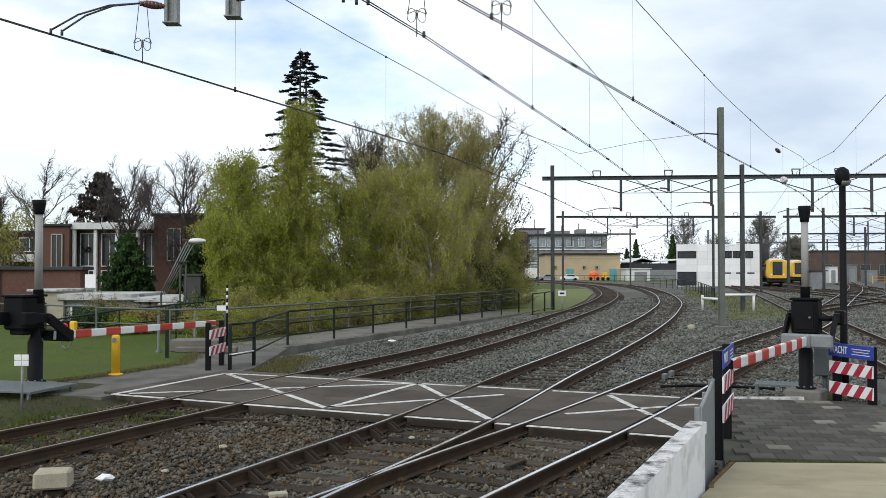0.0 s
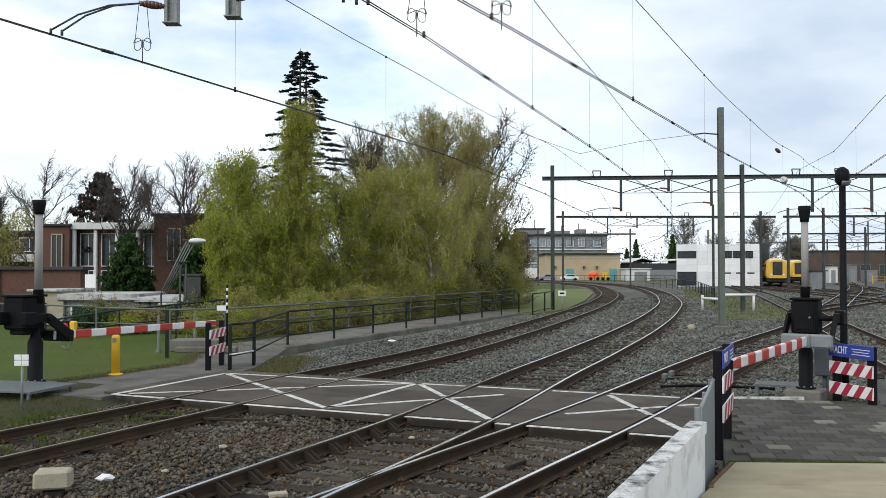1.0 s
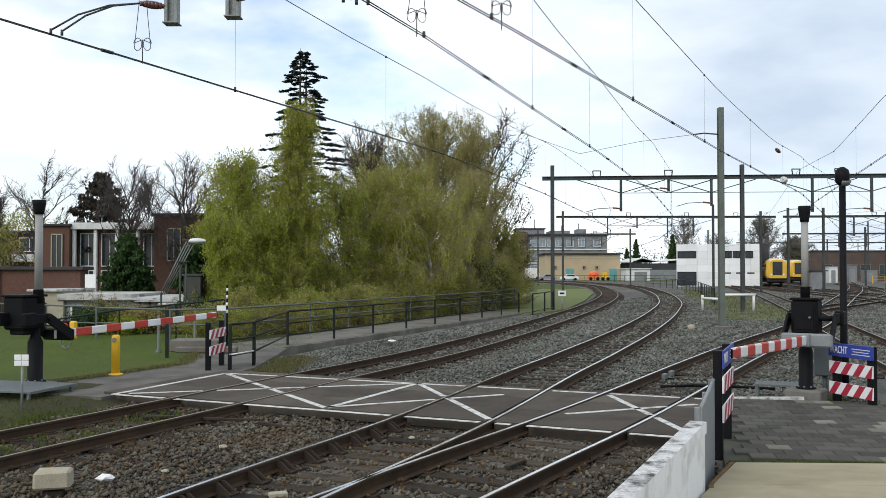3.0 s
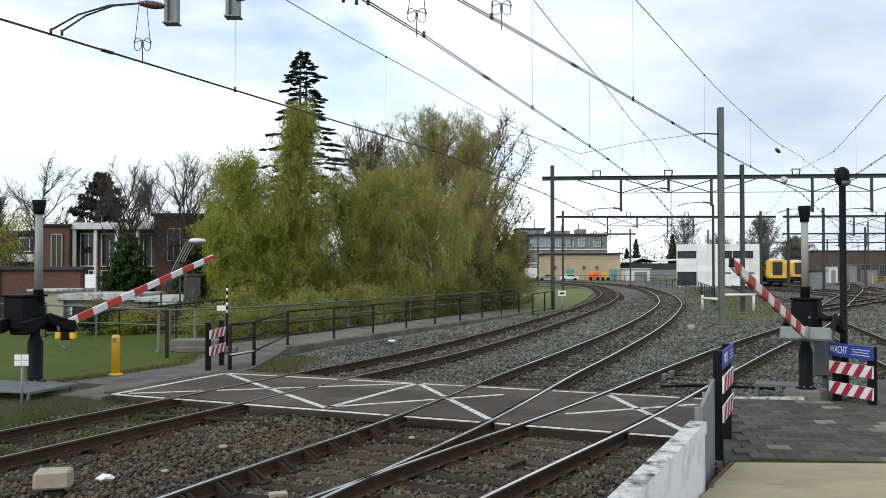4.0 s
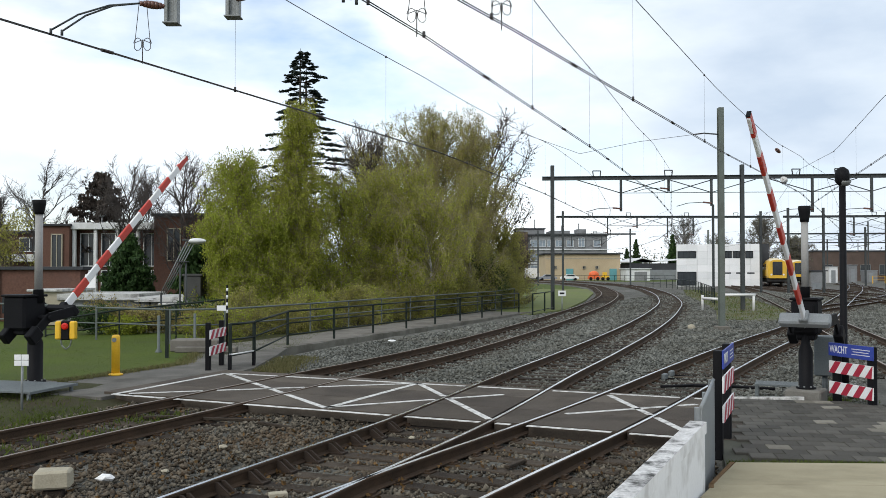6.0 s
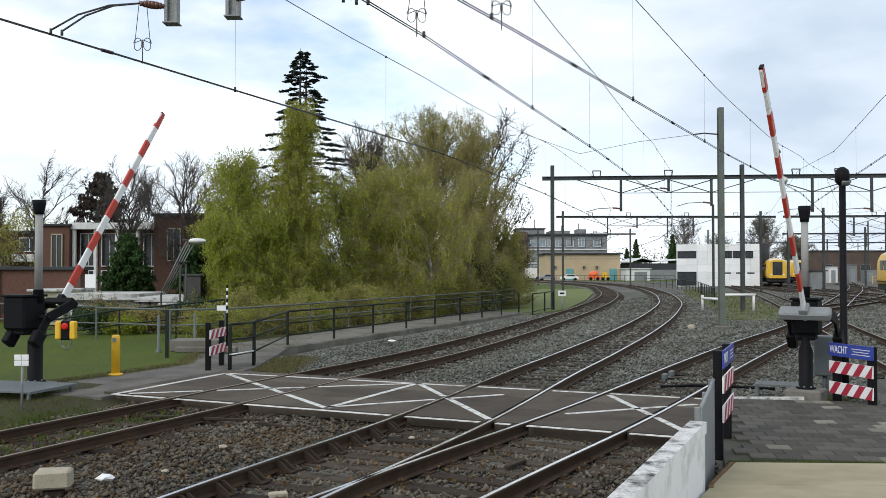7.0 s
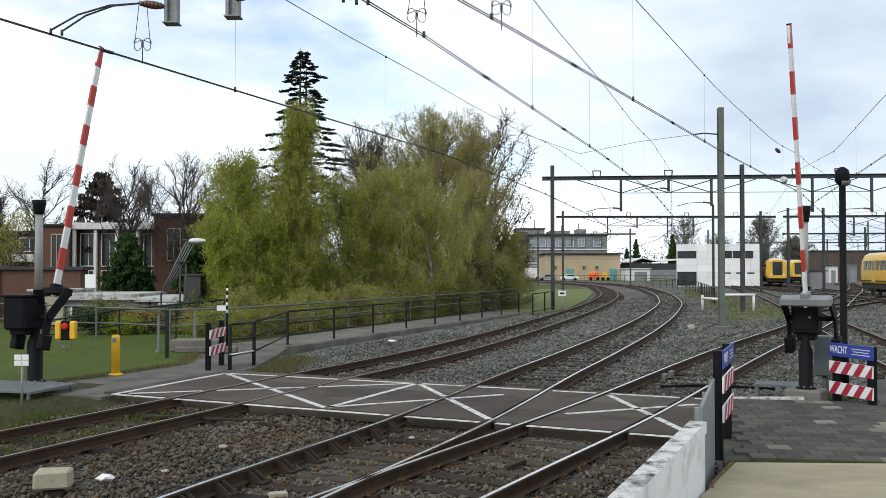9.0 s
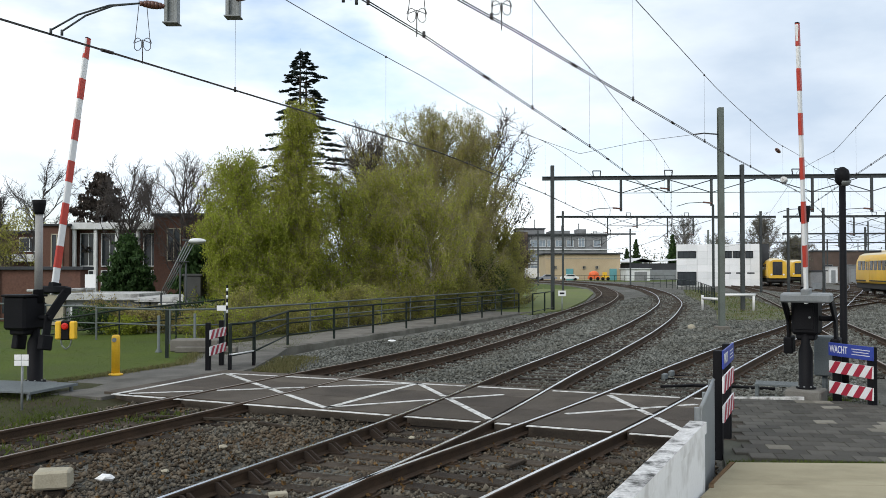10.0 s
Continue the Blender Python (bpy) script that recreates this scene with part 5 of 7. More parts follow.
SPEC_BROAD = dict(levels=5, bits=(7, 5, 4, 3, 2), wob=(0.05, 0.12, 0.16, 0.2, 0.25), rise=(0.05, 0.06, 0.04, 0.02, 0.0), taper=(0.35, 0.35, 0.4, 0.5, 0.6), kids=(11, 7, 5, 4), angle=(42, 42, 42, 45), ratio=(0.62, 0.55, 0.5, 0.5), thin=0.5, shape=0.45)
SPEC_BROAD["from"] = (0.28, 0.25, 0.2, 0.15)
SPEC_BUSH = dict(levels=4, bits=(3, 4, 3, 2), wob=(0.1, 0.15, 0.2, 0.25), rise=(0.0, 0.1, 0.05, 0.0), taper=(0.6, 0.3, 0.4, 0.6), kids=(16, 7, 5), angle=(40, 38, 42), ratio=(3.2, 0.5, 0.5), thin=0.45, shape=0.1)
SPEC_BUSH["from"] = (0.0, 0.15, 0.15)


def broad_tree(x, y, h, spread, seed, label, leaves=None, spec=SPEC_BROAD, wood=M_BARK, twig=M_TWIG, lean=(0, 0), name="tree", group="trees behind the railing", z0=-0.35, trunk_r=None):
    root = base(name, Matrix.Translation((x, y, z0)), label, name.replace("_", " "), group)
    w = Wood(seed)
    tr = trunk_r or h * 0.018
    trunk_len = h * (0.25 if spec is SPEC_BUSH else 0.80)
    w.grow((0, 0, 0), (lean[0], lean[1], 1), trunk_len, tr, 0, spec)
    v = np.array(w.v)
    top, wide = np.percentile(v[:, 2], 99.7), np.percentile(np.hypot(v[:, 0] - np.median(v[:, 0]), v[:, 1] - np.median(v[:, 1])), 97)
    k = np.array((spread / wide, spread / wide, h / top))
    low = np.clip(v[:, 2:3] / (0.3 * top), 0, 1)
    k2 = np.concatenate([1 + (k[0] - 1) * low, 1 + (k[1] - 1) * low, np.full_like(low, k[2])], 1)
    v = v * k2
    t = np.array(w.tips)
    lt = np.clip(t[:, 2:3] / (0.3 * top), 0, 1)
    t = t * np.concatenate([1 + (k[0] - 1) * lt, 1 + (k[1] - 1) * lt, np.full_like(lt, k[2])], 1)
    n0 = 7 * (spec["bits"][0] + 1)
    f = w.f
    nf = 7 * spec["bits"][0]
    raw("trunk", v[:n0], f[:nf], wood, root, smooth=True)
    tagged(raw("branchwork", v[n0:], [tuple(i - n0 for i in q) for q in f[nf:]], twig, root, smooth=True), kind="stuff")
    for cname, count, size, sp, material, hang in (leaves or ()):
        tagged(leaf_cloud(cname, t, w.rng, count, size, sp, material, root, hang), kind="stuff")
    return root


def fir(x, y, h, spread, seed, label, needles, bare_from=0.0, gap=0.55, name="fir_tree", count=9000, twin=False, droop=-0.25, z0=-0.35, low=0.12, power=0.8, size=0.22, fluff=0.07, flat=1.0, thick_top=0.0):
    root = base(name, Matrix.Translation((x, y, z0)), label, "fir tree", "conifers")
    rng = np.random.default_rng(seed)
    w = Wood(seed)
    stems = [(-0.22, 0.0), (0.24, 0.1)] if twin else [(0, 0)]
    for sx, sy in stems:
        w.tube([np.array((sx, sy, h * q)) for q in (0, 0.3, 0.6, 0.85, 1.0 if sx <= 0 else 0.93)], h * 0.013, 0.02, 7)
    nt = len(w.f)
    nv = len(w.v)
    tips = []
    z = h * low
    while z < h * 0.985:
        q = (z / h - low) / (1 - low)
        reach = spread * (1 - q) ** power * rng.uniform(0.75, 1.1) + 0.12
        nb = 7 if q < 0.85 else 5
        a0 = rng.random() * 6.28
        for k in range(nb):
            a = a0 + 6.283 * k / nb + rng.normal(0, 0.25)
            r = reach * rng.uniform(0.55, 1.12)
            p0 = np.array((0, 0, z))
            rise = 0.12 * r
            p1 = p0 + np.array((math.cos(a) * r * 0.55, math.sin(a) * r * 0.55, rise + droop * r * 0.2))
            p2 = p0 + np.array((math.cos(a) * r, math.sin(a) * r, rise + droop * r * 0.75))
            w.tube([p0, p1, p2], 0.035, 0.01, 4)
            for _ in range(max(4, int(r * 9 * (1 - thick_top + 1.6 * thick_top * q)))):
                s = rng.uniform(bare_from, 1.0) ** 0.7
                p = p0 + (p1 - p0) * min(1, s / 0.55) if s < 0.55 else p1 + (p2 - p1) * (s - 0.55) / 0.45
                side_d = np.array((-math.sin(a), math.cos(a), 0)) * rng.normal(0, 0.16 * r * (1.2 - s))
                tips.append(p + side_d)
        z += gap * rng.uniform(0.7, 1.3) * (1.0 if q < 0.8 else 0.55)
    raw("trunk", w.v[:nv], w.f[:nt], M_BARK, root, smooth=True)
    tagged(raw("branchwork", w.v[nv:], [tuple(i - nv for i in q) for q in w.f[nt:]], M_BARK, root), kind="stuff")
    tagged(leaf_cloud("needle_cover", tips, rng, count, size, fluff, needles, root, 0.10 if flat == 1.0 else 0.0, 1.9, flat), kind="stuff")
    return root


def tubes(paths, radii):
    """Three-sided tapered tubes along many short paths at once: paths (n, k, 3), radii (k,)."""
    n, k, _ = paths.shape
    d = np.gradient(paths, axis=1)
    d /= np.linalg.norm(d, axis=2, keepdims=True) + 1e-9
    a = np.cross(d, np.array((0.31, 0.87, 0.38)))
    a /= np.linalg.norm(a, axis=2, keepdims=True) + 1e-9
    b = np.cross(d, a)
    r = np.asarray(radii).reshape(1, k, 1)
    ring = np.stack([paths + r * (math.cos(t) * a + math.sin(t) * b) for t in (0.0, 2.094, 4.189)], 2)
    v = ring.reshape(-1, 3)
    i0 = (np.arange(n)[:, None, None] * k + np.arange(k - 1)[None, :, None]) * 3
    j = np.arange(3)[None, None, :]
    f = np.stack([i0 + j, i0 + (j + 1) % 3, i0 + 3 + (j + 1) % 3, i0 + 3 + j], -1).reshape(-1, 4)
    return v, f


def quads(name, v, f, material, parent):
    me = bpy.data.meshes.new(name)
    me.vertices.add(len(v))
    me.vertices.foreach_set("co", v.ravel())
    me.loops.add(f.size)
    me.loops.foreach_set("vertex_index", f.ravel())
    me.polygons.add(len(f))
    me.polygons.foreach_set("loop_start", np.arange(0, f.size, 4))
    me.update(calc_edges=True)
    me.materials.append(material)
    ob = new(name, me)
    ob.parent = parent
    return tagged(ob, kind="stuff")


def crown_tree(x, y, h, wide, seed, label, leaves, low=1.0, form="dome", droop=0.0, wood=M_BARK, twig=M_TWIG, limbs=46, twigs=16, fine=0.006, lean=0.0, trunk_r=None, z0=-0.35, name="tree", group="trees behind the railing", length=1.0):
    """A tree whose limbs reach out to an uneven crown outline and break up into fine twigs that carry the leaves."""
    rng = np.random.default_rng(seed)
    root = base(name, Matrix.Translation((x, y, z0)), label, name.replace("_", " "), group)
    tr = trunk_r or 0.013 * h + 0.02
    s = np.linspace(0, 1, 9)
    bend = np.stack([lean * h * 0.5 * s ** 0.8 + 0.05 * wide * np.sin(s * 7 + seed), 0.05 * wide * np.sin(s * 6 + 2 * seed), s * h * (0.93 if form == "spire" else 0.72)], 1)
    w = Wood(seed)
    w.tube([p for p in bend], tr, 0.025, 8)
    raw("trunk", w.v, w.f, wood, root, smooth=True)
    # ends of the limbs, spread through the crown
    u = rng.random(limbs) ** 0.85
    ang = rng.random(limbs) * 6.283
    if form == "spire":
        prof = (1 - u) ** 0.75 * (0.55 + 0.45 * np.minimum(1, u * 6)) + 0.05
    else:
        prof = np.sqrt(np.clip(1 - (np.abs(u - 0.42) / np.where(u > 0.42, 0.60, 0.62)) ** 2.2, 0.02, 1))
    lump = 1 + 0.20 * np.sin(ang * 3 + seed) * np.cos(u * 7 + seed) + rng.normal(0, 0.08, limbs)
    rad = wide * prof * lump * rng.random(limbs) ** 0.42
    zt = low + (h - low) * u
    axis_x = np.interp(zt, bend[:, 2], bend[:, 0])
    ends = np.stack([axis_x + np.cos(ang) * rad, np.sin(ang) * rad, zt], 1)
    zs = np.clip(zt - rad * rng.uniform(0.7, 1.5, limbs) - 0.25 * (h - low) * rng.random(limbs), 0.10 * h, bend[-1, 2])
    starts = np.stack([np.interp(zs, bend[:, 2], bend[:, 0]), np.interp(zs, bend[:, 2], bend[:, 1]), zs], 1)
    t = np.linspace(0, 1, 7)[None, :, None]
    ctrl = starts * 0.45 + ends * 0.55 + np.stack([np.zeros(limbs), np.zeros(limbs), (0.10 + droop * 0.4) * rad - 0.06 * wide], 1)
    limb = (1 - t) ** 2 * starts[:, None] + 2 * t * (1 - t) * ctrl[:, None] + t ** 2 * ends[:, None]
    limb[:, 1:-1] += rng.normal(0, 0.035 * wide ** 0.5, (limbs, 5, 3))
    out = [tubes(limb, np.linspace(tr * 0.42, 0.010, 7))]
    # twigs off the limbs, side shoots off the twigs
    def shoots(paths, per, ln, up, sag, first):
        n, k, _ = paths.shape
        idx = np.repeat(np.arange(n), per)
        pos = (first + (1 - first) * rng.random(n * per)) * (k - 1)
        i = np.minimum(pos.astype(int), k - 2)
        fr = (pos - i)[:, None]
        p0 = paths[idx, i] * (1 - fr) + paths[idx, i + 1] * fr
        ax = paths[idx, i + 1] - paths[idx, i]
        ax /= np.linalg.norm(ax, axis=1)[:, None] + 1e-9
        d = ax * 0.9 + rng.normal(0, 0.55, (n * per, 3))
        d[:, 2] += up
        d /= np.linalg.norm(d, axis=1)[:, None]
        L = (ln * rng.uniform(0.55, 1.3, n * per))[:, None]
        q = [p0]
        for m in range(3):
            d = d + rng.normal(0, 0.12, d.shape)
            d[:, 2] -= sag * (m + 0.5)
            d /= np.linalg.norm(d, axis=1)[:, None]
            q.append(q[-1] + d * L / 3)
        return np.stack(q, 1)
    tw = shoots(limb, twigs, 0.30 * wide ** 0.7 * length + 0.25, 0.30, droop * 0.5, 0.30)
    out.append(tubes(tw, np.array((0.011, 0.009, 0.007, 0.005)) * max(1.0, fine / 0.006)))
    sh = shoots(tw, 4, (0.16 * wide ** 0.6 + 0.18) * length, 0.12, droop, 0.2)
    out.append(tubes(sh, np.array((1.0, 0.9, 0.75, 0.6)) * fine))
    n0 = 0
    vs, fs = [], []
    for v, f in out:
        vs.append(v)
        fs.append(f + n0)
        n0 += len(v)
    quads("branchwork", np.concatenate(vs), np.concatenate(fs), twig, root)
    tips = np.concatenate([tw[:, 2:].reshape(-1, 3), sh[:, 1:].reshape(-1, 3)])
    for cname, count, size, sp, material, hang in leaves:
        tagged(leaf_cloud(cname, tips, rng, count, size, sp, material, root, hang, 2.0 if droop else 1.5), kind="stuff")
    return root


# the green screen of birches and willows behind the railing
crown_tree(-9.45, 42.0, 8.1, 1.65, 11, "young willow in fresh yellow-green leaf", [("foliage", 26000, 0.055, 0.05, L_WILLOW, 0.25)], low=0.6, droop=0.45)
crown_tree(-9.3, 39.0, 4.9, 1.55, 12, "low willow with fresh green leaves down to the ground", [("foliage", 24000, 0.055, 0.05, L_WILLOW, 0.2)], low=0.2, droop=0.4, limbs=40)
crown_tree(-6.75, 42.0, 10.2, 2.3, 13, "slender birch in fresh yellow-green leaf", [("foliage", 42000, 0.052, 0.05, L_SPRING, 0.35)], low=0.8, form="spire", droop=0.5, wood=M_BIRCH, limbs=74)
crown_tree(-7.9, 40.5, 5.4, 1.6, 14, "bushy willow beside the slender birch", [("foliage", 22000, 0.055, 0.05, L_WILLOW, 0.2)], low=0.2, droop=0.4, limbs=40)
crown_tree(-4.9, 44.0, 7.2, 2.0, 15, "birch with drooping olive-green twigs", [("foliage", 24000, 0.052, 0.05, L_SPRING, 0.3)], low=0.5, droop=0.5, wood=M_BIRCH)
crown_tree(-3.4, 47.0, 7.9, 2.2, 16, "birch with thin olive spring foliage", [("foliage", 12000, 0.054, 0.05, L_OLIVE, 0.3), ("young_foliage", 12000, 0.052, 0.05, L_SPRING, 0.3)], low=0.5, droop=0.5, wood=M_BIRCH, twig=M_TWIGLIGHT)
crown_tree(-0.25, 46.3, 8.2, 2.5, 17, "leaning white-barked birch with olive-green hanging twigs", [("foliage", 13000, 0.054, 0.05, L_OLIVE, 0.4), ("young_foliage", 15000, 0.052, 0.05, L_SPRING, 0.4)], low=2.2, droop=0.6, wood=M_BIRCH, twig=M_TWIGLIGHT, lean=-0.22, trunk_r=0.12, limbs=52)
crown_tree(1.5, 52.0, 8.4, 2.1, 18, "birch with brownish hanging twigs", [("foliage", 17000, 0.055, 0.05, L_OLIVE, 0.4)], low=0.6, droop=0.6, wood=M_BIRCH, twig=M_TWIGLIGHT)
crown_tree(-2.2, 44.5, 5.4, 1.7, 29, "small birch with pale green young leaves by the railing", [("foliage", 15000, 0.052, 0.05, L_SPRING, 0.3)], low=0.5, droop=0.5, wood=M_BIRCH, twig=M_TWIGLIGHT, limbs=38)
crown_tree(-11.6, 50.0, 9.0, 2.1, 19, "pale green tree in early leaf behind the willows", [("foliage", 15000, 0.06, 0.06, L_SPRING, 0.2)], low=1.0, droop=0.2, fine=0.008)
crown_tree(-8.5, 50.0, 8.0, 2.4, 20, "leafy young tree filling the gap behind the birches", [("foliage", 20000, 0.06, 0.06, L_WILLOW, 0.2)], low=0.6, droop=0.2)
# the tall crowns behind them
crown_tree(-1.0, 60.0, 13.0, 5.1, 21, "broad old tree with bronze opening buds", [("bud_cover", 34000, 0.066, 0.08, L_BRONZE, 0.2), ("young_foliage", 48000, 0.066, 0.08, L_OLIVE, 0.3)], low=1.2, twig=M_TWIGLIGHT, limbs=210, twigs=18, fine=0.008, length=0.62)
crown_tree(-4.9, 59.0, 11.7, 3.1, 22, "tree with a dark crown of bare upright twigs", [("bud_cover", 7000, 0.055, 0.06, L_BRONZE, 0.2)], low=2.0, twig=M_TWIGPALE, limbs=110, twigs=18, fine=0.011, length=0.7)
crown_tree(2.0, 57.0, 12.6, 2.0, 23, "tall tree with hanging olive-brown twigs", [("bud_cover", 14000, 0.058, 0.06, L_BRONZE, 0.4), ("young_foliage", 12000, 0.058, 0.06, L_OLIVE, 0.4)], low=1.5, droop=0.5, twig=M_TWIGLIGHT, limbs=60, twigs=18, fine=0.008)
crown_tree(-3.0, 54.0, 8.6, 2.6, 24, "young tree with olive spring foliage behind the birches", [("foliage", 18000, 0.06, 0.06, L_OLIVE, 0.2)], low=0.6, droop=0.2)
crown_tree(3.1, 63.0, 13.6, 4.0, 25, "nearly bare tree with long open boughs", [("catkin_cover", 900, 0.12, 0.05, L_DRYFIR, 0.5)], low=4.5, twig=M_TWIGPALE, limbs=34, twigs=13, fine=0.013, length=1.0)
crown_tree(3.9, 58.5, 5.2, 1.7, 26, "small tree in dull green leaf at the end of the path", [("foliage", 12000, 0.06, 0.06, L_OLIVE, 0.1)], low=0.2, limbs=36)
crown_tree(4.6, 62.0, 4.4, 1.8, 27, "twiggy brown thicket at the end of the path", [("foliage", 8000, 0.06, 0.06, L_BRONZE, 0.1)], low=0.1, limbs=36, twig=M_TWIGPALE)
crown_tree(0.2, 55.0, 6.0, 2.4, 28, "young tree in olive leaf under the big crowns", [("foliage", 15000, 0.06, 0.06, L_OLIVE, 0.2)], low=0.3, limbs=44)
for i, (x, y, h, s, lm) in enumerate(((-10.0, 41.0, 2.4, 1.4, L_WILLOW), (-8.6, 38.6, 2.2, 1.3, L_WILLOW), (-6.6, 40.6, 2.8, 1.5, L_SPRING), (-5.0, 42.4, 2.6, 1.5, L_WILLOW), (-3.4, 44.6, 2.6, 1.5, L_OLIVE), (-1.6, 47.6, 2.4, 1.4, L_DARK), (0.4, 50.0, 2.8, 1.6, L_OLIVE), (2.2, 53.0, 2.9, 1.6, L_DARK), (3.6, 55.5, 3.1, 1.6, L_OLIVE))):
    crown_tree(x, y, h, s, 40 + i, "leafy shrub at the foot of the trees", [("foliage", 9000, 0.055, 0.05, lm, 0.0)], low=0.1, limbs=34, twigs=12, name="shrub", group="shrubs under the trees")
for k in range(13):
    p = FENCE_A + fdir * (1.2 + 1.85 * k) - fnor * (3.5 + 0.4 * math.sin(k * 2.1))
    crown_tree(p.x, p.y, 1.15 + 0.45 * abs(math.sin(k * 1.7)), 1.0, 200 + k, "low leafy shrub close behind the railing", [("foliage", 4500, 0.05, 0.05, (L_WILLOW, L_OLIVE, L_DARK)[(k * k) % 3], 0.0)], low=0.05, limbs=26, twigs=10, name="shrub", group="shrubs under the trees")

# conifers and bare trees round the brick building
fir(-11.2, 72.0, 20.3, 4.5, 60, "tall dark fir with sparse tiers and open trunk", L_FIR, gap=0.62, count=15000, twin=True, bare_from=0.45, low=0.30, power=0.62, size=0.17, fluff=0.07, flat=0.3, thick_top=0.75, droop=-0.1)
fir(-24.0, 63.5, 9.5, 3.0, 61, "dense brownish cedar-like conifer", L_DRYFIR, gap=0.62, count=8500, low=0.36, power=0.62, droop=0.15, size=0.17, fluff=0.12)
fir(-18.8, 54.0, 4.6, 1.8, 62, "low dark green yew beside the brick building", L_DARK, gap=0.2, count=19000, low=0.02, power=0.6, droop=0.1, name="yew_tree", size=0.13, fluff=0.12)
fir(-14.4, 53.0, 4.1, 1.8, 63, "dark evergreen at the corner of the building", L_DARK, gap=0.22, count=11000, low=0.02, power=0.4, droop=0.1, name="yew_tree", size=0.15)
for i, (x, y, h, s, lo) in enumerate(((-31.2, 70, 11.6, 3.2, 4.8), (-20.0, 57.3, 9.3, 2.4, 4.2), (-16.3, 57.0, 9.6, 2.7, 4.0), (-33.6, 68, 8.6, 1.9, 2.0), (-16.0, 76, 10.6, 3.4, 3.0), (-26.0, 80, 10.8, 3.0, 4.0))):
    crown_tree(x, y, h, s, 70 + i, "leafless tree with a fine spreading crown", (), low=lo, twig=M_TWIGPALE, limbs=(34, 34, 38, 60, 60, 40)[i], twigs=14, fine=0.010, group="bare trees by the building", trunk_r=0.13, length=0.8)
for i, (x, y, h, s, c) in enumerate(((-29.6, 62.0, 6.8, 2.6, 1500), (-33.0, 58.0, 6.5, 2.4, 1500))):
    broad_tree(x, y, h, s, 80 + i, "bare tree with few early leaves", [("bud_cover", c, 0.1, 0.2, L_OLIVE, 0.2)], SPEC_BROAD, M_BARK, M_TWIG, group="bare trees by the building")
broad_tree(-13.6, 36.2, 1.35, 0.85, 85, "dry rounded shrub beside the low wall", [("bud_cover", 2600, 0.05, 0.08, L_BRONZE, 0.2)], SPEC_BUSH, M_TWIGPALE, M_TWIGPALE, name="shrub", z0=-0.04)
broad_tree(-10.2, 37.0, 1.1, 1.1, 86, "clipped dark shrub at the lawn's edge", [("foliage", 7000, 0.06, 0.1, L_DARK, 0.0)], SPEC_BUSH, M_BARK, M_TWIG, name="shrub", z0=-0.04)
broad_tree(-9.2, 33.5, 0.8, 0.7, 87, "low bronze shrub behind the railing", [("foliage", 4000, 0.06, 0.1, L_BRONZE, 0.0)], SPEC_BUSH, M_BARK, M_TWIG, name="shrub", z0=-0.04)
for i, (x, y, h, s, lm, lb) in enumerate(((-12.5, 32.6, 1.0, 0.8, L_DARK, "dark shrub at the back of the lawn"), (-11.7, 33.4, 1.15, 0.9, L_BRONZE, "brown twiggy shrub at the back of the lawn"), (-11.3, 32.4, 0.6, 0.7, L_WILLOW, "low fresh green shrub at the back of the lawn"), (-10.6, 33.2, 0.9, 0.7, L_BRONZE, "brown twiggy shrub at the back of the lawn"))):
    broad_tree(x, y, h, s, 300 + i, lb, [("foliage", 4000, 0.055, 0.09, lm, 0.0)], SPEC_BUSH, M_BARK, M_TWIGPALE, name="shrub", group="shrubs under the trees", z0=-0.04)
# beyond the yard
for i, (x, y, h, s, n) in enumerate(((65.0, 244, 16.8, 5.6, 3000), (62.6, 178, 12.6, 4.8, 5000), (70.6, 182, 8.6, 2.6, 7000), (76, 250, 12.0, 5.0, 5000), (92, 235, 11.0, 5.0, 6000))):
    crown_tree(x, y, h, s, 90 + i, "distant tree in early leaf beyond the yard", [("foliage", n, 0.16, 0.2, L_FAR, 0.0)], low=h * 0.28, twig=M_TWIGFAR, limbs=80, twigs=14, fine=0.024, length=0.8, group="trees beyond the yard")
for i, (x, y, h) in enumerate(((60.4, 238, 12.0), (55.1, 258, 11.2), (62.5, 246, 10.5), (53.3, 262, 8.6))):
    fir(x, y, h, 2.2, 95 + i, "dark narrow conifer beyond the sheds", L_DARK, gap=0.4, count=4000, low=0.03, power=0.7, size=0.3, name="conifer")


# ---- the train on the yard track ----
M_TRAINY = mat("train_yellow", (0.60, 0.34, 0.02), (0.74, 0.45, 0.04), 0.4, 1.0, 20, 0.05, stain=(0.45, 0.28, 0.04), stain_amount=0.35)
M_TRAINROOF = mat("train_roof", (0.55, 0.48, 0.34), (0.70, 0.62, 0.46), 0.6, 1.5, 20, 0.1)
M_TRAINDARK = mat("train_underframe", (0.02, 0.02, 0.022), (0.06, 0.055, 0.05), 0.8, 2, 20, 0.2)
M_TGLASS = glass_mat("train_glass", (0.02, 0.022, 0.026))


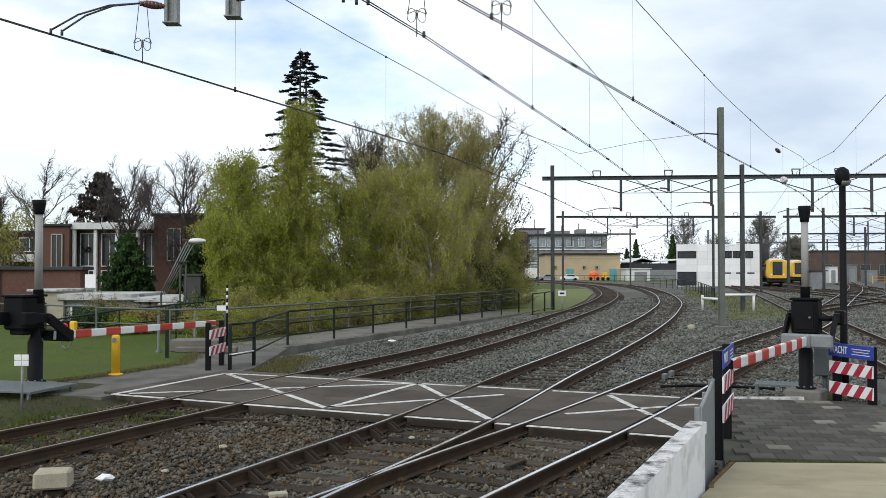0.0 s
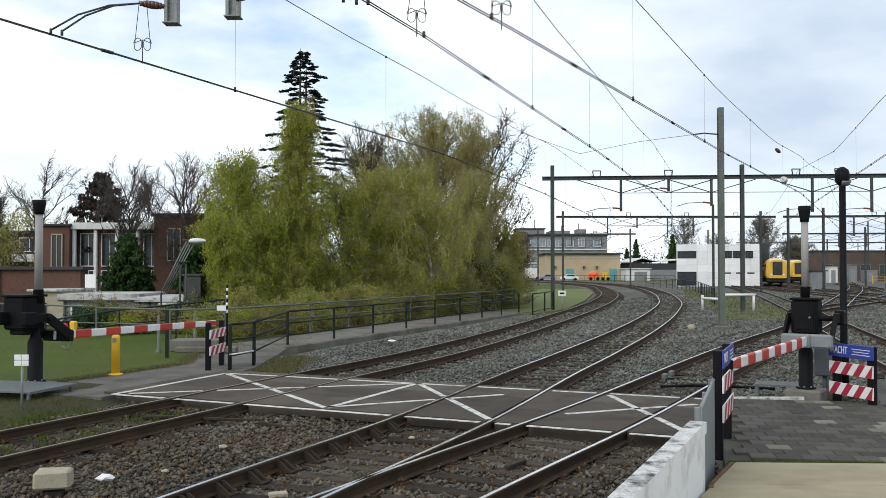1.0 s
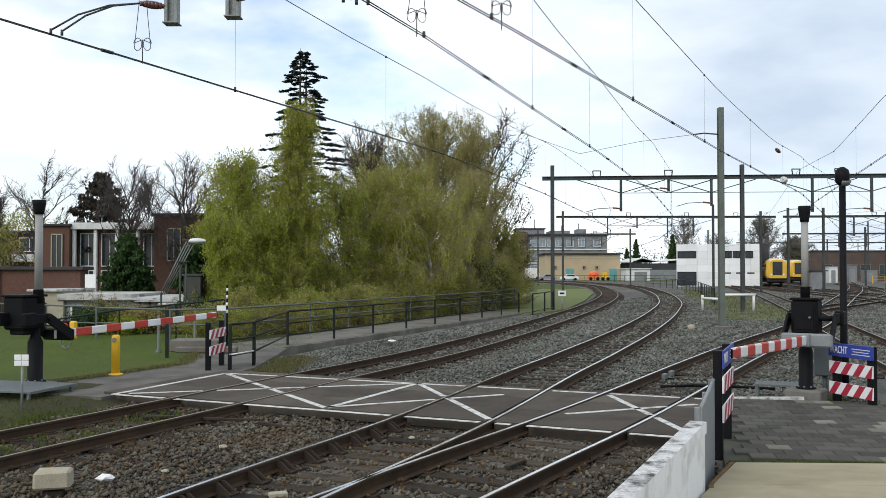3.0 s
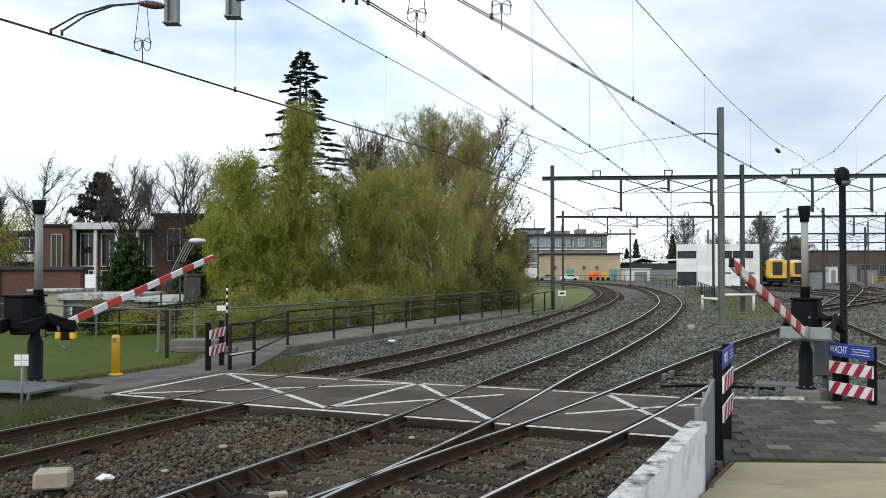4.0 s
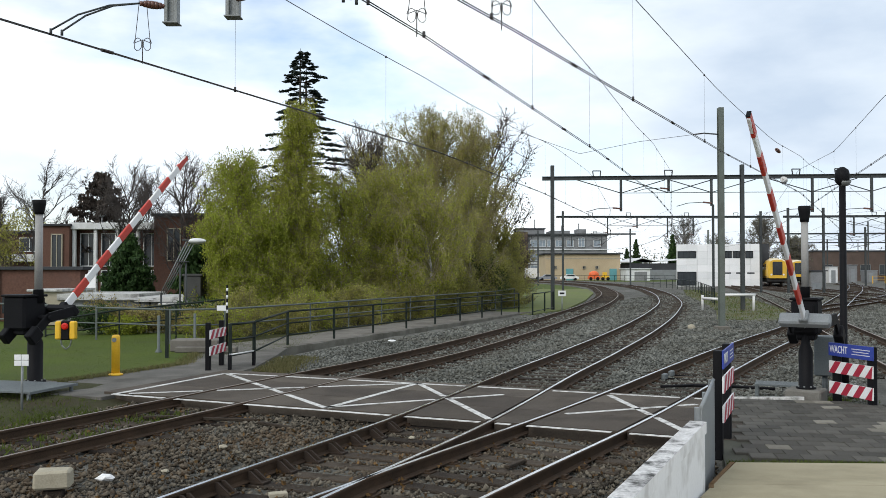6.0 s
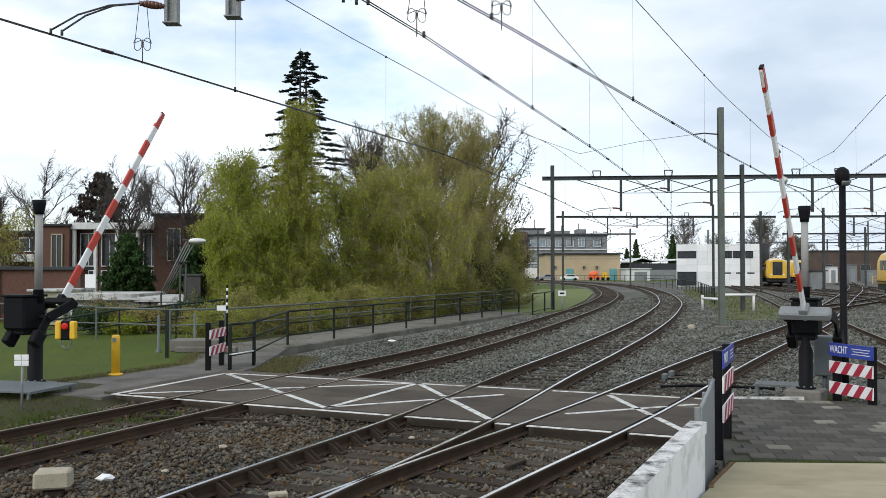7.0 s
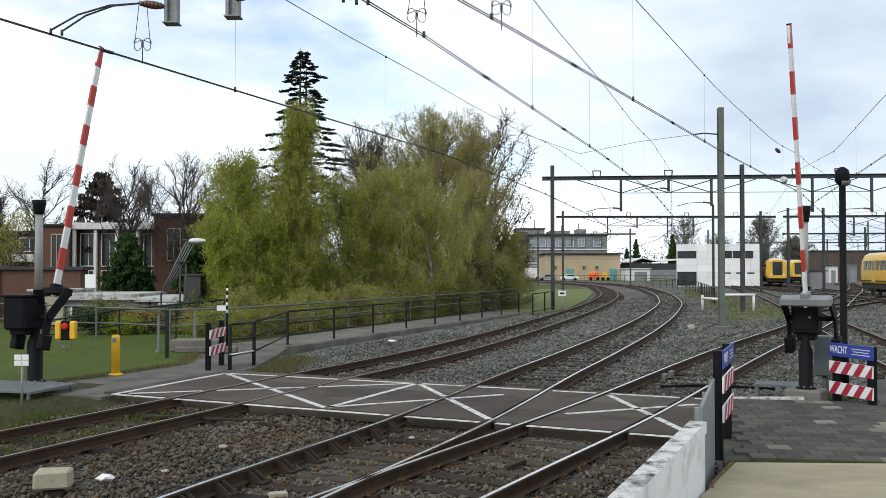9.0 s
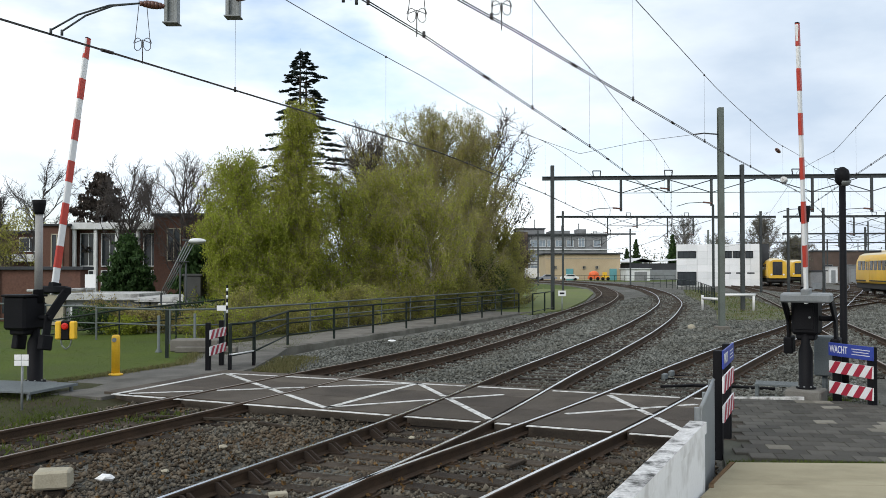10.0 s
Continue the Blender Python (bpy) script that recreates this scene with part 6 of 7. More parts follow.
def carriage(root, y_front, length, cab=True):
    prof = [(-1.36, 1.05), (-1.40, 1.3), (-1.41, 2.4), (-1.33, 3.1), (-1.10, 3.55), (-0.7, 3.75), (0, 3.8), (0.7, 3.75), (1.10, 3.55), (1.33, 3.1), (1.41, 2.4), (1.40, 1.3), (1.36, 1.05)]
    bm = bmesh.new()
    st = ((0.0, 0.80, 0.94), (-0.25, 0.90, 0.97), (-0.9, 1.0, 1.0), (-length, 1.0, 1.0)) if cab else ((0.0, 1.0, 1.0), (-length, 1.0, 1.0))
    rings = []
    for dy, sx, sz in st:
        rings.append([bm.verts.new((x * sx, y_front + dy, 1.05 + (z - 1.05) * sz)) for x, z in prof])
    n = len(prof)
    for a, b in zip(rings[:-1], rings[1:]):
        for i in range(n - 1):
            bm.faces.new((a[i], a[i + 1], b[i + 1], b[i])).smooth = True
        bm.faces.new((a[n - 1], a[0], b[0], b[n - 1]))
    bm.faces.new(rings[0])
    bm.faces.new(rings[-1][::-1])
    bmesh.ops.recalc_face_normals(bm, faces=bm.faces)
    body = part("body", bm, M_TRAINY, root, "yellow rounded carriage body")
    body.data.materials.append(M_TRAINROOF)
    for p in body.data.polygons:
        if p.center.z > 3.35 and len(p.vertices) == 4:
            p.material_index = 1
    for sx in (-1, 1):
        y = y_front - 2.2
        k = 0
        while y > y_front - length + 1.0:
            wd = 1.05
            bm = bmesh.new()
            if k % 5 == 2:
                box(bm, (sx * 1.405, y - 0.1, 2.15), (0.05, 1.1, 2.0), bevel=0.01)
                door = part("door", bm, M_TRAINY, body)
                bm = bmesh.new()
                for q in (-0.28, 0.28):
                    box(bm, (sx * 1.425, y - 0.1 + q, 2.6), (0.04, 0.36, 0.75))
                part("door_pane", bm, M_TGLASS, door)
            else:
                box(bm, (sx * 1.39, y, 2.62), (0.06, wd, 0.82), bevel=0.012)
                part("window", bm, M_TGLASS, body)
            y -= 1.32
            k += 1
        bm = bmesh.new()
        box(bm, (sx * 1.395, y_front - length * 0.5, 1.28), (0.04, length - 1.6, 0.10))
        part("sill_band", bm, M_TRAINDARK, body)
    if cab:
        bm = bmesh.new()
        box(bm, (0, y_front + 0.01, 2.42), (1.30, 0.06, 1.85), bevel=0.06)
        part("windscreen", bm, M_TGLASS, body)
        for sx in (-0.8, 0.8):
            bm = bmesh.new()
            rod(bm, (sx, y_front - 0.02, 1.55), (sx, y_front + 0.05, 1.55), 0.13, seg=12)
            part("headlight", bm, M_WHITE, body)
    bm = bmesh.new()
    box(bm, (0, y_front - length / 2, 0.82), (2.5, length - 0.8, 0.5), bevel=0.03)
    part("underframe", bm, M_TRAINDARK, root)
    for yb in (y_front - 3.2, y_front - length + 3.2):
        bm = bmesh.new()
        box(bm, (0, yb, 0.5), (2.2, 2.9, 0.36), bevel=0.05)
        bog = part("bogie", bm, M_TRAINDARK, root)
        for dy in (-1.15, 1.15):
            bm = bmesh.new()
            for sx in (-0.7535, 0.7535):
                rod(bm, (sx - 0.06, yb + dy, 0.45), (sx + 0.06, yb + dy, 0.45), 0.45, seg=20)
            rod(bm, (-0.75, yb + dy, 0.45), (0.75, yb + dy, 0.45), 0.08, seg=8)
            part("wheelset", bm, M_RAILSIDE, bog)
    bm = bmesh.new()
    for q in (0.3, 0.55, 0.8):
        box(bm, (0, y_front - length * q, 3.85), (1.2, 1.8, 0.16), bevel=0.03)
    part("roof_vents", bm, M_TRAINROOF, root)


train = base("train", pose(33.5, 52, 0, 0, 0, -11.31), "yellow regional train with dark windows rolling on the yard track", "train", "yellow trains")
carriage(train, 0.0, 24.0)
carriage(train, -24.7, 18.0, cab=False)

parked = base("train", pose(46.6, 126, 0, 0, 0, 165), "parked yellow train with rounded nose on the yard track", "train", "yellow trains")
carriage(parked, 0.0, 22.0)
parked_2 = base("train", pose(59.0, 150, 0, 0, 0, 165), "parked yellow train further back in the yard", "train", "yellow trains")
carriage(parked_2, 0.0, 22.0)
for px_, py_, a in ((46.6, 126, 165), (59.0, 150, 165)):
    d = Vector((math.sin(radians(180 - a)), math.cos(radians(180 - a)), 0))
    q = Vector((px_, py_, 0))
    railway([tuple((q + d * k)[:2]) for k in (-14, 0, 20, 40)], "siding under a parked yellow train", near=0)

# ---- buildings ----
M_BRICK = mat("red_brown_brick", (0.082, 0.043, 0.033), (0.160, 0.085, 0.063), 0.9, 0.8, 12, 0.3, stain=(0.085, 0.055, 0.047), stain_amount=0.5)
M_DEPOT = mat("dark_depot_brick", (0.07, 0.05, 0.043), (0.13, 0.095, 0.08), 0.9, 0.6, 8, 0.2)
M_FASCIA = mat("white_fascia", (0.55, 0.56, 0.56), (0.72, 0.73, 0.73), 0.7, 1, 20, 0.1, stain=(0.4, 0.4, 0.38), stain_amount=0.4)
M_GLASSD = glass_mat("dark_window_glass", (0.02, 0.024, 0.028))
M_GLASSL = glass_mat("pale_window_glass", (0.16, 0.19, 0.22))
M_GREYWALL = mat("grey_concrete_wall", (0.16, 0.165, 0.17), (0.26, 0.265, 0.27), 0.9, 0.5, 6, 0.2, stain=(0.13, 0.13, 0.13), stain_amount=0.4)
M_TAN = mat("tan_brick", (0.38, 0.30, 0.19), (0.49, 0.395, 0.265), 0.9, 0.5, 8, 0.2)
M_WHITEPANEL = mat("white_cladding", (0.70, 0.71, 0.71), (0.84, 0.84, 0.84), 0.5, 0.6, 8, 0.05, per="object")
M_DARKROOF = mat("dark_roofing", (0.03, 0.032, 0.036), (0.07, 0.072, 0.078), 0.8, 0.8, 10, 0.2)
M_TEAL = mat("teal_door_paint", (0.08, 0.25, 0.27), (0.12, 0.33, 0.35), 0.6, 1, 10, 0.1)
M_ORANGE = mat("orange_paint", (0.65, 0.10, 0.02), (0.80, 0.16, 0.04), 0.5, 1, 10, 0.1)
M_CARGREY = mat("car_paint_grey", (0.18, 0.19, 0.21), (0.28, 0.29, 0.31), 0.3, 1, 10, 0.0)


def block(root, x0, x1, y0, y1, z0, z1, material, name="wall", label=""):
    bm = bmesh.new()
    box(bm, ((x0 + x1) / 2, (y0 + y1) / 2, (z0 + z1) / 2), (x1 - x0, y1 - y0, z1 - z0), bevel=0.02)
    return part(name, bm, material, root, label)


def window(root, x, y, z, w, h, glass=M_GLASSD, frame_m=M_FASCIA, bars=1, depth=0.10):
    """A window in a wall facing the tracks: frame proud of the wall, panes behind it."""
    bm = bmesh.new()
    t = 0.07
    for c, s in (((0, 0, h / 2), (w + t, depth, t)), ((0, 0, -h / 2), (w + t, depth, t)), ((-w / 2, 0, 0), (t, depth, h)), ((w / 2, 0, 0), (t, depth, h))):
        box(bm, (x + c[0], y - 0.03 + c[1], z + c[2]), s)
    for k in range(1, bars + 1):
        box(bm, (x - w / 2 + w * k / (bars + 1), y - 0.03, z), (0.05, depth * 0.8, h))
    win = part("window", bm, frame_m, root)
    bm = bmesh.new()
    box(bm, (x, y - 0.01, z), (w - 0.02, 0.05, h - 0.02))
    part("pane", bm, glass, win)
    return win


# brick building with white columns behind the lawn
hall = base("brick_building", Matrix.Identity(4), "red-brown brick building with tall white columns and flat roof", "building", "brick buildings")
block(hall, -26.6, -24.8, 60.0, 70, -0.4, 5.15, M_BRICK)
block(hall, -24.79, -18.95, 61.2, 70, -0.4, 5.0, M_BRICK)
block(hall, -18.94, -9.5, 59.2, 70, -0.4, 5.75, M_BRICK)
block(hall, -24.9, -18.9, 60.2, 62, 4.95, 5.4, M_FASCIA, "fascia", "white roof fascia")
block(hall, -19.1, -9.3, 59.0, 70.2, 5.76, 5.95, M_DARKROOF, "roof_edge")
block(hall, -26.8, -24.7, 59.8, 70.2, 5.16, 5.3, M_DARKROOF, "roof_edge")
for k in range(5):
    x = -24.65 + k * 1.42
    block(hall, x - 0.11, x + 0.11, 60.35, 60.6, -0.35, 4.95, M_FASCIA, "column", "white painted column")
    if k < 4:
        window(hall, x + 0.71, 61.15, 3.6, 1.1, 2.2, M_GLASSD, bars=1)
        window(hall, x + 0.71, 61.15, 1.15, 1.1, 2.1, M_GLASSD, bars=1)
window(hall, -25.6, 59.96, 3.5, 0.7, 2.2, M_GLASSD, M_PALECONC)
house = base("far_house", Matrix.Identity(4), "brown house with pale balcony half hidden by trees", "house", "brick buildings")
block(house, -37.5, -31.8, 74, 82, -0.4, 5.2, M_BRICK)
block(house, -37.8, -31.5, 73.7, 82.3, 5.21, 5.45, M_DARKROOF, "roof_edge")
block(house, -35.4, -32.2, 73.2, 73.98, 2.9, 3.5, M_FASCIA, "balcony")
window(house, -33.8, 73.95, 4.3, 1.6, 1.1, M_GLASSD)
window(house, -33.8, 73.95, 1.4, 1.6, 1.3, M_GLASSD)
for x in (-17.6, -15.2, -12.8, -10.6):
    window(hall, x, 59.16, 3.9, 0.85, 2.1, M_GLASSD, M_PALECONC)
for x in (-19.0, -23.6):
    bm = bmesh.new()
    rod(bm, (x, 62.5, 5.3), (x, 62.5, 5.95), 0.05)
    bmesh.ops.create_icosphere(bm, subdivisions=2, radius=0.24, matrix=Matrix.Translation((x, 62.5, 6.1)))
    part("roof_ventilator", bm, M_GALV, hall)

shed = base("brick_outbuilding", Matrix.Identity(4), "low red-brown brick building with dark flat roof", "building", "brick buildings")
block(shed, -30.0, -17.95, 44.8, 45.8, -0.3, 2.25, M_BRICK)
block(shed, -30.2, -17.75, 44.6, 46.0, 2.252, 2.42, M_DARKROOF, "roof_edge")
for x in (-21.95, -25):
    bm = bmesh.new()
    rod(bm, (x, 44.72, -0.2), (x, 44.72, 2.25), 0.05)
    part("downpipe", bm, M_GREYPAINT, shed)
block(shed, -21.8, -20.3, 44.74, 44.8, 0.1, 0.9, M_GLASSD, "window")

M_SHEDROOF = mat("peeling_roof_edge", (0.34, 0.34, 0.33), (0.62, 0.62, 0.60), 0.8, 1.5, 25, 0.3, stain=(0.10, 0.095, 0.085), stain_amount=0.85, stain_scale=1.6)
flat = base("low_white_shed", Matrix.Identity(4), "low weathered shed with white flat roof edges", "shed")
block(flat, -17.5, -11.8, 42.0, 45.5, -0.3, 0.85, M_GREYWALL)
block(flat, -17.8, -14.0, 41.7, 45.8, 0.852, 1.16, M_SHEDROOF, "roof_slab", "white roof slab")
block(flat, -13.98, -10.6, 41.4, 45.8, 0.80, 1.02, M_SHEDROOF, "roof_slab", "white roof slab")
block(flat, -12.8, -9.6, 40.6, 41.38, 0.62, 0.76, M_SHEDROOF, "roof_slab", "white roof slab")
for x in (-12.6, -9.8):
    block(flat, x - 0.05, x + 0.05, 40.9, 41.0, -0.3, 0.62, M_GREYPAINT, "prop")
block(flat, -19.0, -17.52, 41.8, 45.4, -0.3, 1.25, M_PALECONC, "wall", "pale rendered end wall")
block(flat, -19.15, -17.5, 41.6, 45.6, 1.252, 1.36, M_SHEDROOF, "roof_slab", "white roof slab")
block(flat, -18.7, -18.3, 41.74, 41.8, 0.2, 0.75, M_GLASSD, "window")
window(flat, -16.4, 41.97, 0.3, 1.6, 0.6, M_GLASSD)
block(flat, -13.2, -11.9, 41.94, 42.0, -0.2, 0.7, M_GREYPAINT, "door")
cn = base("grey_kiosk", Matrix.Identity(4), "dark grey rounded transformer kiosk", "kiosk")
M_KIOSK = mat("dark_grey_kiosk", (0.045, 0.046, 0.044), (0.085, 0.086, 0.082), 0.8, 1.5, 20, 0.2)
block(cn, -11.35, -10.6, 39.6, 40.6, -0.1, 1.98, M_KIOSK, "body")
block(cn, -11.42, -10.53, 39.55, 40.65, 1.982, 2.08, M_KIOSK, "roof")
notice = base("notice_board", Matrix.Translation((-17.15, 44.0, -0.04)), "blank white notice board on two posts", "notice board")
for sx in (-0.2, 0.2):
    bm = bmesh.new()
    rod(bm, (sx, 0.04, 0), (sx, 0.04, 1.9), 0.03)
    part("post", bm, M_GALV, notice)
bm = bmesh.new()
box(bm, (0, 0, 1.75), (0.52, 0.03, 0.66), bevel=0.006)
part("plate", bm, M_WHITE, notice)

for k, (x, y, z, rx, rz, w, d) in enumerate(((-13.6, 38.6, 1.02, 3, 4, 2.6, 0.7), (-11.9, 38.2, 0.92, -4, -7, 2.2, 0.6), (-10.3, 37.8, 0.82, 5, 6, 1.7, 0.5))):
    bd = base("roof_boards", pose(x, y, -0.3, 0, 0, rz), "weathered pale boards laid over trestles as a lean-to roof", "roof boards", "pale boards")
    bm = bmesh.new()
    for j in range(4):
        box(bm, (0.05 * (j % 2), (j - 1.5) * d / 4, z + 0.3 + 0.012 * (j % 3)), (w - 0.2 * (j % 2), d / 4 - 0.02, 0.04), pose(0, 0, 0, rx, 0, 0))
    part("boards", bm, M_SHEDROOF, bd)
    for q in (-0.42, 0.42):
        bm = bmesh.new()
        box(bm, (q * w, 0, (z + 0.28) / 2), (0.07, 0.07, z + 0.28))
        part("prop", bm, M_KIOSK, bd)

lampb = base("street_lamp", Matrix.Translation((-9.95, 35.0, -0.04)), "grey street lamp with flat oval head on slanting rods", "street lamp")
bm = bmesh.new()
bmesh.ops.create_uvsphere(bm, u_segments=16, v_segments=8, radius=1.0, matrix=Matrix.Translation((0.42, 0, 3.42)) @ Matrix.Diagonal((0.36, 0.2, 0.11, 1)))
part("lamp_head", bm, M_FASCIA, lampb)
bm = bmesh.new()
box(bm, (0.12, 0, 3.45), (0.5, 0.22, 0.06), bevel=0.01)
part("bracket", bm, M_GANTRY, lampb)
for k in range(4):
    bm = bmesh.new()
    rod(bm, (-0.95 + 0.05 * k, -0.12 + 0.08 * k, 1.35), (0.04 + 0.10 * k, -0.06 + 0.04 * k, 3.42), 0.020)
    part("rod", bm, M_GALV, lampb)
for x in (-0.22, 0.0):
    bm = bmesh.new()
    rod(bm, (x, 0, 0), (x, 0, 2.62), 0.035)
    part("post", bm, M_GANTRY, lampb)
bm = bmesh.new()
box(bm, (-0.12, 0, 2.62), (0.42, 0.28, 0.05), bevel=0.01)
part("collar", bm, M_GANTRY, lampb)
bm = bmesh.new()
rod(bm, (-0.95, 0, 0), (-0.95, 0, 1.4), 0.04)
part("post", bm, M_GANTRY, lampb)

flash = base("warning_light", Matrix.Translation((-10.9, 26.2, -0.04)), "yellow-framed red warning light on a bent tube stand", "warning light")
for x in (-0.21, 0.21):
    bm = bmesh.new()
    box(bm, (x, 0, 0.56), (0.17, 0.2, 0.52), bevel=0.03)
    part("side_panel", bm, M_YELLOW, flash)
bm = bmesh.new()
box(bm, (0, 0, 0.56), (0.25, 0.18, 0.56), bevel=0.03)
part("housing", bm, M_BLACK, flash)
bm = bmesh.new()
lathe(bm, [(0.10, 0), (0.10, 0.03), (0.06, 0.06)], 16)
ln = part("red_lens", bm, glow_mat("red_lamp", (0.5, 0.012, 0.008), 0.12), flash, "lit red lens")
ln.matrix_basis = pose(0, -0.09, 0.68, 90, 0, 0)
bm = bmesh.new()
sweep(bm, [(-0.16, 0, 0.34), (-0.12, 0, 0.12), (0, 0, 0.0), (0.12, 0, 0.12), (0.16, 0, 0.34)], 0.022)
part("stand", bm, M_GALV, flash)


# ---- far side of the tracks ----
def beyond(root, k):
    """Moves a far building k times as far off along its bearing, growing with the distance."""
    eye = Matrix.Translation((0, 0, 2.28))
    root.matrix_basis = eye @ Matrix.Scale(k, 4) @ eye.inverted() @ root.matrix_basis


flats = base("apartment_building", Matrix.Identity(4), "long grey three-storey building with window bands", "building", "far buildings")
block(flats, 16.4, 31.8, 175, 190, -0.4, 8.8, M_GREYWALL)
block(flats, 14.2, 16.39, 174.4, 190, -0.4, 9.5, M_DEPOT, "tower", "brown stair tower")
block(flats, 16.2, 32.0, 174.6, 190, 8.81, 9.05, M_DARKROOF, "roof_edge")
block(flats, 14.5, 20.0, 178, 186, 9.06, 10.15, M_GREYWALL, "roof_house")
block(flats, 14.3, 20.2, 177.8, 186.2, 10.16, 10.4, M_DARKROOF, "roof_edge")
block(flats, 21.2, 25.0, 178, 186, 9.06, 9.9, M_GREYWALL, "roof_house")
block(flats, 26.4, 28.2, 178, 182, 9.06, 10.2, M_GREYWALL, "roof_house")
for x, zt in ((18.2, 12.2), (23.6, 11.0), (27.0, 11.4)):
    bm = bmesh.new()
    rod(bm, (x, 180, 9.0), (x, 180, zt), 0.12, seg=6)
    part("flue", bm, M_GALV, flats)
for z in (2.4, 4.6, 7.3):
    for x in (17.6, 19.2, 20.8, 22.4, 24.6, 29.8):
        window(flats, x, 174.95, z, 1.3, 1.3, M_GLASSL, M_FASCIA, depth=0.2)
window(flats, 26.8, 174.9, 7.5, 1.2, 1.7, M_GLASSL, M_FASCIA, depth=0.3)
for z in (3.5, 6.1):
    block(flats, 16.5, 31.7, 174.75, 174.99, z - 0.12, z + 0.12, M_FASCIA, "band")

tan = base("tan_building", Matrix.Identity(4), "tan brick hall with flat dark roof edge and teal doors", "building", "far buildings")
block(tan, 17.0, 29.4, 150, 162, -0.3, 4.75, M_TAN)
block(tan, 16.6, 29.8, 149.6, 162.4, 4.76, 5.02, M_DARKROOF, "roof_edge")
block(tan, 17.0, 29.6, 149.93, 150, 4.0, 4.2, M_PALECONC, "band")
for x in (21.0, 28.2):
    block(tan, x - 0.6, x + 0.6, 149.9, 150.0, -0.2, 2.4, M_TEAL, "door", "teal painted door")
for x, z in ((18.6, 2.6), (23.4, 2.6), (25.5, 2.6), (24.5, 1.2)):
    window(tan, x, 149.96, z, 0.5, 0.5, M_GLASSD, M_PALECONC, depth=0.15)

office = base("white_office", Matrix.LocRotScale((39.6, 130, 0), Euler((0, 0, radians(-15))), None), "white panelled two-storey office with dark strip windows", "building", "far buildings")
block(office, -5.85, 5.85, 0.06, 10, -0.3, 5.9, M_FASCIA)
for r in range(6):
    for c in range(8):
        x0, z0 = -5.85 + c * 1.4625, -0.1 + r * 1.0
        if (r in (4,) and c in (0, 1, 4, 5, 6)) or (r in (0, 1) and c in (0, 1)):
            continue
        block(office, x0 + 0.012, x0 + 1.45, 0.0, 0.05, z0 + 0.012, z0 + 0.988, M_WHITEPANEL, "panel")
for x, w in ((-4.4, 2.5), (1.2, 1.2), (2.65, 1.2), (4.3, 0.0)):
    if w:
        window(office, x, 0.05, 4.4, w, 0.95, M_GLASSD, M_BLACK, bars=2, depth=0.14)
window(office, 4.2, -0.0, 4.4, 1.0, 0.95, M_GLASSD, M_BLACK, depth=0.14)
for x in (1.2, 2.9, 4.4):
    block(office, x - 0.5, x + 0.5, -0.03, -0.005, 1.65, 1.85, M_GLASSD, "slot_window")
window(office, -4.4, 0.04, 0.95, 2.6, 1.9, M_GLASSD, M_BLACK, bars=2, depth=0.14)
block(office, 4.6, 7.2, 4, 10, 2.6, 6.0, M_DARKROOF, "roof_house")

hangar = base("dark_shed", Matrix.Identity(4), "dark shed with a low pale gabled roof edge", "shed", "far buildings")
block(hangar, 31.5, 41, 152, 164, -0.3, 3.3, M_DARKROOF)
block(hangar, 33.6, 41, 151.9, 151.99, 0.2, 2.2, M_GREYPAINT, "panel_band", "blue-grey panel band")
bm = bmesh.new()
for a, b, za, zb in ((31.2, 33.4, 3.4, 4.1), (33.4, 36.3, 4.1, 3.5), (36.3, 41.2, 3.5, 4.0)):
    m0 = [bm.verts.new(q) for q in ((a, 151.6, za), (b, 151.6, zb), (b, 164, zb), (a, 164, za), (a, 151.6, za + 0.13), (b, 151.6, zb + 0.13), (b, 164, zb + 0.13), (a, 164, za + 0.13))]
    for f in ((0, 1, 5, 4), (1, 2, 6, 5), (2, 3, 7, 6), (3, 0, 4, 7), (4, 5, 6, 7), (3, 2, 1, 0)):
        bm.faces.new([m0[i] for i in f])
part("roof", bm, M_FASCIA, hangar, "pale folded roof")
garage = base("white_garage", Matrix.Identity(4), "low white garage with a grey roller door", "garage", "far buildings")
block(garage, 29.4, 33.2, 145, 149.8, -0.3, 2.3, M_FASCIA)
block(garage, 30.7, 32.7, 144.93, 145, -0.2, 1.9, M_GREYWALL, "roller_door")
block(garage, 29.2, 33.4, 144.8, 150, 2.31, 2.45, M_FASCIA, "roof")

wing = base("long_brick_building", Matrix.Identity(4), "long dark brick depot with pale lower facade", "building", "far buildings")
block(wing, 82, 150, 200, 215, -0.4, 6.2, M_DEPOT)
block(wing, 81.8, 150.2, 199.8, 215.2, 6.21, 6.5, M_DARKROOF, "roof_edge")
for k in range(12):
    window(wing, 85 + k * 4.2, 199.95, 2.2, 2.2, 2.2, M_GLASSD, M_GREYPAINT, depth=0.2)
blocks = base("grey_hut", Matrix.Identity(4), "grey equipment hut beside the yard tracks", "hut", "far buildings")
block(blocks, 52.0, 54.2, 128, 131, -0.2, 2.0, M_GREYWALL)
block(blocks, 51.8, 54.4, 127.8, 131.2, 2.01, 2.15, M_DARKROOF, "roof")


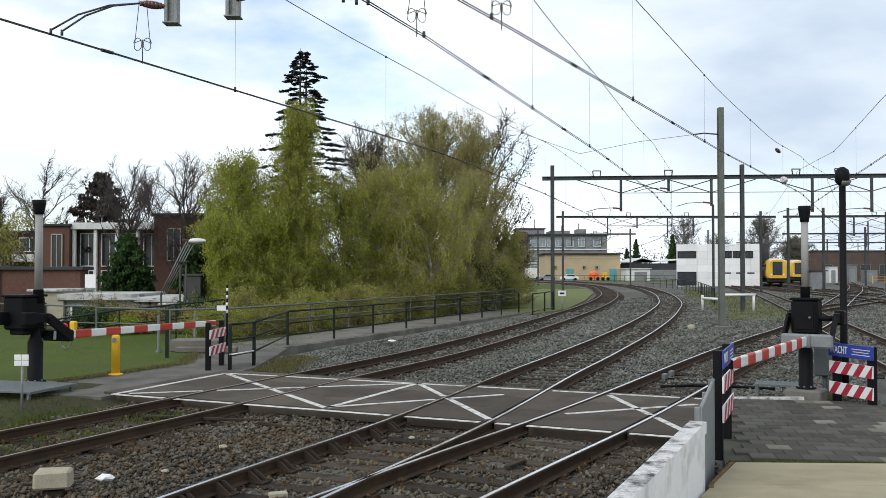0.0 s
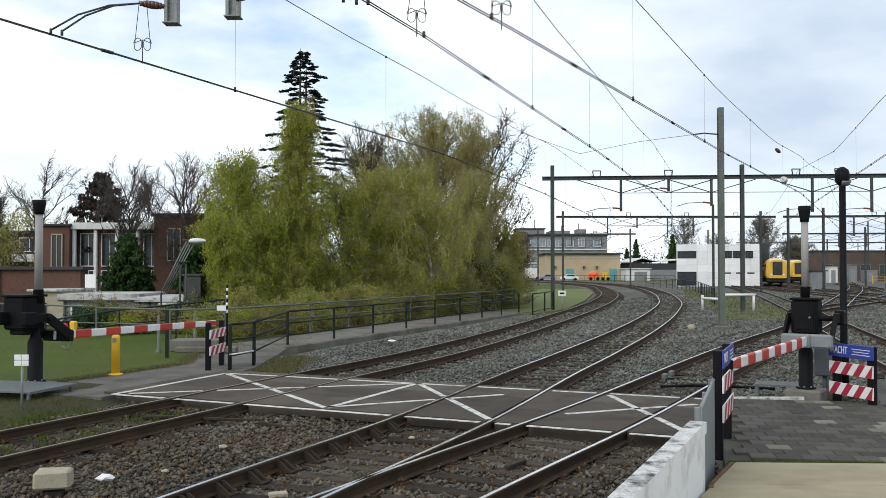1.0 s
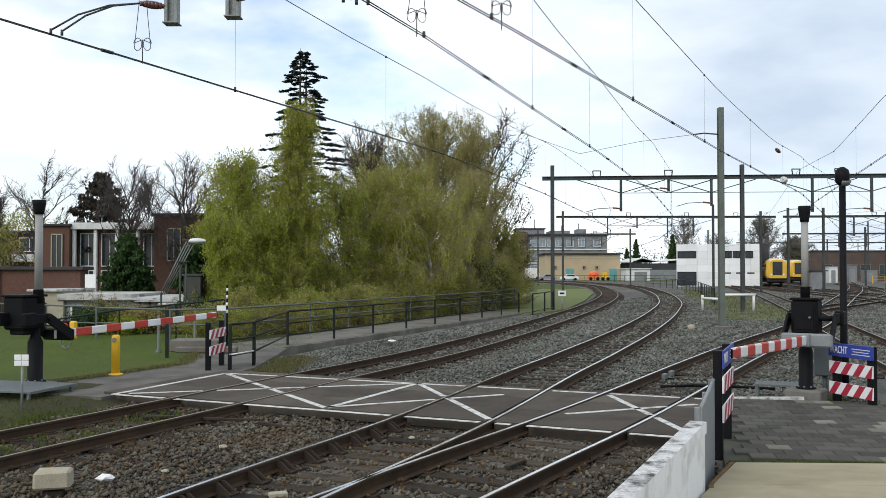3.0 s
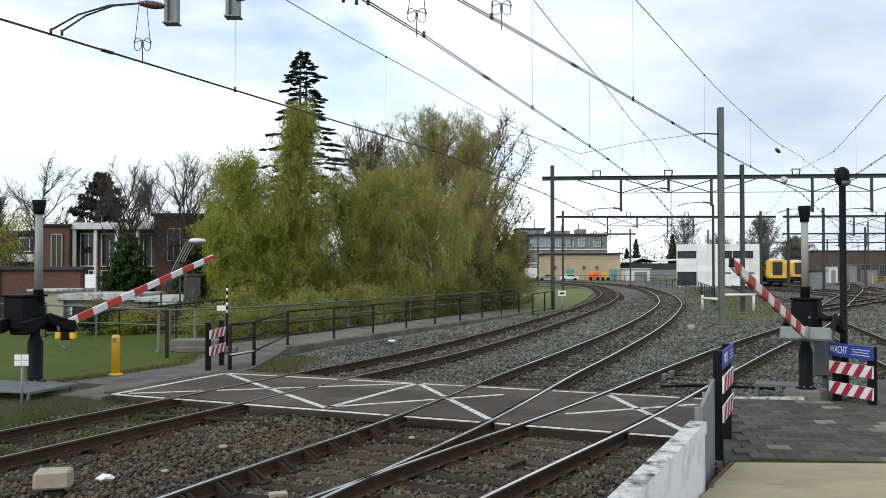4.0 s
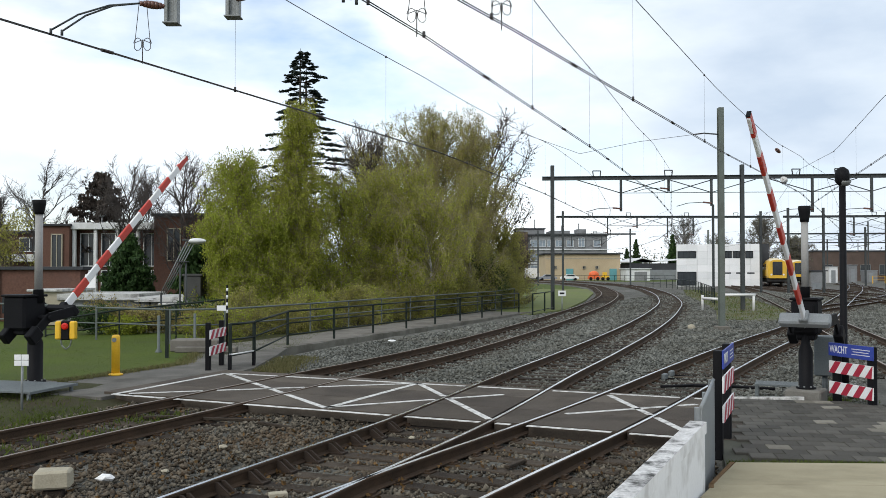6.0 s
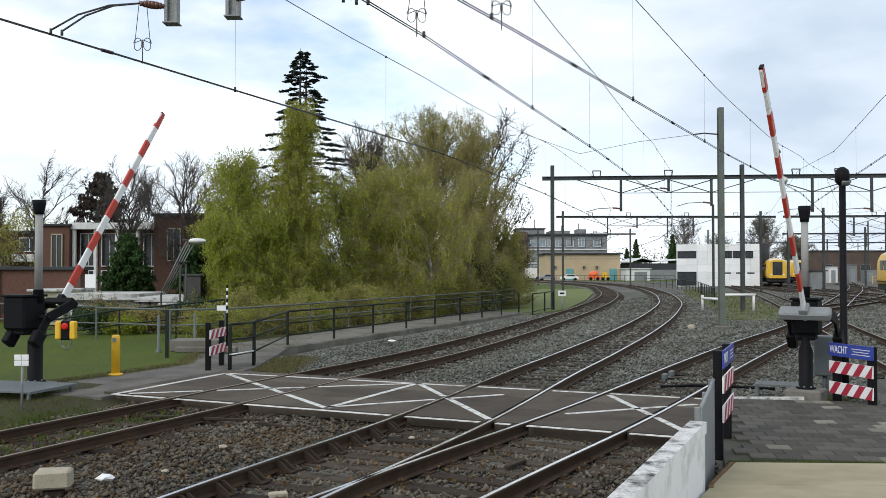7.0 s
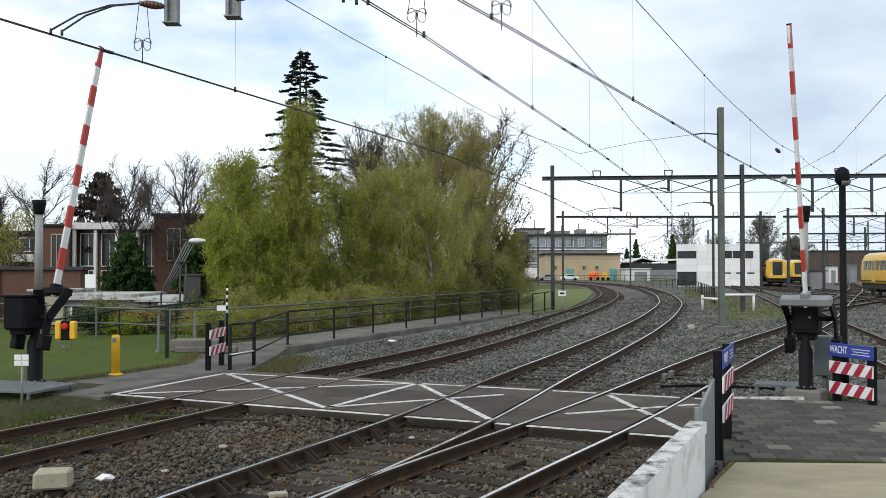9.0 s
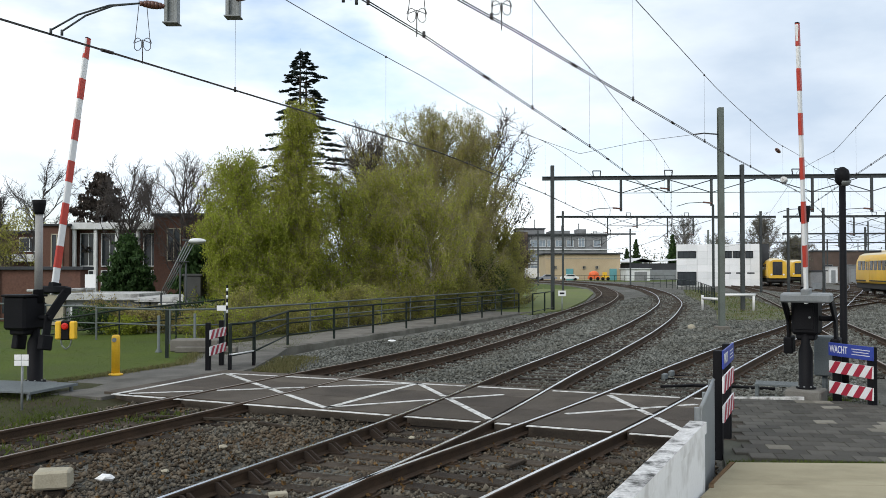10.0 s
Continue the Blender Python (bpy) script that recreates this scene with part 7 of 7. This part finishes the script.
for hx, hy, hw, hh, hm, lb in ((71.2, 165, 1.6, 2.9, M_FASCIA, "narrow white equipment hut by the depot"), (74.8, 165, 1.5, 3.2, M_GREYWALL, "tall grey equipment cabinet by the depot"), (79.5, 168, 2.4, 2.2, M_GREYWALL, "grey hut by the depot")):
    hut = base("equipment_hut", pose(hx, hy, -0.2), lb, "hut", "far buildings")
    block(hut, -hw / 2, hw / 2, 0, 1.6, 0, hh, hm)
    block(hut, -hw / 2 - 0.1, hw / 2 + 0.1, -0.1, 1.7, hh + 0.005, hh + 0.13, M_GREYPAINT, "roof")
    block(hut, -0.4, 0.4, -0.04, -0.004, 0.05, hh * 0.8, M_GREYPAINT, "door")
railing([(76.0 + 2.2 * k, 160, -0.2) for k in range(5)], 1.3, "yellow safety railing before the depot", rails=(1.0, 0.5), mat_=M_YELLOW, post=0.12)


for root in (flats, tan, hangar, garage):
    beyond(root, 1.45)


def car(x, y, rz, material, label):
    root = base("car", pose(x, y, -0.3, 0, 0, rz), label, "car", "parked cars")
    bm = bmesh.new()
    prof = [(-2.1, 0.35), (-2.1, 0.75), (-1.9, 0.9), (-1.2, 0.95), (-0.6, 1.4), (0.9, 1.42), (1.7, 0.95), (2.1, 0.85), (2.1, 0.35)]
    lo = [bm.verts.new((x_, -0.8, z_)) for x_, z_ in prof]
    hi = [bm.verts.new((x_, 0.8, z_)) for x_, z_ in prof]
    n = len(prof)
    for i in range(n):
        bm.faces.new((lo[i], lo[(i + 1) % n], hi[(i + 1) % n], hi[i]))
    bm.faces.new(lo[::-1])
    bm.faces.new(hi)
    bmesh.ops.recalc_face_normals(bm, faces=bm.faces)
    body = part("body", bm, material, root)
    for sy in (-0.805, 0.805):
        bm = bmesh.new()
        prism(bm, [(-0.95, 0.98), (-0.5, 1.34), (0.8, 1.36), (1.35, 0.98)], -0.012, 0.012)
        bmesh.ops.transform(bm, matrix=Matrix.Translation((0, sy, 0)) @ pose(0, 0, 0, 90, 0, 0), verts=bm.verts)
        part("side_window", bm, M_GLASSD, body)
    for wx in (-1.35, 1.3):
        for sy in (-0.72, 0.72):
            bm = bmesh.new()
            rod(bm, (wx, sy - 0.1, 0.31), (wx, sy + 0.1, 0.31), 0.31, seg=16)
            part("wheel", bm, M_BLACK, root)
    return root


car(23.9, 207, 5, M_CARGREY, "grey parked car before the tan building")
car(29.5, 211, 0, M_WHITE, "white parked car before the tan building")
van = base("white_van", pose(22.5, 232, -0.3), "white delivery van parked by the grey building", "van")
block(van, -1.5, 1.5, -1, 1, 0.4, 2.9, M_WHITE, "body")
block(van, 1.51, 2.4, -0.95, 0.95, 0.4, 1.6, M_WHITE, "bonnet")
for wx in (-0.9, 1.6):
    bm = bmesh.new()
    rod(bm, (wx, -1.03, 0.36), (wx, -0.8, 0.36), 0.36, seg=16)
    part("wheel", bm, M_BLACK, van)
skip = base("orange_machine", pose(35.0, 210, -0.3), "orange track machine parked before the tan building", "machine")
bm = bmesh.new()
bmesh.ops.create_icosphere(bm, subdivisions=2, radius=1.0, matrix=Matrix.Translation((0, 0, 1.35)) @ Matrix.Diagonal((1.2, 0.9, 0.9, 1)))
part("hood", bm, M_ORANGE, skip)
block(skip, -1.3, 1.3, -0.8, 0.8, 0.4, 1.0, M_ORANGE, "chassis")
for wx in (-0.8, 0.8):
    bm = bmesh.new()
    rod(bm, (wx, -0.85, 0.4), (wx, -0.6, 0.4), 0.4, seg=14)
    part("wheel", bm, M_BLACK, skip)
digger = base("yellow_machine", pose(37.6, 210, -0.3), "small yellow machine parked before the tan building", "machine")
block(digger, -0.9, 0.9, -0.7, 0.7, 0.5, 1.1, M_YELLOW, "chassis")
block(digger, -0.5, 0.4, -0.6, 0.6, 1.11, 1.9, M_YELLOW, "cab")
for wx in (-0.6, 0.6):
    bm = bmesh.new()
    rod(bm, (wx, -0.75, 0.4), (wx, -0.5, 0.4), 0.4, seg=14)
    part("wheel", bm, M_BLACK, digger)
for k, (x, y) in enumerate(((50.5, 98), (54, 106), (45, 88), (58, 112), (47.5, 94), (61, 118), (43.8, 106), (35.5, 60))):
    b = base("yard_box", pose(x, y, -0.2, 0, 0, 17 * k), "pale low cabinet standing between the yard tracks", "cabinet", "yard cabinets")
    block(b, -0.45, 0.45, -0.3, 0.3, 0, 0.8, M_PALECONC if k % 2 else M_GREYPAINT, "body")
    block(b, -0.5, 0.5, -0.35, 0.35, 0.802, 0.87, M_GREYPAINT, "lid")
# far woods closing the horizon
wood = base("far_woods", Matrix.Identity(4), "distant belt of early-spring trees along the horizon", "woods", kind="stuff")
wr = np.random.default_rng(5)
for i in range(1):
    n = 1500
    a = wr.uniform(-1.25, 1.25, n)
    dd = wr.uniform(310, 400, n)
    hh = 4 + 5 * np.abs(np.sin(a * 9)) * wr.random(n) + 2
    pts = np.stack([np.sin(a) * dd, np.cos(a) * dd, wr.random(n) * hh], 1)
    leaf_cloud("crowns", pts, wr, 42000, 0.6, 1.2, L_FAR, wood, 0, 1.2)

# ---- ballast stones ----
rng = np.random.default_rng(3)


def near_line(x, y, pts):
    """Distance across and along-track phase to the nearest point of a track."""
    k = np.searchsorted(pts[:, 1], y).clip(1, len(pts) - 2)
    t = np.stack([pts[k + 1, 0] - pts[k - 1, 0], pts[k + 1, 1] - pts[k - 1, 1]], 1)
    t /= np.linalg.norm(t, axis=1)[:, None]
    dx, dy = x - pts[k, 0], y - pts[k, 1]
    across = dx * t[:, 1] - dy * t[:, 0]
    along = dx * t[:, 0] + dy * t[:, 1]
    return across, (along + 6.0) % 0.6


sx, sy, sr = [], [], []
for y0, y1, dens, r in ((8.0, 17.0, 305, 0.031), (17.0, 30.0, 135, 0.040), (30.0, 52.0, 50, 0.058), (52.0, 95.0, 16, 0.075)):
    area_x = (-8.2, 8.0) if y1 < 18 else (-8.0, 14.0) if y1 < 35 else (-2.0, 30.0) if y1 < 60 else (7.0, 48.0)
    n = int((y1 - y0) * (area_x[1] - area_x[0]) * dens)
    sx.append(rng.uniform(*area_x, n))
    sy.append(rng.uniform(y0, y1, n))
    sr.append(rng.uniform(0.5, 1.5, n) * r)
sx, sy, sr = np.concatenate(sx), np.concatenate(sy), np.concatenate(sr)
a1, p1 = near_line(sx, sy, T1)
a2, p2 = near_line(sx, sy, T2)
a3, p3 = near_line(sx, sy, T3)
keep = (a1 > 0.12 - np.interp(sy, SHOULDER_Y, SHOULDER_W)) & (a3 < 3.6 + np.clip(sy - 20, 0, 40) * 0.9)
for a, p in ((a1, p1), (a2, p2), (a3, p3)):
    on_sleeper = (abs(a) < 1.05) & ((p < 0.14) | (p > 0.46))
    keep &= ~(on_sleeper & (rng.random(len(sx)) < 0.87))
    keep &= ~((abs(abs(a) - 0.7535) < 0.07))
ROADN = np.array((-ROAD.y, ROAD.x))
q = (sx - NEAR_0.x) * ROADN[0] + (sy - NEAR_0.y) * ROADN[1]
q2 = (sx - FAR_0.x) * ROADN[0] + (sy - FAR_0.y) * ROADN[1]
along = (sx - NEAR_0.x) * ROAD.x + (sy - NEAR_0.y) * ROAD.y
keep &= ~((q > -0.05) & (q2 < 0.05) & (along > -5.0) & (along < 6.8))
keep &= ~((sx > 3.2 + (sy - 10.6) * 0.27) & (sy < 16.2 - np.clip(sx - 5.6, 0, 9) * 0.35))
wall_x = 2.4 + (sy - 8.66) * 0.453
keep &= ~((sy < 10.9) & (sx > wall_x - 0.1))
fa = (sx - FENCE_A.x) * fnor.x + (sy - FENCE_A.y) * fnor.y
keep &= (fa > 0.42) | (sy < 25.5)
in_verge = np.zeros(len(sx), bool)
for (xa, ya), (xb, yb) in zip(VERGE, VERGE[1:] + VERGE[:1]):
    crosses = (ya > sy) != (yb > sy)
    in_verge ^= crosses & (sx < xa + (sy - ya) * (xb - xa) / (yb - ya))
keep &= ~(in_verge & (rng.random(len(sx)) < 0.55))
sx, sy, sr = sx[keep], sy[keep], sr[keep]
n = len(sx)
octa = np.array([(1, 0, 0), (0, 1, 0), (-1, 0, 0), (0, -1, 0), (0, 0, 1), (0, 0, -1)], float)
tri = np.array([(0, 1, 4), (1, 2, 4), (2, 3, 4), (3, 0, 4), (1, 0, 5), (2, 1, 5), (3, 2, 5), (0, 3, 5)])
jit = octa[None] * rng.uniform(0.55, 1.25, (n, 6, 1)) + rng.normal(0, 0.22, (n, 6, 3))
ca, sa = np.cos(rng.uniform(0, 6.28, n)), np.sin(rng.uniform(0, 6.28, n))
jx = jit[:, :, 0] * ca[:, None] - jit[:, :, 1] * sa[:, None]
jy = jit[:, :, 0] * sa[:, None] + jit[:, :, 1] * ca[:, None]
gv = np.stack([jx, jy, jit[:, :, 2] * 0.8], 2) * sr[:, None, None]
inside = np.minimum(np.minimum(abs(near_line(sx, sy, T1)[0]), abs(near_line(sx, sy, T2)[0])), abs(near_line(sx, sy, T3)[0])) < 1.35
gz = -0.178 - 0.022 * inside + np.clip(-1.9 - near_line(sx, sy, T1)[0], 0, 1.8) * 0.068
gv += np.stack([sx, sy, gz + rng.uniform(-0.012, 0.02, n)], 1)[:, None, :]
for label, material, pick in (("loose brown and grey crushed stones between the near rails", M_STONE, sy + 0.35 * sx < 17.0), ("loose fresh grey crushed stones beyond the crossing", M_STONEGREY, sy + 0.35 * sx >= 17.0)):
    n = int(pick.sum())
    me = bpy.data.meshes.new("ballast_stones")
    me.vertices.add(n * 6)
    me.vertices.foreach_set("co", gv[pick].reshape(-1))
    me.loops.add(n * 24)
    me.loops.foreach_set("vertex_index", (tri[None] + 6 * np.arange(n)[:, None, None]).reshape(-1))
    me.polygons.add(n * 8)
    me.polygons.foreach_set("loop_start", np.arange(0, n * 24, 3))
    me.update(calc_edges=True)
    me.materials.append(material)
    tagged(new("ballast_stones", me), label, "ballast", kind="stuff")


# ---- grass ----
def blades(name, x, y, z, hgt, label, material=M_BLADE):
    n = len(x)
    a = rng.uniform(0, 6.283, n)
    w = hgt * rng.uniform(0.10, 0.2, n)
    lean = rng.normal(0, 0.45, (n, 2)) * hgt[:, None]
    p0 = np.stack([x - np.cos(a) * w, y - np.sin(a) * w, z], 1)
    p1 = np.stack([x + np.cos(a) * w, y + np.sin(a) * w, z], 1)
    p2 = np.stack([x + lean[:, 0], y + lean[:, 1], z + hgt], 1)
    v = np.stack([p0, p1, p2], 1).reshape(-1, 3)
    me = bpy.data.meshes.new(name)
    me.vertices.add(n * 3)
    me.vertices.foreach_set("co", v.ravel())
    me.loops.add(n * 3)
    me.loops.foreach_set("vertex_index", np.arange(n * 3))
    me.polygons.add(n)
    me.polygons.foreach_set("loop_start", np.arange(0, n * 3, 3))
    me.update(calc_edges=True)
    me.materials.append(material)
    return tagged(new(name, me), label, "grass", kind="stuff")


n = 70000
gx, gy = rng.uniform(-18, -4.2, n), rng.uniform(13, 36, n)
ok = (gx < -9.2 + np.clip(gy - 18.2, 0, 9) * 0.53)
bank = (gx < -6.3 + (gy - 16.5) * -0.2) & (gy < 17.1 + (-gx - 8.0) * 0.2)
t1x = np.interp(gy, T1[:, 1], T1[:, 0])
bank &= gx < t1x - 2.0
ok |= bank
gx, gy = gx[ok], gy[ok]
ga, _ = near_line(gx, gy, T1)
gz = np.where(gy < 17.4, np.interp(-ga, (1.5, 1.8, 2.3, 2.9, 3.6, 5.0), (-0.23, -0.17, -0.11, -0.07, -0.05, -0.046)), -0.04)
blades("grass", gx, gy, gz, rng.uniform(0.012, 0.034, len(gx)) * np.where(gy < 17.4, 1.8, 1.0), "short uneven green grass on the lawn")
n = 9000
cx = rng.normal(0, 0.16, n) + rng.choice(np.array((-6.6, -5.9, -5.2, -4.75, -3.9, -4.45, -7.2)), n)
cy = rng.normal(0, 0.2, n) + rng.choice(np.array((12.3, 13.1, 13.6, 14.6, 15.2)), n)
a1, _ = near_line(cx, cy, T1)
ok = (a1 < -0.85) | ((abs(a1) < 0.6) & (rng.random(n) < 0.22))
blades("weeds", cx[ok], cy[ok], np.full(ok.sum(), -0.19), rng.uniform(0.03, 0.12, ok.sum()), "scattered weeds growing between the rails")

n = 5000
cx, cy = rng.normal(-4.0, 0.28, n), rng.uniform(20.6, 24.5, n)
ok = cx > -4.46
blades("weeds", cx[ok], cy[ok], np.full(ok.sum(), -0.10), rng.uniform(0.03, 0.10, ok.sum()), "dry grass tuft between the path and the ballast", M_DRYGRASS)
edge = np.array(((-11.5, 17.9), (-9.3, 18.3), (-8.1, 18.62), (-7.2, 20.5), (-6.42, 22.4), (-6.85, 25.0), (-7.05, 28.3)))
q = rng.uniform(0, len(edge) - 1.001, 9000)
qi = q.astype(int)
ep = edge[qi] + (edge[qi + 1] - edge[qi]) * (q - qi)[:, None] + rng.normal(0, 0.13, (9000, 2))
blades("grass_fringe", ep[:, 0], ep[:, 1], np.full(9000, -0.05), rng.uniform(0.02, 0.075, 9000), "dry ragged grass along the edge of the lawn", M_DRYGRASS)

vx, vy = rng.uniform(13, 30, 26000), rng.uniform(43, 105, 26000)
inside_v = np.zeros(len(vx), bool)
for (xa, ya), (xb, yb) in zip(VERGE, VERGE[1:] + VERGE[:1]):
    inside_v ^= ((ya > vy) != (yb > vy)) & (vx < xa + (vy - ya) * (xb - xa) / (yb - ya))
vx, vy = vx[inside_v], vy[inside_v]
tuft = np.array([noise.noise((q * 0.7, r * 0.35, 5)) for q, r in zip(vx, vy)]) + rng.normal(0, 0.15, len(vx))
for name, pick, material, lb in (("grass", tuft > 0.05, M_BLADE, "patchy green grass on the verge by the tracks"), ("dry_grass", tuft < -0.02, M_DRYGRASS, "patchy dry grass on the verge by the tracks")):
    blades(name, vx[pick], vy[pick], np.full(pick.sum(), -0.13), rng.uniform(0.05, 0.16, pick.sum()), lb, material)

# moss and weeds at the barrier foot and along the ramp, dead leaves on the ballast
n = 6000
cx = np.concatenate([rng.normal(6.4, 0.45, n // 2), rng.uniform(3.35, 9.0, n // 2)])
cy = np.concatenate([rng.normal(16.55, 0.14, n // 2), 10.72 + rng.normal(0, 0.03, n // 2)])
cy[n // 2:] -= (cx[n // 2:] - 3.35) * 0.04
ok = ~((abs(cx - 6.69) < 0.33) & (abs(cy - 16.38) < 0.33))
blades("moss", cx[ok], cy[ok], np.where(cy[ok] > 14, -0.12, -0.02), rng.uniform(0.02, 0.07, ok.sum()), "weeds and moss at the edges of the paving")
lx, ly = rng.uniform(-7, 3, 2600), rng.uniform(8.5, 17, 2600)
la, _ = near_line(lx, ly, T1)
lq = (lx - NEAR_0.x) * ROADN[0] + (ly - NEAR_0.y) * ROADN[1]
ok = (la > -1.6) & (lq < -0.3) & (lx < 2.2 + (ly - 8.66) * 0.45)
litter = leaf_cloud("dead_leaves", np.stack([lx[ok], ly[ok], np.full(ok.sum(), -0.145)], 1), rng, 1300, 0.04, 0.012, leaf_mat("dead_leaf", (0.06, 0.034, 0.014), (0.17, 0.10, 0.04), 0.1), None)
tagged(litter, "dry brown leaves scattered over the ballast", "leaf litter", kind="stuff")


# ---- what moves ----
def motions():
    swing_l = [(0.0, -0.5), (2.65, -0.5), (3.0, 1.5), (3.4, 6.9), (3.8, 13.3), (4.3, 19.6), (4.6, 23.9), (5.0, 28.6), (5.5, 35.2), (5.7, 37.9), (6.25, 45.0), (6.8, 51.8), (7.2, 56.5), (7.5, 60.0), (8.0, 66.0), (8.5, 71.4), (9.0, 76.7), (9.5, 80.2), (10.0, 80.6)]
    swing_r = [(0.0, 0.0), (2.65, 0.0), (3.0, 1.6), (3.4, 6.4), (3.8, 12.4), (4.3, 18.4), (4.6, 22.5), (5.0, 27.8), (5.5, 34.2), (5.7, 36.8), (6.25, 43.6), (6.8, 50.3), (7.2, 54.8), (7.5, 58.2), (8.0, 64.2), (8.5, 70.4), (9.0, 76.3), (9.5, 81.0), (10.0, 83.4)]
    walk(boom_l, [(t, pose(0, 0, 1.304, 0, -a, 0)) for t, a in swing_l])
    walk(boom_r, [(t, pose(0, 0, 1.40, 0, -a, 0)) for t, a in swing_r])
    roll = [(0.0, 52.0), (2.0, 60.0), (4.0, 67.5), (5.7, 73.6), (6.8, 77.4), (7.5, 79.3), (8.0, 80.9), (9.0, 83.1), (10.0, 85.0)]
    walk(train, [(t, pose(40.1 + 0.2 * (d - 85), d, 0, 0, 0, -11.31)) for t, d in roll])


motions()
